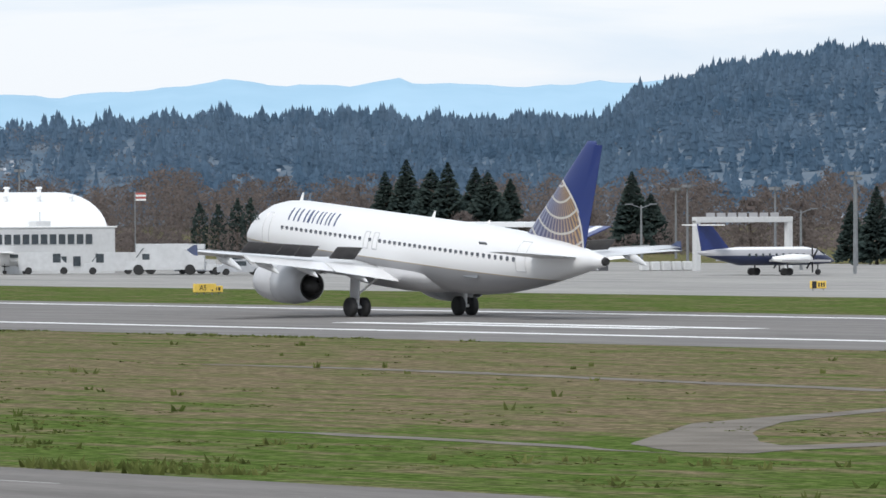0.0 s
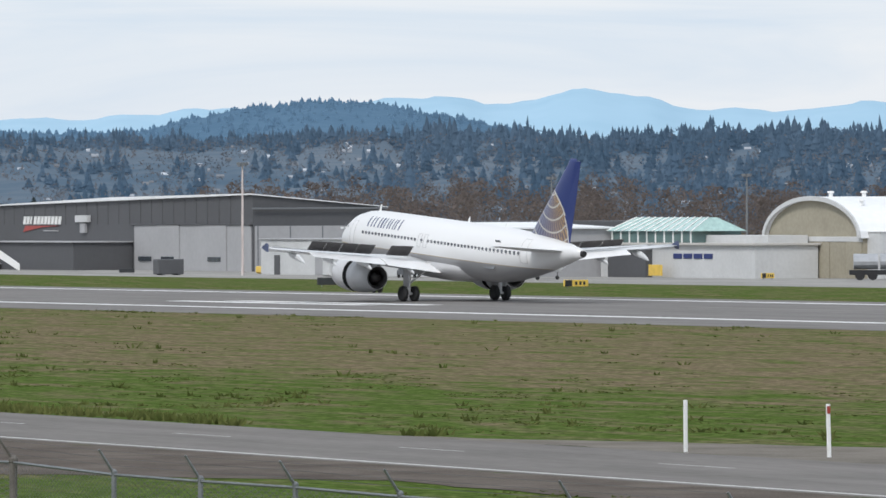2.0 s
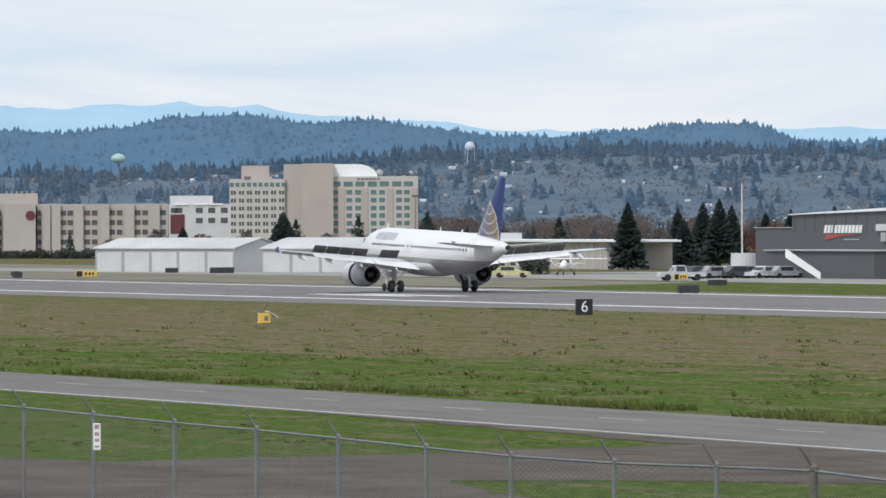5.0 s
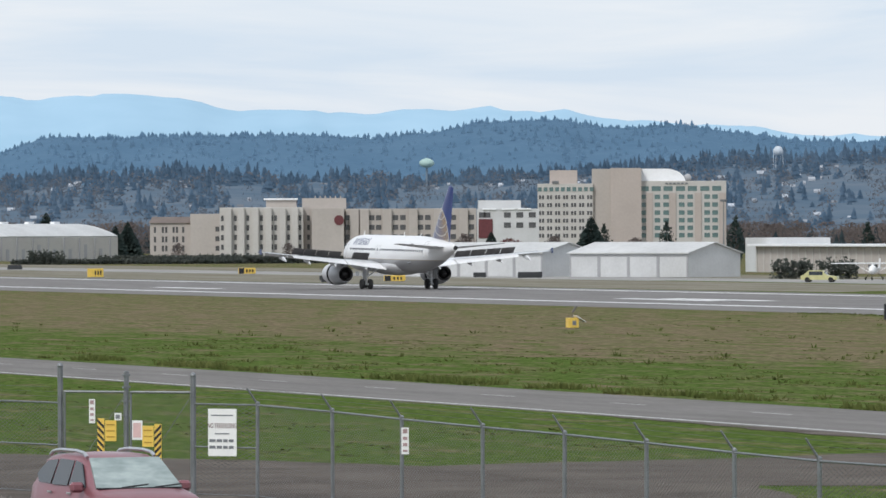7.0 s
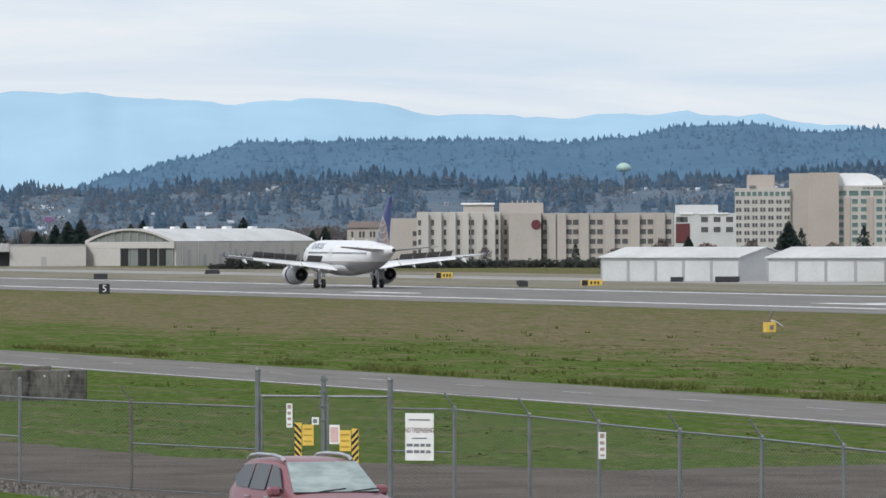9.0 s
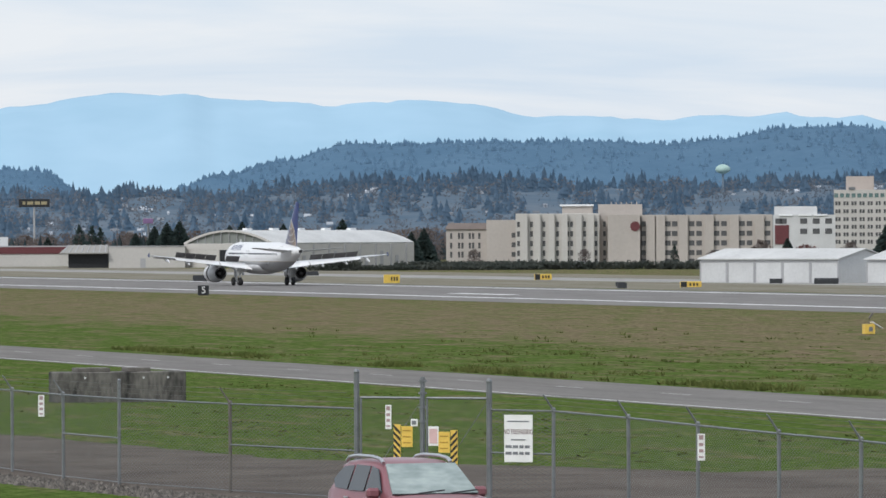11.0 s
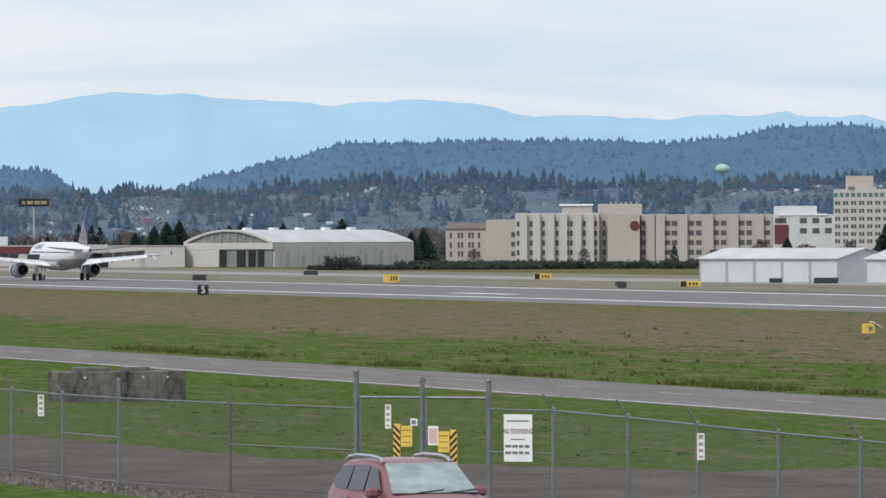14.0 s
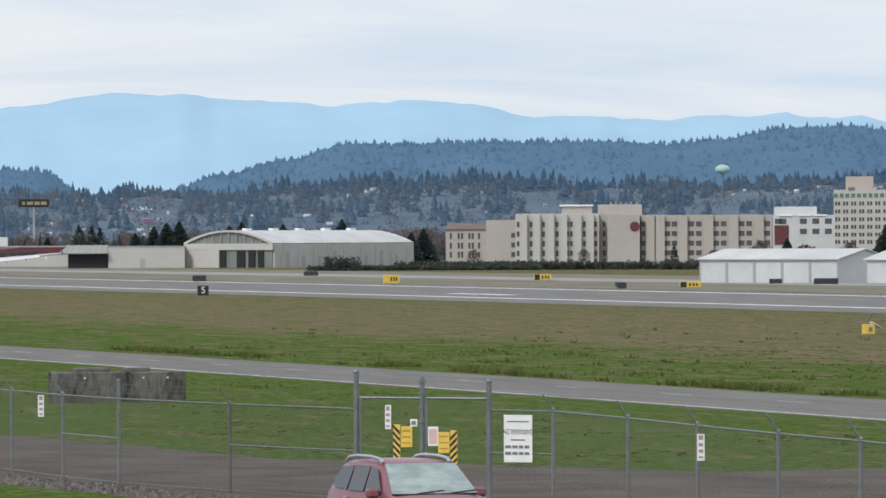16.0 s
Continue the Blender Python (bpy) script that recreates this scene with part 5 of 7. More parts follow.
def motel():
    b, u = far("motel", "beige stucco motel of staggered blocks with a round red emblem", 73.305, 1640)

    def X(v):
        return (v - 1113) * u

    def Z(v):
        return EYE + (418 - v) * u

    for x0, x1, top, y, m, n in ((798, 872, 404, 3, BEIGE, "wing_wall"), (870, 924, 388, 0, BEIGE, "wing_wall"), (922, 1070, 377, -2, PALE, "middle_wall"), (1004, 1058, 364, 3, BEIGE, "penthouse"), (1068, 1146, 361, 1, BEIGE, "tower_wall"),
                           (1085, 1142, 379, -5, BEIGE, "tower_front"), (1145, 1376, 380, -2, BEIGE, "long_wall")):
        blk(n, X(x0), X(x1), y, 14, -0.3, Z(top), m, b)
    bm = bmesh.new()
    loft(bm, [[(X(796), 2.6, Z(404)), (X(872), 2.6, Z(404)), (X(872), 12, Z(404)), (X(796), 12, Z(404))], [(X(802), 5, Z(393)), (X(872), 5, Z(393)), (X(872), 9, Z(393)), (X(802), 9, Z(393))]])
    part("hipped_roof", bm, BROWN_ROOF, b)
    blk("roof_slab", X(1000), X(1060), 2.5, 10, Z(364), Z(361), ROOF_WHITE, b)
    for x in (932, 955, 980, 1003, 1028, 1050):
        blk("pier", X(x), X(x + 11), -3.2, -1.9, -0.3, Z(378), PALE, b)
    for x in (1152, 1170, 1210, 1256, 1300, 1345):
        blk("pier", X(x), X(x + 16), -2.9, -1.9, -0.3, Z(380.5), BEIGE, b)
    zs = [Z(v) for v in (396, 413, 430, 447, 462)]
    panes(b, [X(v) for v in (950, 972, 996, 1014, 1021, 1044)], zs, 0.62, 1.25, -2.02, FAR_GLASS)
    panes(b, [X(v) for v in (927, 1064)], zs, 0.6, 1.2, -2.02, FAR_GLASS)
    panes(b, [X(v) for v in (1079,)], zs, 0.6, 1.2, 0.98, FAR_GLASS)
    panes(b, [X(v) for v in (1149, 1191, 1203, 1233, 1246, 1277, 1290, 1322, 1335, 1367)], zs, 1.25, 1.15, -2.02, FAR_GLASS)
    panes(b, [X(v) for v in (807, 821, 827, 840, 846, 857)], [Z(v) for v in (416, 433, 449)], 0.5, 1.35, 2.98, FAR_GLASS)
    panes(b, [X(918)], [Z(v) for v in (415, 432, 449)], 0.9, 1.1, -0.02, FAR_GLASS)
    bm = bmesh.new()
    tube(bm, (X(1133), -5.15, Z(400)), (X(1133), -5.0, Z(400)), 1.12, seg=24)
    part("round_emblem", bm, MAROON, b, "round dull red emblem")
    for k in range(6):
        blk("roof_fin", X(1090 + 9 * k), X(1092 + 9 * k), 1, 2, Z(361), Z(357), BEIGE, b)
    return b


def hotel():
    b, u = far("hotel", "tall beige hotel with teal windows and a white barrel roof", 70.88, 1850)

    def X(v):
        return (v - 572) * u

    def Z(v):
        return EYE + (400 - v) * u

    for n, x0, x1, top, y, m in (("left_wing", 406, 504, 319, 1, PALE), ("penthouse", 427, 476, 295, 6, BEIGE_DARK), ("link_wall", 502, 540, 293, 2, BEIGE), ("tower_wall", 536, 590, 292, -2, BEIGE_DARK), ("right_wing", 589, 740, 315, 0, PALE)):
        blk(n, X(x0), X(x1), y, 18, -0.3, Z(top), m, b)
    bm = bmesh.new()
    n = 10
    pts = [(X(589), Z(316)), (X(589), Z(293))] + [(X(632 + 36 * math.sin(math.pi / 2 * i / n)), Z(316 - 23 * math.cos(math.pi / 2 * i / n))) for i in range(n + 1)]
    prism(bm, pts, "y", 3, 16)
    part("barrel_roof", bm, ROOF_WHITE, b, "white barrel roof")
    bm = bmesh.new()
    bmesh.ops.create_icosphere(bm, subdivisions=2, radius=7 * u, matrix=Matrix.Translation((X(672), 6, Z(309))))
    part("radome", bm, GREY_LIGHT, b, smooth=True)
    rows = [Z(v) for v in (343, 357, 371, 384.5, 398, 411)]
    for x in (604, 645, 690, 733):
        blk("pier", X(x - 6), X(x + 6), -0.25, 0.02, -0.3, Z(336), BEIGE_DARK, b)
    panes(b, [X(v) for v in (595, 616, 637, 659, 680, 702, 723)], [Z(328.5)], 2.35, 1.25, -0.02, TEAL)
    panes(b, [X(v) for v in (593, 618, 633.5, 661, 676, 706, 720)], rows, 1.45, 1.15, -0.02, TEAL)
    panes(b, [X(410 + 10.2 * k) for k in range(10)], [Z(329)], 1.0, 1.05, 0.98, TEAL)
    for k in range(7):
        panes(b, [X(413 + 14.2 * k - 2.6), X(413 + 14.2 * k + 2.6)], rows, 0.55, 1.0, 0.98, FAR_GLASS)
    blk("roof_sign", X(432), X(444), 0.8, 1.0, Z(319), Z(314), GREY_INK, b)
    for k in range(6):
        blk("title_bar", X(632 + 7 * k), X(637 + 7 * k), -0.15, -0.02, Z(321), Z(318), GREY_INK, b)
    return b


def white_block():
    b, u = far("office_block", "white three-storey office block with dark square windows", 71.87, 1760)

    def X(v):
        return (v - 350) * u

    def Z(v):
        return EYE + (400 - v) * u

    blk("wall", X(296), X(406), 0, 12, -0.3, Z(363), WHITE_WALL, b)
    blk("roof_house", X(298), X(374), 3, 10, Z(363), Z(348), WHITE_WALL, b)
    for x in (318, 352, 380):
        blk("cornice", X(x - 12), X(x + 12), -0.3, 0, Z(365), Z(362), ROOF_WHITE, b)
    panes(b, [X(v) for v in (306, 314, 350, 372, 394)], [Z(v) for v in (374, 392)], 1.7, 1.3, -0.02, FAR_GLASS)
    blk("red_panel", X(299), X(324), -0.2, 0, Z(415), Z(381), MAROON, b)


motel()
hotel()
white_block()

# the second vaulted hangar and its neighbours, far down the field
p = polar(76.106, 1590)
vh = arch_hangar("vaulted_hangar", "pale vaulted hangar with glazed arched front", p.x, p.y, 40, 24, 54, 5.2, 8.0, PALE, mat("dull_green_glazed_front", (0.20, 0.215, 0.20), 0.4, var=0.15, scale=0.3), ROOF_GREY, PALE, 0, True)
blk("side_wall", -0.3, 0.4, 0.2, 54, -0.3, 5.2, PALE, vh)
for i in range(9):
    blk("buttress", 0.4, 0.65, 2.5 + 6 * i, 2.9 + 6 * i, -0.3, 5.1, GREY_LIGHT, vh)
for i in range(8):
    blk("side_door", 0.4, 0.48, 4.6 + 6 * i, 5.8 + 6 * i, -0.3, 2.6 if i % 3 else 3.6, GREY_LIGHT, vh)
for i in range(5):
    blk("roof_vent", -12.8, -11.6, 6 + 10 * i, 8.2 + 10 * i, 8.2, 8.75, ROOF_WHITE, vh)
for i in range(9):
    x = -20.8 + 2.2 * i
    blk("glazing_bar", x, x + 0.16, -0.25, -0.1, 5.3, 5.2 + 2.8 * (1 - ((x + 12) / 12) ** 2), GREY_LIGHT, vh)
blk("front_band", -24.2, 0.4, -0.5, -0.14, 3.9, 5.3, PALE, vh)
blk("front_wing", -24.2, -14.4, -0.5, -0.14, -0.3, 3.88, PALE, vh)
for x0, x1 in ((-14.2, -12.6), (-9.6, -7.4), (-6.4, -4.6), (-3.8, -2.2)):
    blk("door_opening", x0, x1, -0.42, -0.2, -0.2, 3.88, DARK, vh)
b, u = far("ribbed_annex", "low annex with pale sloping roof and open dark bay", 77.2, 1600)
blk("wall", -6, 11, 0, 8, -0.3, 4.7, PALE, b)
blk("coping", -6, 11.1, -0.15, 8, 4.7, 4.9, GREY_LIGHT, b)
blk("door", 1.0, 2.2, -0.06, 0, -0.3, 2.1, GREY_LIGHT, b)
blk("open_bay", -15, -6.1, 0.5, 8, -0.3, 3.2, DARK, b, "dark open bay")
bm = bmesh.new()
loft(bm, [[(-17, -1.5, 3.2), (-6.1, -1.5, 3.2), (-6.1, 7, 4.9), (-15, 7, 4.9)], [(-17, -1.5, 3.4), (-6.1, -1.5, 3.4), (-6.1, 7, 5.1), (-15, 7, 5.1)]])
part("roof", bm, STONE_GREY, b)
for k in range(8):
    bm = bmesh.new()
    tube(bm, (-16.2 + 1.35 * k, -1.5, 3.44), (-15.0 + 1.2 * k, 7, 5.14), 0.12, seg=5)
    part("roof_rib", bm, GREY_LIGHT, b)
b, u = far("maroon_warehouse", "long low warehouse with maroon fascia", 78.35, 1700)
blk("wall", -40, 26, 0, 20, -0.3, 3.0, PALE, b)
blk("fascia", -40, 26, -0.2, 0, 3.0, 4.6, MAROON, b)
blk("roof", -40, 26, 0, 20, 4.6, 4.9, GREY_LIGHT, b)
blk("roof_unit", 2, 4, 6, 8, 4.9, 7, WHITE_WALL, b)

# store sign on its mast: plain yellow bars on blue
b, u = far("pole_sign", "dark blue pylon sign with four yellow bars", 78.007, 2050, "sign")
bm = bmesh.new()
tube(bm, (0, 0, -0.3), (0, 0, 15.6), 0.28, seg=8)
part("mast", bm, GREY_LIGHT, b)
blk("board", -4.4, 4.4, -0.4, 0.4, 15.6, 17.9, SIGN_BLACK, b)
for x, w in ((-2.9, 0.8), (-1.1, 1.7), (0.9, 1.5), (2.8, 1.7)):
    blk("yellow_bar", x - w / 2, x + w / 2, -0.5, -0.4, 16.3, 17.2, mat("dull_cream_letters", (0.34, 0.29, 0.17), 0.6), b)
b, u = far("pole_sign", "small white and red roadside sign on a pole", 77.1, 2000, "sign")
bm = bmesh.new()
tube(bm, (0, 0, -0.3), (0, 0, 10.6), 0.25, seg=8)
part("mast", bm, STEEL, b)
blk("board", -1.5, 1.5, -0.3, 0.3, 10.6, 12.2, GREY_LIGHT, b)
blk("red_bar", -1.4, 1.4, -0.4, -0.3, 10.7, 12.1, mat("faded_blue_print", (0.2, 0.12, 0.25), 0.6), b)


# the tower stem's grey-blue is distance haze put into its colour
HAZY = mat("haze_tinted_steel", (0.16, 0.21, 0.26), 0.8)


def water_tower(az, d, top, r, material, legs, foot):
    b, u = far("water_tower", "white spheroid water tower on legs" if legs else "pale green spheroid water tower on a stem", az, d, "water tower")
    bm = bmesh.new()
    rings = [[(r * q * math.cos(2 * math.pi * i / 20), r * q * math.sin(2 * math.pi * i / 20), top - r * 1.25 + r * h) for i in range(20)] for q, h in ((0.25, 0.0 if not legs else -0.55), (0.75, 0.2 if not legs else -0.35), (1.0, 0.5 if not legs else 0.1), (0.9, 0.85 if not legs else 0.6), (0.55, 1.12), (0.1, 1.25))]
    loft(bm, rings)
    part("tank", bm, material, b, smooth=True)
    for k in range(5 if legs else 1):
        bm = bmesh.new()
        a = k * math.pi / 3
        rr = r * 0.85 if legs else 0.0
        tube(bm, (rr * 1.15 * math.cos(a), rr * 1.15 * math.sin(a), foot), (rr * math.cos(a), rr * math.sin(a), top - r * 1.3), 0.13 if legs else 0.45, seg=6)
        part("leg", bm, material if legs else HAZY, b)


water_tower(69.708, 2850, EYE + 146 * 2850 / 12700, 2.1, mat("far_white_tank", (0.50, 0.55, 0.60), 0.6), True, 26)
water_tower(72.512, 2800, EYE + 127 * 2800 / 12700, 3.0, mat("far_green_tank", (0.36, 0.50, 0.46), 0.6), False, 20)


# ---- light masts ----
def mast(x, y, h, kind, label):
    m = thing("light_mast", pose(x, y, 0), label, "lamp post", group="apron light masts")
    bm = bmesh.new()
    tube(bm, (0, 0, -0.2), (0, 0, h), 0.17, 0.09, seg=8)
    part("pole", bm, mat("red_and_white_mast", (0.55, 0.48, 0.46), 0.6, var=0.2, stretch=(1, 1, 0.2)) if kind == "red" else GREY_INK if kind == "dark" else STEEL, m)
    bm = bmesh.new()
    if kind == "arm":
        for s in (-1, 1):
            tube(bm, (0, 0, h - 0.3), (0, s * 1.4, h + 0.1), 0.05, seg=5)
            box(bm, (0, s * 1.6, h + 0.12), (0.3, 0.8, 0.14))
    else:
        for k in range(4):
            a = k * math.pi / 2 + 0.4
            box(bm, (0.4 * math.cos(a), 0.4 * math.sin(a), h + 0.1), (0.35, 0.5, 0.3), Euler((0, 0, a)).to_matrix().to_4x4())
        tube(bm, (0, 0, h - 0.1), (0, 0, h + 0.1), 0.5, seg=8)
    part("lamp_head", bm, GREY_INK, m)


for x, y, h, k in ((-604.6, 349.3, 12.4, "red"), (-682.6, 316.3, 11.6, "red"), (-902, 372.9, 12.4, "red"), (-525.3, 404.9, 9.2, "steel"), (-700, 420, 10.5, "steel"), (-725, 400, 10.6, "steel"), (-745, 385, 10.4, "steel"),
                   (-1080, 390, 11.0, "steel"), (-690, 505, 8.2, "dark"), (-640, 470, 8.4, "dark"), (-600, 452, 8.0, "dark"), (-590, 455, 9.0, "dark"), (-548, 430, 6.0, "arm"), (-556, 436, 6.0, "arm"), (-628, 455, 6.4, "arm"), (-560, 425, 5.9, "arm")):
    mast(x, y, h, k, {"red": "slim red and white apron light mast", "steel": "slim steel apron light mast", "dark": "dark street lamp behind the apron", "arm": "white double-armed street lamp"}[k])
flag = thing("flagpole", pose(-598, 372, 0), "flagpole with a small striped flag", "flagpole")
bm = bmesh.new()
tube(bm, (0, 0, -0.2), (0, 0, 8.0), 0.06, seg=6)
part("pole", bm, STEEL, flag)
for k in range(4):
    bm = bmesh.new()
    box(bm, (0, 0.65, 7.75 - 0.2 * k), (0.04, 1.2, 0.19))
    part("stripe", bm, SIGN_WHITE if k % 2 else RED_INK, flag)


# ---- vehicles and small aircraft on the apron ----
PAINTS = {"white": mat("white_car_paint", (0.50, 0.51, 0.52), 0.4, var=0.1), "silver": mat("silver_car_paint", (0.42, 0.43, 0.45), 0.3, 0.4), "dark": mat("dark_car_paint", (0.06, 0.064, 0.07), 0.25), "red": mat("red_car_paint", (0.25, 0.03, 0.03), 0.3), "yellow": mat("yellow_green_paint", (0.50, 0.48, 0.24), 0.4), "blue": mat("blue_car_paint", (0.04, 0.08, 0.22), 0.3)}


def vehicle(x, y, rz, kind, paint):
    L, Wd, H = {"car": (4.5, 1.8, 1.45), "van": (5.3, 2.0, 2.1), "pickup": (5.4, 1.9, 1.75), "truck": (7.6, 2.4, 2.9), "bus": (11.5, 2.5, 2.9)}[kind]
    words = {"car": "car parked on the apron", "van": "van parked on the apron", "pickup": "pickup truck parked on the apron", "truck": "utility truck with a boxy body", "bus": "low shuttle bus with a dark window band"}[kind]
    v = thing({"car": "car", "van": "van", "pickup": "pickup_truck", "truck": "utility_truck", "bus": "shuttle_bus"}[kind], pose(x, y, 0.02, 0, 0, rz), paint + " " + words, "car" if kind == "car" else kind)
    bm = bmesh.new()
    sh = 0.55 * H if kind in ("car", "pickup") else 0.5 * H
    half = Wd / 2
    prof = {"car": [(-0.5, 0.3), (-0.5, sh), (-0.42, sh + 0.1), (-0.28, H), (0.08, H), (0.22, sh + 0.05), (0.48, sh * 0.9), (0.5, 0.3)],
            "van": [(-0.5, 0.35), (-0.5, H * 0.95), (-0.47, H), (0.2, H), (0.33, sh + 0.1), (0.48, sh * 0.95), (0.5, 0.35)],
            "pickup": [(-0.5, 0.45), (-0.5, sh), (-0.1, sh), (-0.06, H), (0.14, H), (0.24, sh + 0.05), (0.48, sh), (0.5, 0.45)],
            "truck": [(-0.5, 0.5), (-0.5, H), (0.16, H), (0.16, 2.1), (0.26, 2.1), (0.32, 1.4), (0.49, 1.25), (0.5, 0.5)],
            "bus": [(-0.5, 0.3), (-0.5, H), (0.49, H), (0.5, H * 0.4), (0.5, 0.3)]}[kind]
    prism(bm, [(a * L, b) for a, b in prof], "y", -half, half)
    body = part("body", bm, PAINTS[paint], v)
    spans = {"car": ((-0.27, 0.1),), "van": ((0.12, 0.26),), "pickup": ((-0.05, 0.14),), "truck": ((0.18, 0.27),), "bus": ((-0.47, -0.2), (-0.18, 0.1), (0.12, 0.42))}[kind]
    for a, b in spans:
        for s in (-1, 1):
            bm = bmesh.new()
            z0, z1 = (sh + 0.08, H - 0.12) if kind != "bus" else (1.4, 2.45)
            if kind == "truck":
                z0, z1 = 1.45, 2.0
            box(bm, ((a + b) / 2 * L, s * (half + 0.005), (z0 + z1) / 2), ((b - a) * L, 0.03, z1 - z0))
            part("side_window", bm, WINDOW, body)
    bm = bmesh.new()
    x0 = {"car": 0.16, "van": 0.28, "pickup": 0.20, "truck": 0.30, "bus": 0.5}[kind] * L
    box(bm, (x0 + 0.02, 0, sh + (H - sh) * 0.45), (0.08, Wd * 0.84, (H - sh) * 0.75), Euler((0, radians(0 if kind == "bus" else -38), 0)).to_matrix().to_4x4())
    part("windscreen", bm, WINDOW, body)
    r = {"car": 0.32, "van": 0.35, "pickup": 0.38, "truck": 0.5, "bus": 0.48}[kind]
    for wx in (-0.32 * L, 0.32 * L):
        for s in (-1, 1):
            bm = bmesh.new()
            tube(bm, (wx, s * (half - 0.2), r), (wx, s * (half + 0.02), r), r, seg=12)
            part("wheel", bm, BLACK, v)


for row in ((-589.6, 356.7, 60, "van", "white"), (-584.2, 360.6, -120, "van", "white"), (-574.9, 360.9, -125, "truck", "white"), (-576.8, 365.8, 60, "car", "silver"), (-569.0, 365.0, 55, "pickup", "white"), (-608.1, 347.1, -125, "bus", "white"), (-610.6, 343.9, -100, "bus", "white"), (-646.2, 344.9, 40, "van", "white"), (-641.8, 348.3, 30, "car", "red"), (-580.7, 365.8, 60, "truck", "white"), (-565.9, 363.7, 60, "car", "silver"), (-605.8, 395.1, 60, "van", "white"), (-583.3, 383.3, 60, "car", "blue"), (-571.5, 378.5, 70, "pickup", "white"), (-758.1, 305.9, -100, "pickup", "white"), (-815.8, 307.0, 60, "car", "yellow"), (-646.6, 318.0, -35, "car", "dark"), (-1684.2, 349.5, 70, "pickup", "yellow"), (-1414.6, 391.6, 60, "car", "white"), (-1438.7, 422.7, 60, "car", "silver")):
    vehicle(*row)
for i, paint in enumerate(("dark", "dark", "silver", "white", "dark", "silver", "white", "dark", "silver", "dark")):
    p = polar(67.93 - 0.093 * i, 848 + 5 * (i % 2))
    vehicle(p.x, p.y, 96 if i % 3 else -70, "car", paint)


def light_plane(x, y, rz, label):
    p = thing("light_aircraft", pose(x, y, 0.02, 0, 0, rz), label, "airplane")
    bm = bmesh.new()
    loft(bm, [[(s, w * math.cos(a), z + h * math.sin(a)) for a in [2 * math.pi * i / 10 for i in range(10)]] for s, w, h, z in ((2.1, 0.1, 0.1, 1.2), (1.8, 0.4, 0.42, 1.2), (0.9, 0.52, 0.62, 1.35), (-0.6, 0.5, 0.66, 1.45), (-2.5, 0.22, 0.3, 1.4), (-5.0, 0.08, 0.12, 1.45))])
    part("fuselage", bm, WHITE, p, smooth=True)
    bm = bmesh.new()
    loft(bm, [[(xx + 0.5, yy, 2.1 + z) for xx, z in airfoil(c, 0.12, 6)] for yy, c in ((-5.4, 1.1), (-2.5, 1.6), (2.5, 1.6), (5.4, 1.1))])
    part("wing", bm, WHITE, p)
    bm = bmesh.new()
    prism(bm, [(-4.0, 1.5), (-4.8, 2.7), (-5.3, 2.7), (-5.1, 1.45)], "y", -0.05, 0.05)
    part("fin", bm, WHITE, p)
    bm = bmesh.new()
    box(bm, (-4.7, 0, 1.5), (0.9, 3.4, 0.07))
    part("tailplane", bm, WHITE, p)
    bm = bmesh.new()
    box(bm, (0.55, 0, 1.75), (0.9, 1.06, 0.34))
    part("cabin_glass", bm, WINDOW, p)
    for xx, yy in ((1.5, 0), (-0.4, 1.1), (-0.4, -1.1)):
        bm = bmesh.new()
        tube(bm, (xx, yy - 0.07, 0.2), (xx, yy + 0.07, 0.2), 0.2, seg=10)
        tube(bm, (xx, yy, 0.2), (xx, yy * 0.4, 1.0), 0.04, seg=5)
        part("wheel", bm, BLACK, p)
    for s in (-1, 1):
        bm = bmesh.new()
        tube(bm, (0.1, s * 0.5, 0.95), (0.0, s * 2.4, 2.05), 0.05, seg=5)
        part("wing_strut", bm, WHITE, p)


for row in ((-845.5, 325.4, -30, "white high-winged light aircraft facing the field"), (-592.7, 354.4, 60, "small white light aircraft with blue trim"), (-613.6, 316, 62, "white business aircraft parked by the terminal")):
    light_plane(*row)


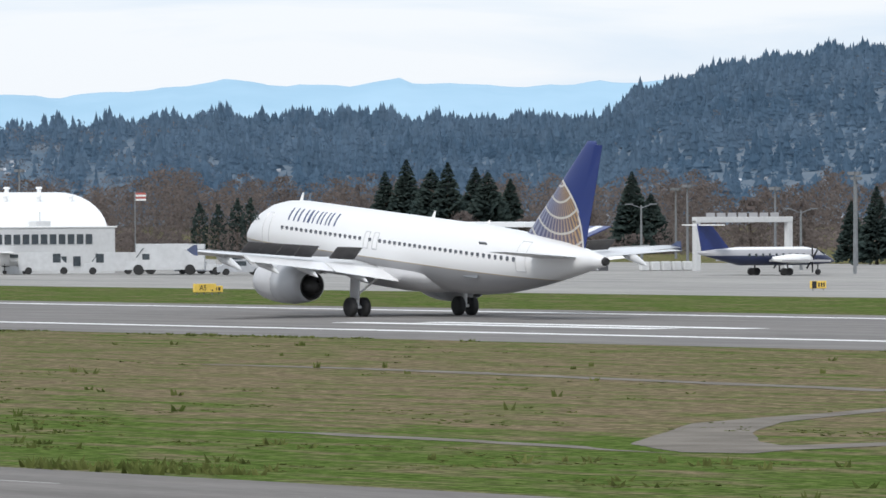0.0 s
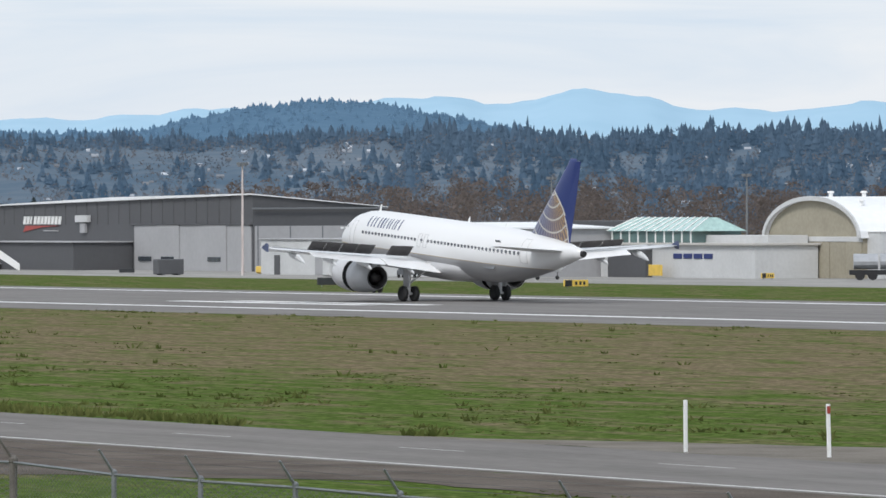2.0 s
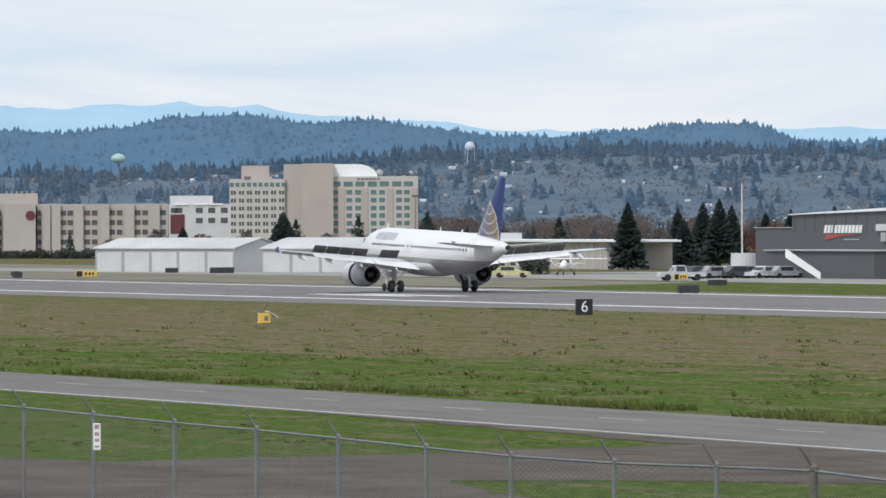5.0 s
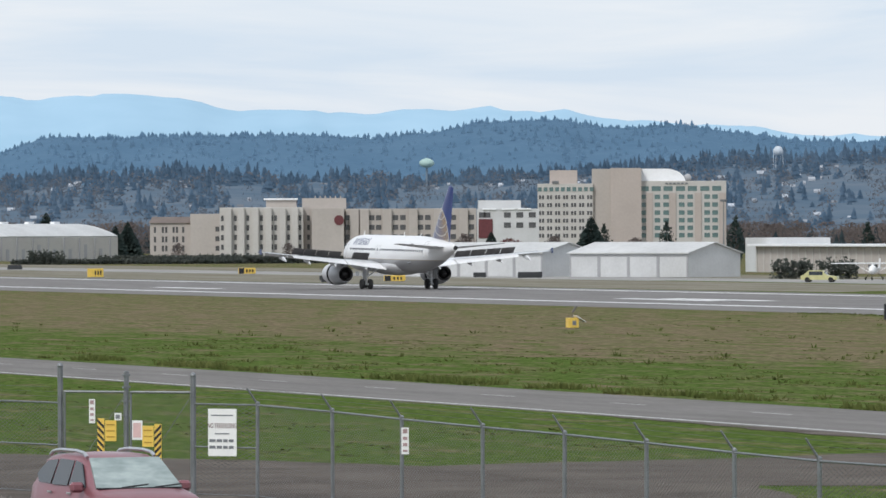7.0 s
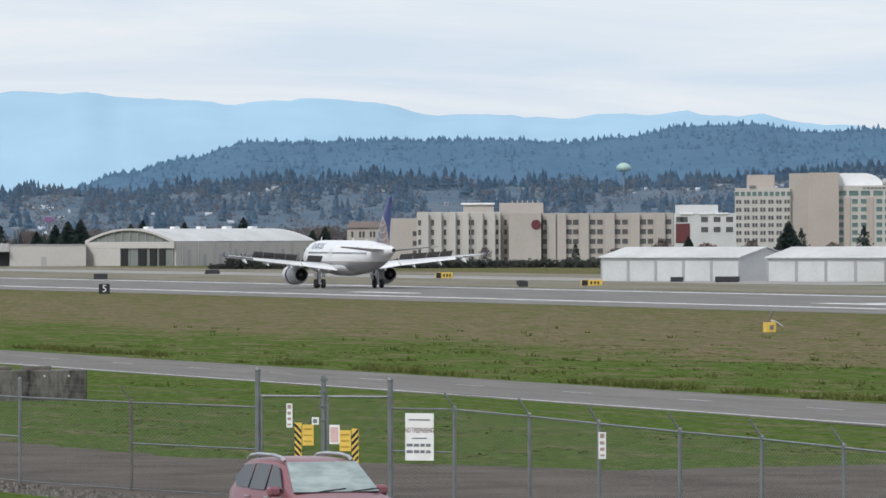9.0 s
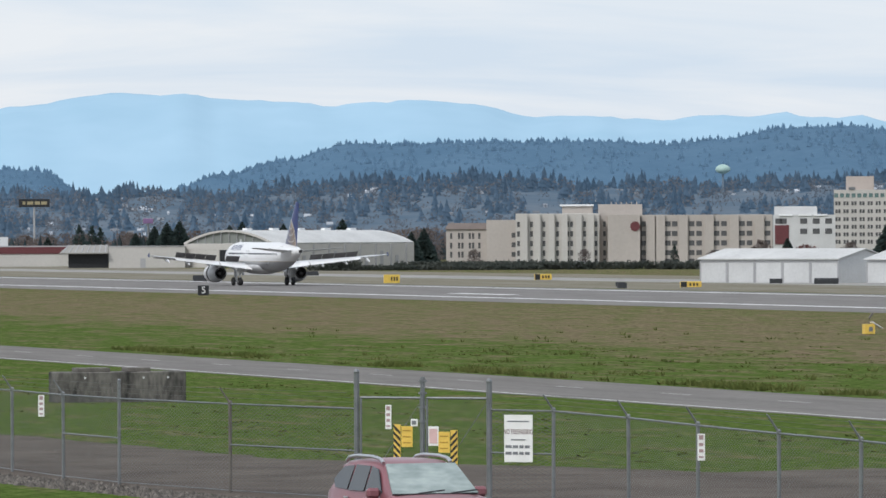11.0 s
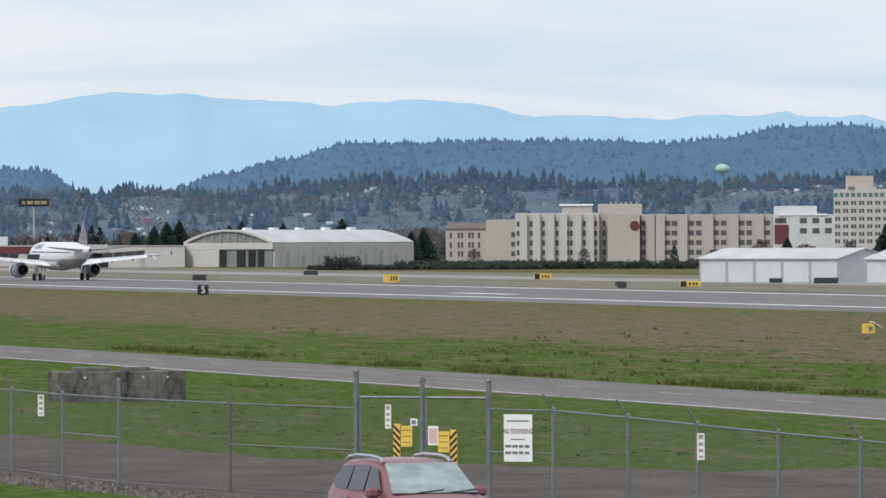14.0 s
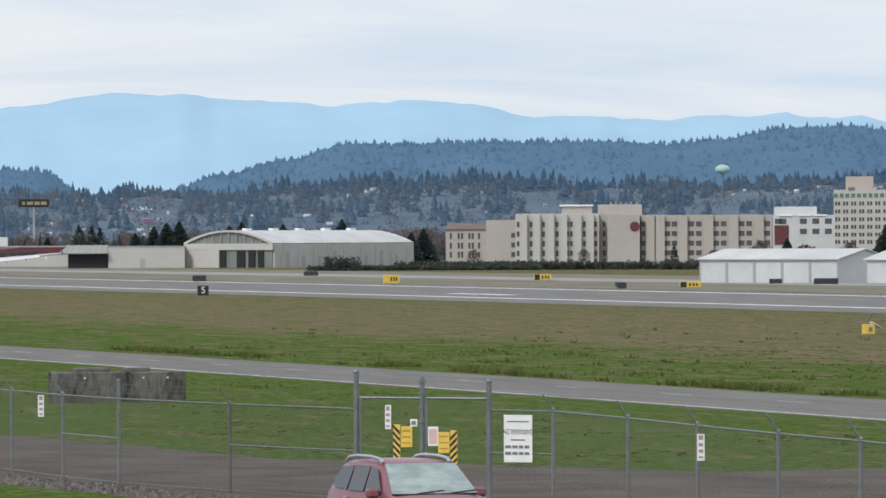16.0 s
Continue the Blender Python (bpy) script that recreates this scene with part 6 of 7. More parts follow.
def commuter():
    navy = mat("navy_blue_paint", (0.022, 0.03, 0.075), 0.3)
    p = thing("turboprop_airliner", pose(-521, 392, 0.02, 0, 0, 88), "parked turboprop with white roof, grey band and navy belly", "airplane")
    m = mat("white_over_navy_paint", (0.7, 0.7, 0.7), 0.3, var=0.05)
    n, l = m.node_tree.nodes, m.node_tree.links
    tc, sep, r, mr = n.new("ShaderNodeTexCoord"), n.new("ShaderNodeSeparateXYZ"), n.new("ShaderNodeValToRGB"), n.new("ShaderNodeMapRange")
    mr.inputs["From Max"].default_value = 4.0
    l.new(tc.outputs["Object"], sep.inputs[0])
    l.new(sep.outputs["Z"], mr.inputs["Value"])
    l.new(mr.outputs[0], r.inputs["Fac"])
    r.color_ramp.interpolation = "CONSTANT"
    e = r.color_ramp.elements
    e[0].position, e[0].color = 0, (0.022, 0.03, 0.075, 1)
    e[1].position, e[1].color = 0.45, (0.36, 0.36, 0.38, 1)
    k = e.new(0.585)
    k.color = (0.75, 0.75, 0.75, 1)
    l.new(r.outputs["Color"], n["Principled BSDF"].inputs["Base Color"])
    bm = bmesh.new()
    loft(bm, [[(s, w * math.cos(a), z + w * 0.95 * math.sin(a)) for a in [2 * math.pi * i / 14 for i in range(14)]] for s, w, z in ((7.0, 0.08, 1.25), (6.4, 0.35, 1.35), (5.0, 0.75, 1.65), (3.6, 0.9, 1.75), (-3.5, 0.9, 1.75), (-6.0, 0.5, 1.95), (-8.0, 0.15, 2.1))])
    part("fuselage", bm, m, p, smooth=True)
    bm = bmesh.new()
    prism(bm, [(-4.6, 2.4), (-6.6, 4.6), (-8.1, 4.7), (-7.6, 2.2)], "y", -0.09, 0.09)
    part("fin", bm, BLUE, p, "blue fin")
    bm = bmesh.new()
    box(bm, (-7.4, 0, 4.6), (1.3, 5.0, 0.1))
    part("tailplane", bm, WHITE, p)
    bm = bmesh.new()
    box(bm, (0.2, 0, 1.35), (1.9, 15.5, 0.18))
    part("wing", bm, GREY_LIGHT, p)
    for s in (-1, 1):
        bm = bmesh.new()
        loft(bm, [[(xx, s * 2.6 + r * math.cos(a), 1.5 + r * 1.1 * math.sin(a)) for a in [2 * math.pi * i / 10 for i in range(10)]] for xx, r in ((2.7, 0.16), (2.3, 0.36), (0.5, 0.42), (-1.6, 0.2))])
        nac = part("nacelle", bm, WHITE, p, smooth=True)
        bm = bmesh.new()
        for a in range(4):
            box(bm, (2.75, s * 2.6, 1.5), (0.06, 0.16, 2.5), Euler((radians(45 * a), 0, 0)).to_matrix().to_4x4()) if a < 2 else None
        part("propeller", bm, DARK, nac)
        bm = bmesh.new()
        for d in (-0.15, 0.15):
            tube(bm, (-0.1 + d * 2, s * 2.6 - 0.14, 0.34), (-0.1 + d * 2, s * 2.6 + 0.14, 0.34), 0.34, seg=12)
        tube(bm, (0, s * 2.6, 0.34), (0, s * 2.6, 1.4), 0.08, seg=6)
        part("main_wheels", bm, BLACK, p)
    bm = bmesh.new()
    tube(bm, (5.2, -0.1, 0.26), (5.2, 0.1, 0.26), 0.26, seg=12)
    tube(bm, (5.2, 0, 0.26), (5.2, 0, 1.2), 0.05, seg=6)
    part("nose_wheel", bm, BLACK, p)
    bm = bmesh.new()
    box(bm, (5.35, 0, 1.98), (0.55, 1.02, 0.26), Euler((0, radians(20), 0)).to_matrix().to_4x4())
    part("cockpit_window", bm, WINDOW, p)
    for s in (-1, 1):
        for i in range(9):
            bm = bmesh.new()
            box(bm, (3.0 - 0.75 * i, s * 0.9, 1.85), (0.22, 0.04, 0.28))
            part("cabin_window", bm, WINDOW, p)


commuter()
tk = thing("fuel_tanker", pose(-584.5, 338, 0.02, 0, 0, 62), "fuel tanker with three silver tanks", "truck")
for i in range(3):
    bm = bmesh.new()
    tube(bm, (-3.6 + 2.5 * i, 0, 1.75), (-1.3 + 2.5 * i, 0, 1.75), 0.75, seg=14)
    part("tank", bm, PAINTS["silver"], tk)
blk("chassis", -4, 5.2, -0.9, 0.9, 0.5, 0.95, DARK, tk)
blk("cab", 3.9, 5.4, -0.95, 0.95, 0.7, 2.2, WHITE, tk)
blk("cab_window", 4.2, 5.42, -0.97, 0.97, 1.45, 2.0, WINDOW, tk)
for wx in (-3, -1.8, 0.5, 4.3):
    for s in (-0.9, 0.9):
        bm = bmesh.new()
        tube(bm, (wx, s - 0.12, 0.45), (wx, s + 0.12, 0.45), 0.45, seg=12)
        part("wheel", bm, BLACK, tk)
# barriers, crates and stairs
for x, y, w, h, m, nm, lb in ((-566, 413, 3.2, 0.9, WHITE_WALL, "road_barrier", "row of pale plastic barriers on the apron"), (-700, 327, 1.6, 0.7, YELLOW, "crate", "yellow crates beside a hangar"), (-692, 312, 3.0, 1.6, GREY_DARK, "ground_cart", "dark ground-power cart by a mast"), (-664, 318, 2.0, 1.8, WHITE_WALL, "tow_cart", "white canopied tow cart"),
                           (-629.6, 318, 1.1, 1.7, mat("green_plastic", (0.04, 0.11, 0.09), 0.5), "portable_toilet", "dark green portable toilet cabin"), (-623, 318, 1.1, 0.8, YELLOW, "tow_cart", "yellow tow cart on the apron"), (-824.3, 341, 3.2, 2.8, WHITE_WALL, "storage_tank", "squat white storage tank"), (-1105, 432, 2.4, 2.2, mat("teal_box", (0.25, 0.42, 0.38), 0.5), "kiosk", "pale green kiosk by a hedge")):
    c = thing(nm, pose(x, y, 0.02), lb, nm.replace("_", " "))
    bm = bmesh.new()
    if nm == "road_barrier":
        for k in range(5):
            box(bm, (0, -2.6 + 1.3 * k, h / 2), (0.5, 1.0, h), bevel=0.08)
    elif nm == "storage_tank":
        tube(bm, (0, 0, 0), (0, 0, h), 1.7, 1.6, seg=20)
    else:
        box(bm, (0, 0, h / 2 + 0.1), (1.4, w, h), bevel=0.08)
        for d in (-w * 0.3, w * 0.3):
            tube(bm, (-0.75, d, 0.2), (0.75, d, 0.2), 0.2, seg=10)
    part("body", bm, m, c)
st_th = thing("air_stairs", pose(-768.5, 326, 0.02, 0, 0, 62), "white mobile aircraft stairs", "stairs")
for i in range(9):
    blk("step", -2.4 + 0.4 * i, -2.0 + 0.4 * i, -0.5, 0.5, 2.6 - 0.3 * i, 2.68 - 0.3 * i, WHITE_WALL, st_th)
for s in (-0.55, 0.55):
    bm = bmesh.new()
    loft(bm, [[(-2.6, s + d, 2.5), (1.4, s + d, -0.05), (1.4, s + d, 0.75), (-2.6, s + d, 3.5)] for d in (-0.03, 0.03)])
    part("side_panel", bm, WHITE, st_th)


# ---- distance ----
def ridge_height(tops, az):
    """Height of a skyline given every half degree of azimuth, drawn smooth."""
    q = min(max((az - 51.0) * 2, 0.0), len(tops) - 1.001)
    i = int(q)
    k = q - i
    k = k * k * (3 - 2 * k)
    return tops[i] * (1 - k) + tops[i + 1] * k


def hills(name, label, d, depth, tops, rough, material, seed, wob, drop=0.0):
    bm = bmesh.new()
    rows = []
    for k in (0.0, 0.2, 0.4, 0.6, 0.8, 0.92, 1.0, 1.25):
        row = []
        for i in range(521):
            az = 39.0 + 52.0 * i / 520
            h = ridge_height(tops, az) - drop * (1.0 if az < 64 else 0.4)
            h += wob * noise.fractal(Vector((az * 3.0, seed, 1.7 * k)), 0.8, 2.1, 6)
            f = (k * k * (3 - 2 * k)) if k <= 1 else 0.7
            gully = 1 + rough * (1 - abs(2 * k - 1)) * noise.fractal(Vector((az * 1.7, seed + 7, k * 2)), 0.9, 2.0, 4)
            row.append(bm.verts.new(polar(az, d - depth * (1 - k), h * f * gully if k else -3)))
        rows.append(row)
    for a, b in zip(rows, rows[1:]):
        for i in range(520):
            bm.faces.new((a[i], a[i + 1], b[i + 1], b[i]))
    return tagged(part(name, bm, material, smooth=True), label, "hills", kind="structure")


# the mountains' pale blue and their glow are aerial haze painted in
MOUNTAIN = mat("haze_tinted_mountains", (0.26, 0.39, 0.49), 1.0, var=0.0, scale=0.004, fine=0.02, col2=(0.30, 0.43, 0.53), spec=0.0, glow=0.31)
# woods tinted blue and made to glow in place of haze
FAR_HILL = mat("haze_tinted_hills", (0.070, 0.126, 0.190), 1.0, var=0.0, scale=0.02, fine=0.16, col2=(0.084, 0.144, 0.210), spec=0.0, glow=0.30)
# slope greyed towards blue, with emission, to imitate haze
SLOPE = mat("haze_tinted_slope", (0.070, 0.104, 0.142), 1.0, var=0.0, scale=0.008, fine=0.05, col2=(0.115, 0.140, 0.168), spec=0.0, glow=0.38)
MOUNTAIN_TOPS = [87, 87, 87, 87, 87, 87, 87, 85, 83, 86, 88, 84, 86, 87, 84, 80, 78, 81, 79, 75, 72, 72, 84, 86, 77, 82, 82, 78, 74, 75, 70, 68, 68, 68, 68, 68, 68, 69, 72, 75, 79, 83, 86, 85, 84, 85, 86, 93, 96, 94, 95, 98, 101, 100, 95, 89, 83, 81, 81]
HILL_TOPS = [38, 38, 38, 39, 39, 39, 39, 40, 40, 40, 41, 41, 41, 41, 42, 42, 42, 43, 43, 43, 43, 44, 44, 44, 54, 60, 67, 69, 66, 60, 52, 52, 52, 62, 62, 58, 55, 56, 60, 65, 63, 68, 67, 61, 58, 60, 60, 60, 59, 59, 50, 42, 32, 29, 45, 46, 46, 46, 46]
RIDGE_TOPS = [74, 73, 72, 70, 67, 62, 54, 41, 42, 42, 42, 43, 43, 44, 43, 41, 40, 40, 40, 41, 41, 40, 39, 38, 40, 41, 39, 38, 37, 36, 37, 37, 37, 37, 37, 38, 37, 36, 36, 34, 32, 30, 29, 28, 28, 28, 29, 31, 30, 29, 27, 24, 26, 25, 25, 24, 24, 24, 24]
hills("mountains", "distant mountain range tinted pale blue for haze", 4700, 600, MOUNTAIN_TOPS, 0.08, MOUNTAIN, 3, 3.0)
hills("wooded_hills", "wooded hills far behind the town, tinted blue for haze", 4000, 500, HILL_TOPS, 0.08, FAR_HILL, 11, 1.0, 1.5)
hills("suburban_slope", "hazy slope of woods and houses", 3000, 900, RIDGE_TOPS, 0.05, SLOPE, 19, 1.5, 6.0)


def slope_height(az, d):
    k = max(0.0, 1 - (3000 - d) / 900.0)
    return (ridge_height(RIDGE_TOPS, az) - 6.0 * (1.0 if az < 64 else 0.4)) * k * k * (3 - 2 * k)


def raw(name, verts, faces, material, label, category):
    me = bpy.data.meshes.new(name)
    me.from_pydata(verts, [], faces)
    me.materials.append(material)
    return tagged(new(name, me), label, category, kind="stuff")


def add_conifer(verts, faces, p, h, r, rnd, tiers=3, n=5):
    """A small ragged spruce of stacked, uneven skirts."""
    for t in range(tiers):
        z0 = h * (0.06 + 0.84 / tiers * t)
        z1 = min(h, z0 + h * 1.4 / tiers) if t < tiers - 1 else h
        rr = r * (1 - 0.84 / tiers * t)
        i0 = len(verts)
        a0 = rnd.random() * 6
        verts.append((p.x + rnd.uniform(-0.04, 0.04) * h, p.y, p.z + z1))
        for i in range(n):
            a = a0 + 2 * math.pi * i / n
            q = rr * rnd.uniform(0.6, 1.15)
            verts.append((p.x + q * math.cos(a), p.y + q * math.sin(a), p.z + z0 + rnd.uniform(-0.05, 0.05) * h))
        for i in range(n):
            faces.append((i0, i0 + 1 + i, i0 + 1 + (i + 1) % n))


def add_crown(verts, faces, p, h, r, rnd, n, twig=0.9, low=0.25):
    """A bare or leafy crown: many small slivers, thinning outwards."""
    for _ in range(n):
        a, u = rnd.random() * 2 * math.pi, rnd.random() ** 0.5
        zz = rnd.random()
        q = r * u * math.sqrt(max(0.05, 1 - (2 * zz - 0.9) ** 2 * 0.8))
        c = Vector((p.x + q * math.cos(a), p.y + q * math.sin(a), p.z + h * (low + (1 - low) * zz)))
        i0 = len(verts)
        s = twig * rnd.uniform(0.5, 1.2)
        for k in range(3):
            o = Vector((rnd.uniform(-1, 1), rnd.uniform(-1, 1), rnd.uniform(-0.9, 1.1))) * s
            verts.append(tuple(c + o))
        faces.append((i0, i0 + 1, i0 + 2))


# haze is in the conifers' blue colour; their glow lifts the dark parts
FOREST = mat("haze_tinted_conifers", (0.062, 0.103, 0.152), 1.0, var=0.0, scale=0.010, fine=0.05, col2=(0.098, 0.144, 0.198), spec=0.0, island=0.12, glow=0.56, leaf=0.45)
# hilltop trees carry the hills' haze as blue colour and emission
FAR_FOREST = mat("haze_tinted_far_conifers", (0.118, 0.200, 0.288), 1.0, var=0.06, scale=0.02, spec=0.0, island=0.06, glow=0.68, leaf=0.5)
# bare crowns paled and glowing, as haze would veil them
BARE_FAR = mat("haze_tinted_crowns", (0.100, 0.122, 0.150), 1.0, var=0.0, scale=0.012, fine=0.1, col2=(0.152, 0.156, 0.168), spec=0.0, island=0.10, glow=0.42, leaf=0.5)
rnd = random.Random(4)
verts, faces = [], []
bverts, bfaces = [], []
for _ in range(11000):
    az = rnd.uniform(51.2, 79.6) if rnd.random() < 0.72 else rnd.uniform(51.2, 58.0)
    dense = 1.0 if az < 63.5 else 0.55
    d = 3010 - 860 * (1 - rnd.random() ** 0.55) if rnd.random() < 0.75 else rnd.uniform(2960, 3020)
    clump = noise.noise(Vector((az * 2.2, d * 0.006, 5)))
    if d < 2950 and az > 57.5 and clump < (-0.35 if dense > 0.9 else -0.05):
        continue
    p = polar(az, d, slope_height(az, d) - 0.6)
    stand = 0.78 + 0.55 * max(-0.5, noise.noise(Vector((az * 4.5, d * 0.01, 2))))
    if az < 64 and rnd.random() < 0.4:
        add_crown(verts, faces, p, rnd.uniform(5, 9) * stand, rnd.uniform(2.5, 5.0), rnd, 40, 1.1, 0.0)
    add_conifer(verts, faces, p, stand * (6.5 + 7.0 * rnd.random() ** 1.6) * (1.0 if az < 64 else 0.72), rnd.uniform(2.0, 3.8) * (1.0 if az < 64 else 0.8), rnd, 4, 7)
raw("conifer_forest", verts, faces, FOREST, "dense conifer forest on the slope, tinted blue for haze", "forest")
verts, faces = [], []
for _ in range(7000):
    az = rnd.uniform(60.8, 79.6)
    h = ridge_height(HILL_TOPS, az)
    if h < 22:
        continue
    d = rnd.uniform(3965, 4000) if rnd.random() < 0.25 else rnd.uniform(3640, 3970)
    k = 1 - (4000 - d) / 500.0
    p = polar(az, d, h * k * k * (3 - 2 * k) - 3.0)
    add_conifer(verts, faces, p, 3.4 + 2.8 * rnd.random() ** 3, rnd.uniform(1.8, 3.2), rnd, 3, 5)
raw("hilltop_forest", verts, faces, FAR_FOREST, "conifers along the far hilltops, tinted blue for haze", "forest")


verts, faces = [], []
for _ in range(2600):
    az, d = rnd.uniform(51.2, 79.6), rnd.uniform(2150, 2880)
    if az < 57.5 and rnd.random() < 0.85:
        continue
    add_crown(verts, faces, polar(az, d, slope_height(az, d)), rnd.uniform(3, 6.5), rnd.uniform(2.5, 6), rnd, 34, 0.8, 0.0)
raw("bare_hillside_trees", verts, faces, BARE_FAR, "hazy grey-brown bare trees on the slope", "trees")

# houses scattered over the slope, haze put into their colour and slight glow
HOUSES = mat("haze_tinted_house_walls", (0.27, 0.29, 0.32), 0.9, var=0.1, scale=0.02, island=0.55, spec=0.0, glow=0.15)
verts, faces = [], []
for _ in range(1100):
    az, d = rnd.uniform(51.5, 79.4), rnd.uniform(2120, 2900)
    if az < 60 and rnd.random() < 0.6 or noise.noise(Vector((az * 1.3, d * 0.004, 9))) < -0.1:
        continue
    p = polar(az, d, slope_height(az, d) - 0.3)
    w, dd, h = rnd.uniform(0.4, 1.5), 1.4, rnd.uniform(0.0, 0.35)
    ca, sa = math.cos(radians(az)), math.sin(radians(az))
    i0 = len(verts)
    for x, y, z in ((-w, -dd, 0), (w, -dd, 0), (w, dd, 0), (-w, dd, 0), (-w, -dd, h + 0.5), (w, -dd, h + 0.5), (w, dd, h + 0.5), (-w, dd, h + 0.5), (-w, 0, h + 1.2), (w, 0, h + 1.2)):
        verts.append((p.x + x * ca - y * sa, p.y + x * sa + y * ca, p.z + z))
    for f in ((0, 1, 5, 4), (2, 3, 7, 6), (4, 5, 9, 8), (6, 7, 8, 9), (0, 4, 8, 7, 3), (1, 2, 6, 9, 5)):
        faces.append(tuple(i0 + k for k in f))
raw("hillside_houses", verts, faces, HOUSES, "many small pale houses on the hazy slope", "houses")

# belts of bare and evergreen trees between the airfield and the slope
BROWN = mat("bare_brown_twigs", (0.140, 0.118, 0.112), 1.0, var=0.0, scale=0.02, fine=0.3, col2=(0.205, 0.172, 0.160), spec=0.0, island=0.10, leaf=0.5)
REDDISH = mat("reddish_spring_buds", (0.120, 0.060, 0.060), 1.0, var=0.0, scale=0.2, col2=(0.18, 0.085, 0.08), spec=0.0, island=0.2, leaf=0.4)
EVERGREEN = mat("dark_evergreen_needles", (0.038, 0.056, 0.054), 1.0, var=0.0, scale=0.3, fine=2, col2=(0.066, 0.088, 0.078), spec=0.0, island=0.3, leaf=0.4)
BARK = mat("brown_bark", (0.09, 0.07, 0.055), 0.9, var=0.2, scale=2, bump=0.4)
verts, faces = [], []
for _ in range(700):
    az = rnd.uniform(51.2, 79.8)
    d = rnd.uniform(1450, 2080) if az < 66 else rnd.uniform(1960, 2130)
    tall = 1.0 if az < 65.5 else 0.42
    h = (rnd.uniform(8.0, 14.0) + 4.0 * noise.noise(Vector((az * 1.1, 2, 2)))) * tall * d / 1800 + (2.0 if az > 65.5 else 0.8)
    add_crown(verts, faces, polar(az, d), h, rnd.uniform(3.5, 7), rnd, 480, 0.55, 0.0)
raw("bare_tree_belt", verts, faces, BROWN, "belt of brown leafless trees behind the airfield", "trees")
verts, faces = [], []
for _ in range(420):
    az, d = rnd.uniform(63.5, 79.8), rnd.uniform(1880, 2150)
    add_conifer(verts, faces, polar(az, d), rnd.uniform(3.5, 8.0), rnd.uniform(1.4, 2.6), rnd, 3, 6)
# needles paled and blued in colour for haze at this distance
raw("evergreen_belt", verts, faces, mat("haze_tinted_evergreens", (0.045, 0.066, 0.076), 1.0, var=0.0, scale=0.1, col2=(0.080, 0.100, 0.106), spec=0.0, island=0.2, leaf=0.4), "scattered dark evergreens before the slope", "trees")


def tree_meshes(kind, h, r, seed):
    """Trunk and crown of one tree, in its own space."""
    q = random.Random(seed)
    bm = bmesh.new()
    tube(bm, (0, 0, -0.3), (0.1, 0, h * 0.85), 0.025 * h, 0.006 * h, seg=7)
    for i in range(9 if kind != "fir" else 4):
        a, z = q.random() * 6.28, h * q.uniform(0.25, 0.7)
        tube(bm, (0, 0, z), (r * 0.7 * math.cos(a), r * 0.7 * math.sin(a), z + h * q.uniform(0.08, 0.25)), 0.009 * h, 0.003 * h, seg=5)
    verts, faces = [], []
    if kind == "fir":
        for i in range(900):
            k = q.random() ** 0.8
            z = h * (0.06 + 0.92 * k)
            rr = r * (1 - k) ** 0.8 * q.uniform(0.75, 1.2) + 0.1
            a = q.random() * 6.283
            w = 0.28 + 0.5 * (1 - k)
            i0 = len(verts)
            ca, sa = math.cos(a), math.sin(a)
            verts += [(0.15 * rr * ca, 0.15 * rr * sa, z + 0.12 * rr), (rr * ca - w * sa * 0.6, rr * sa + w * ca * 0.6, z - 0.22 * rr), (rr * 1.12 * ca, rr * 1.12 * sa, z - 0.12 * rr), (rr * ca + w * sa * 0.6, rr * sa - w * ca * 0.6, z - 0.25 * rr)]
            faces += [(i0, i0 + 1, i0 + 2), (i0, i0 + 2, i0 + 3)]
    elif kind == "column":
        for i in range(420):
            k = q.random()
            rr = r * (1 - abs(2 * k - 0.75) ** 2.2 * 0.45) * q.uniform(0.55, 1.1) * min(1, (1 - k) * 5)
            add_crown(verts, faces, Vector((rr * math.cos(i * 2.4), rr * math.sin(i * 2.4), h * (0.04 + 0.94 * k))), 0.3, 0.2, q, 2, 0.36, 0.0)
    else:
        add_crown(verts, faces, Vector((0, 0, 0)), h, r, q, 700, 0.42, 0.2)
    me = bpy.data.meshes.new("crown")
    me.from_pydata(verts, [], faces)
    return bm, me


def tree(name, kind, h, r, seed, material, label, spots):
    bm, me = tree_meshes(kind, h, r, seed)
    t = thing(name, pose(0, 0, 0), label, "tree", group="trees behind the airfield")
    part("trunk", bm, BARK, t)
    me.materials.append(material)
    crown = new("crown", me)
    crown.parent = t
    for i, (az, d, k) in enumerate(spots):
        p = polar(az, d)
        m = pose(p.x, p.y, 0, 0, 0, 73 * i)
        if i == 0:
            t.matrix_basis = m
            t.scale = (k, k, k)
        else:
            c = copy_thing(t, m)
            c.scale = (k, k, k)


tree("fir_tree", "fir", 10.0, 2.6, 31, EVERGREEN, "tall dark green fir tree", [(55.95, 900, 1.25), (56.12, 905, 1.1), (55.62, 880, 1.2), (55.4, 900, 1.15), (55.12, 900, 1.0), (54.15, 930, 1.1), (52.2, 760, 0.85), (52.4, 780, 0.7), (68.45, 1010, 0.98), (68.05, 1100, 0.9), (67.85, 1120, 1.0), (67.72, 1090, 1.05),
                                                                                   (67.62, 1100, 0.95), (67.35, 1150, 0.85), (67.15, 1180, 0.9), (66.95, 1180, 0.82), (66.8, 1190, 0.95), (66.7, 1180, 0.85)])
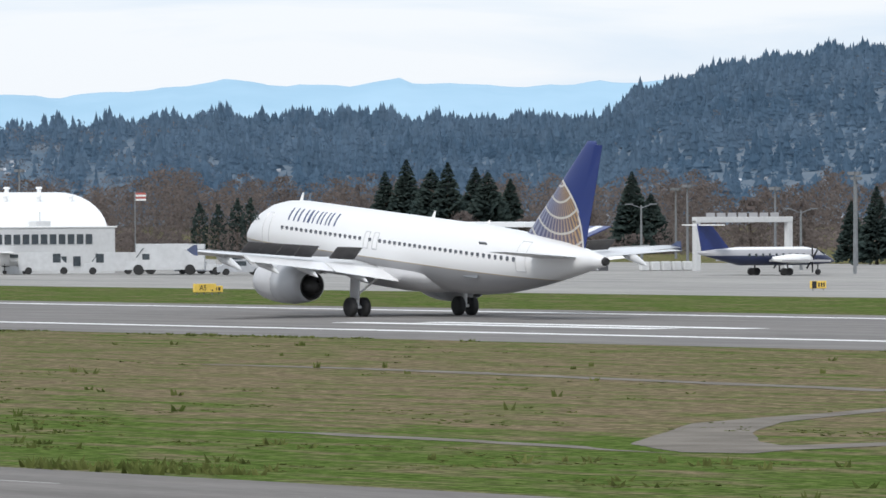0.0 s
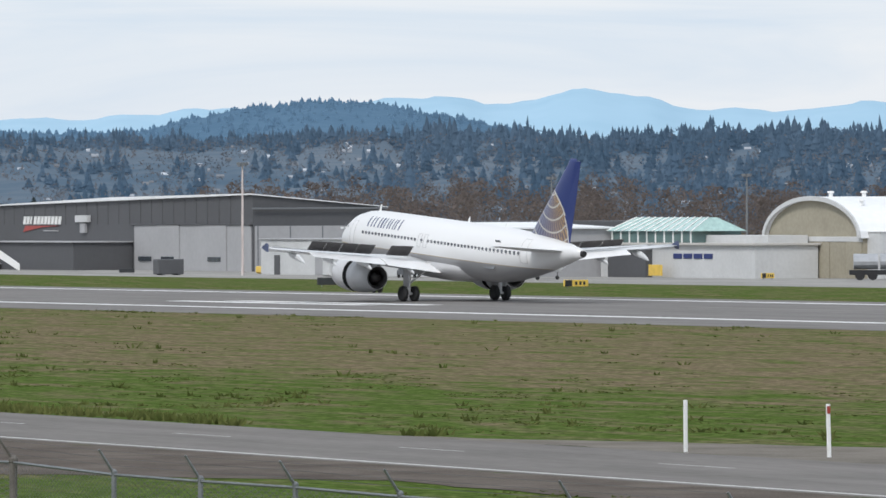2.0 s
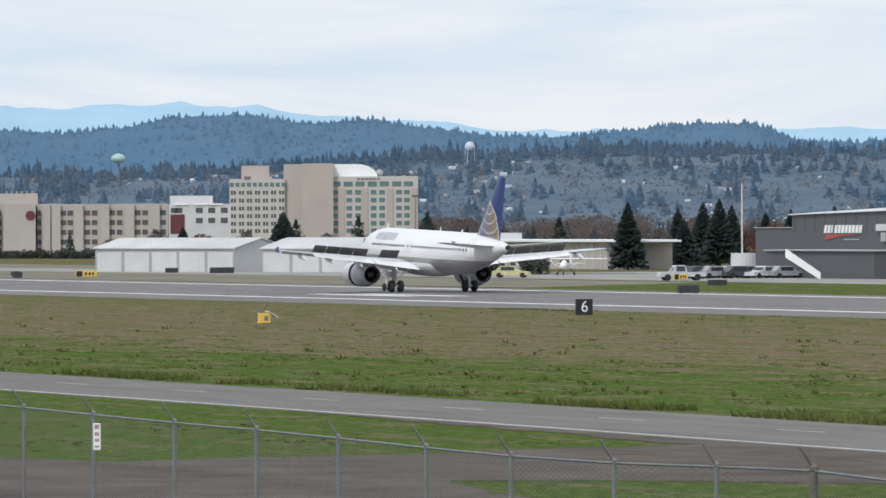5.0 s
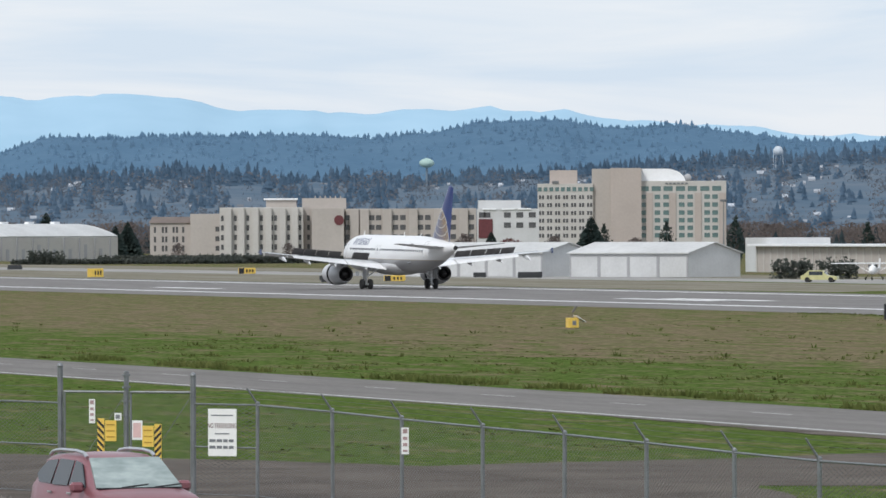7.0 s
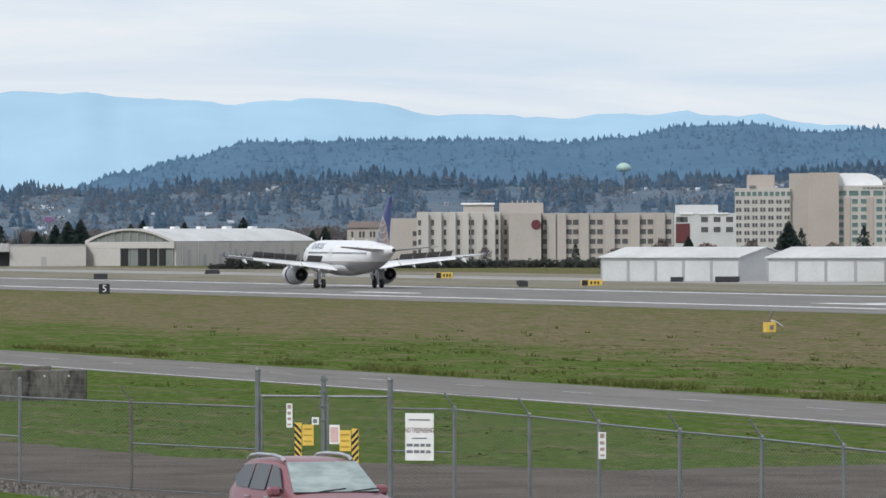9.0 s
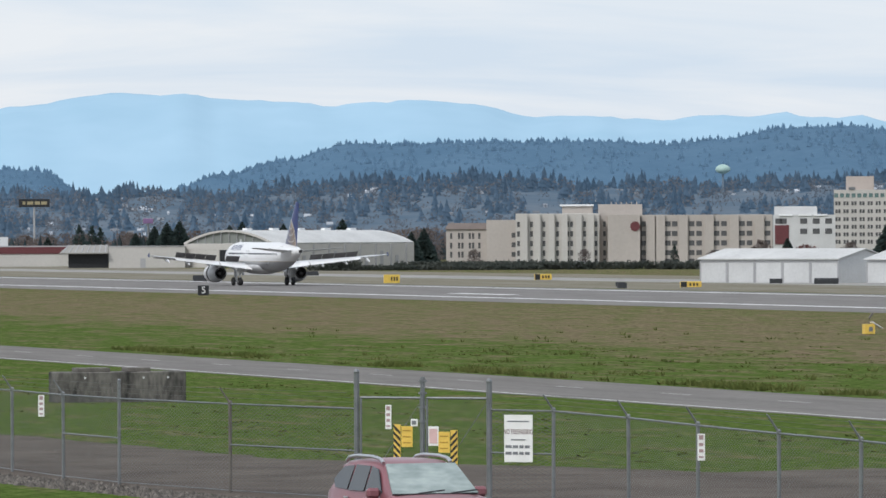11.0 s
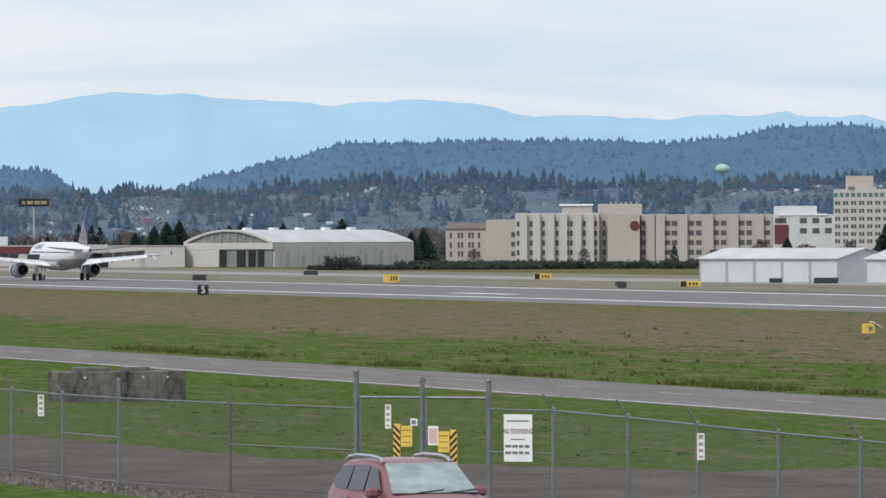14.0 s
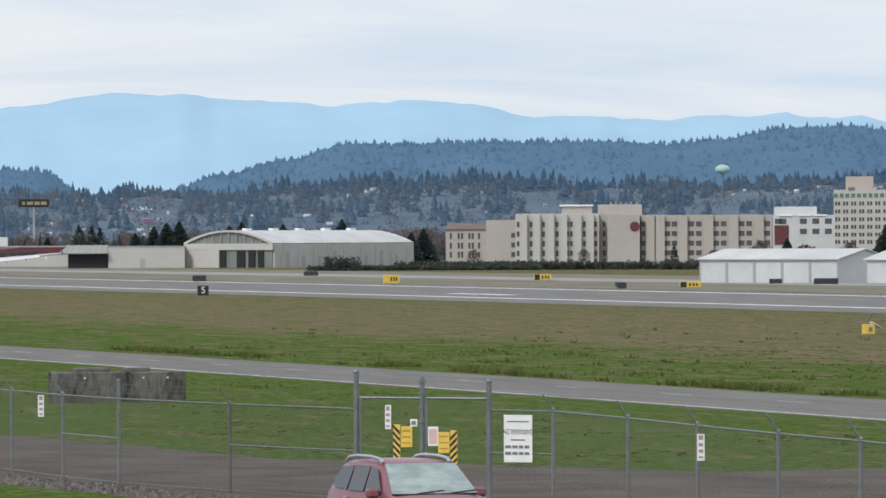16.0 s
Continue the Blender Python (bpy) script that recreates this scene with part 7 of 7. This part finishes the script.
tree("fir_tree", "fir", 9.0, 3.4, 47, EVERGREEN, "broad dark green fir tree", [(55.75, 890, 1.25), (55.3, 890, 1.2), (54.0, 940, 0.9), (68.0, 1060, 0.8), (71.2, 1240, 1.0), (77.2, 1750, 0.9), (75.55, 1700, 1.25), (76.35, 1750, 1.2), (76.45, 1760, 1.1), (76.85, 1800, 1.25), (76.95, 1790, 1.2), (77.05, 1800, 1.1), (76.02, 1780, 1.15), (75.0, 1720, 0.9), (74.9, 1730, 1.0), (72.0, 1500, 0.7), (77.9, 1800, 0.8)])
tree("column_cypress", "column", 8.0, 1.3, 8, EVERGREEN, "slender dark columnar evergreen", [(70.6, 1200, 0.95), (70.05, 1210, 1.05), (69.0, 1150, 0.9), (57.6, 950, 0.85), (57.45, 950, 0.8), (57.3, 955, 0.9), (57.2, 950, 0.9), (77.55, 1720, 1.15), (77.65, 1715, 1.2), (77.48, 1720, 1.1), (71.1, 1250, 0.9), (72.9, 1480, 0.6)])
tree("bare_tree", "bare", 7.0, 2.8, 5, BROWN, "leafless brown broadleaf tree", [(55.5, 830, 0.8), (55.0, 850, 0.7), (71.5, 1240, 0.75), (70.85, 1240, 0.7), (72.2, 1260, 0.8), (73.62, 1500, 0.55), (74.5, 1500, 0.55), (72.6, 1480, 0.5), (68.2, 1080, 0.8), (53.2, 900, 1.0), (52.8, 880, 0.95), (54.5, 900, 0.8)])
tree("red_bud_tree", "bare", 6.0, 3.6, 15, REDDISH, "round tree with dull red spring buds", [(67.3, 1120, 1.0), (67.5, 1110, 0.85), (67.1, 1120, 0.8), (71.85, 1330, 0.8), (72.0, 1320, 0.7)])

# scrub and low bare trees along the back of the apron
verts, faces = [], []
for _ in range(620):
    az, d = rnd.uniform(50.6, 66.5), rnd.uniform(905, 1100)
    add_crown(verts, faces, polar(az, d), rnd.uniform(2.2, 5.0) * (0.75 + 0.5 * noise.noise(Vector((az * 2.0, 4, 1)))), rnd.uniform(1.8, 4.5), rnd, 200, 0.34, 0.0)
raw("bare_scrub", verts, faces, BROWN, "brown leafless scrub behind the apron", "shrubs")

# hedges
HEDGE = mat("dull_dark_hedge", (0.075, 0.088, 0.078), 1.0, var=0.0, scale=0.3, fine=2, col2=(0.120, 0.128, 0.112), spec=0.0, island=0.15, leaf=0.5)
for az, d, L, h, label in ((74.45, 1440, 34, 1.7, "dark clipped hedge before a motel"), (73.5, 1430, 60, 1.6, "dark clipped hedge before a motel"), (72.4, 1420, 30, 1.5, "dark clipped hedge beside a white hangar"), (75.55, 1420, 7, 2.9, "round dark shrub by a hangar"), (74.9, 1425, 46, 0.9, "low dark hedge before a hangar"), (69.6, 935, 5, 2.6, "tall dark hedge against a beige wall"), (69.25, 930, 5, 2.6, "tall dark hedge against a beige wall")):
    verts, faces = [], []
    for _ in range(int(L * 70)):
        c = Vector((rnd.uniform(-L / 2, L / 2), rnd.uniform(-0.9, 0.9), 0))
        add_crown(verts, faces, c, h * rnd.uniform(0.7, 1.0), 0.5, rnd, 2, 0.45, 0.0)
    me = bpy.data.meshes.new("hedge")
    me.from_pydata(verts, [], faces)
    me.materials.append(HEDGE)
    p = polar(az, d)
    ob = new("hedge", me)
    ob.matrix_basis = pose(p.x, p.y, 0, 0, 0, az)
    tagged(ob, label, "hedge")

# turf tufts
TUFT = mat("grass_blades", (0.085, 0.112, 0.030), 0.95, var=0.0, scale=0.08, fine=1.2, col2=(0.160, 0.170, 0.060), spec=0.0, island=0.2, leaf=0.5)
verts, faces = [], []


def tufts(n, x0, x1, y0, y1, h0, h1, keep):
    for _ in range(n):
        x, y = rnd.uniform(x0, x1), rnd.uniform(y0, y1)
        az = math.degrees(math.atan2(-x, y))
        if not 51 < az < 79.5 or noise.noise(Vector((x * 0.11, y * 0.23, 3))) < keep:
            continue
        if (y < 80 and -198 < x < -150) or (y < 54 + 0.05 * (x + 190)) or (109 < y < 121 and -182 < x < -138) or (92 < y < 100 and -188 < x < -158):
            continue
        h, r = rnd.uniform(h0, h1), rnd.uniform(0.06, 0.2)
        for k in range(4):
            a = rnd.random() * 6.283
            ox, oy = r * math.cos(a), r * math.sin(a)
            i0 = len(verts)
            verts.extend(((x + ox - 0.05, y + oy - 0.05, 0.0), (x + ox + 0.05, y + oy + 0.05, 0.0), (x + ox * 2.0, y + oy * 2.0, h * rnd.uniform(0.7, 1.1))))
            faces.append((i0, i0 + 1, i0 + 2))


tufts(8000, -420, -115, 93, 128, 0.02, 0.06, 0.1)
tufts(3500, -520, -150, 128, 194, 0.02, 0.08, 0.25)
tufts(2500, -330, -120, 52, 78, 0.02, 0.08, 0.1)
tufts(3200, -420, -120, 92.6, 94.6, 0.10, 0.34, -0.05)
tufts(900, -420, -120, 95, 112, 0.10, 0.26, 0.15)
tufts(700, -500, -160, 112, 190, 0.12, 0.30, 0.2)
tufts(1200, -520, -230, 193, 195.4, 0.05, 0.15, 0.15)
raw("grass_tufts", verts, faces, TUFT, "uneven tufts of green and straw grass", "grass")
# broken stone at the foot of the fence
STONE = mat("grey_broken_stone", (0.060, 0.053, 0.047), 0.95, scale=3, col2=(0.165, 0.148, 0.132), island=0.4)
verts, faces = [], []
for _ in range(2200):
    x, y = rnd.uniform(-196, -170), 0
    y = 40.2 + 0.11 * (x + 190) + rnd.uniform(-1.2, 0.7)
    s = rnd.uniform(0.04, 0.14)
    i0 = len(verts)
    for ox, oy, oz in ((-1, 0, 0), (1, 0.1, 0), (0.1, -1, 0), (0, 1, 0), (0.1, 0, 0.9)):
        verts.append((x + ox * s * rnd.uniform(0.7, 1.2), y + oy * s * rnd.uniform(0.7, 1.2), oz * s * rnd.uniform(0.6, 1.2)))
    faces += [(i0, i0 + 2, i0 + 4), (i0 + 2, i0 + 1, i0 + 4), (i0 + 1, i0 + 3, i0 + 4), (i0 + 3, i0, i0 + 4)]
raw("broken_stone", verts, faces, STONE, "heap of broken grey stone at a fence", "stones")


def motions():
    xs = [(0, -348.8), (0.5, -380.4), (1, -411.5), (1.5, -442.1), (2, -472.3), (2.5, -502.2), (3, -531.9), (3.5, -561.9), (4, -591.1), (4.5, -620.2), (5, -648.7), (7.5, -786.1), (8, -812.2),
          (8.5, -838.0), (9, -863.3), (9.5, -888.3), (10, -912.6), (12.5, -1026.9), (13, -1048.7), (13.5, -1070.0), (14, -1090.9), (14.5, -1111.4), (15, -1131.6), (15.5, -1151.4), (16, -1171.2)]
    ups = {0: 4.3, 0.5: 4.4, 1: 4.3, 1.5: 4.0, 2: 3.6, 2.5: 3.1, 3: 2.8, 3.5: 2.3, 4: 1.9, 4.5: 1.55, 5: 1.35, 7.5: 0.3}
    turn = {0: 179.4, 0.5: 180.0, 1: 180.6}
    walk(plane, [(t, pose(x, 236, 0.022, 0, -ups.get(t, 0.15), turn.get(t, 181.0))) for t, x in xs])
    for ob in plane.children:
        if ob.get("slides"):
            walk(ob, [(0, pose(0, 0, 0)), (0.5, pose(0, 0, 0)), (1.2, pose(-0.62, 0, 0)), (14.5, pose(-0.62, 0, 0)), (16, pose(-0.62, 0, 0))])
        if ob.get("strut"):  # the nose strut hangs out until it takes the weight
            walk(ob, [(0, pose(0, 0, -0.30)), (5, pose(0, 0, -0.29)), (7.5, pose(0, 0, -0.06)), (16, pose(0, 0, -0.03))])


motions()
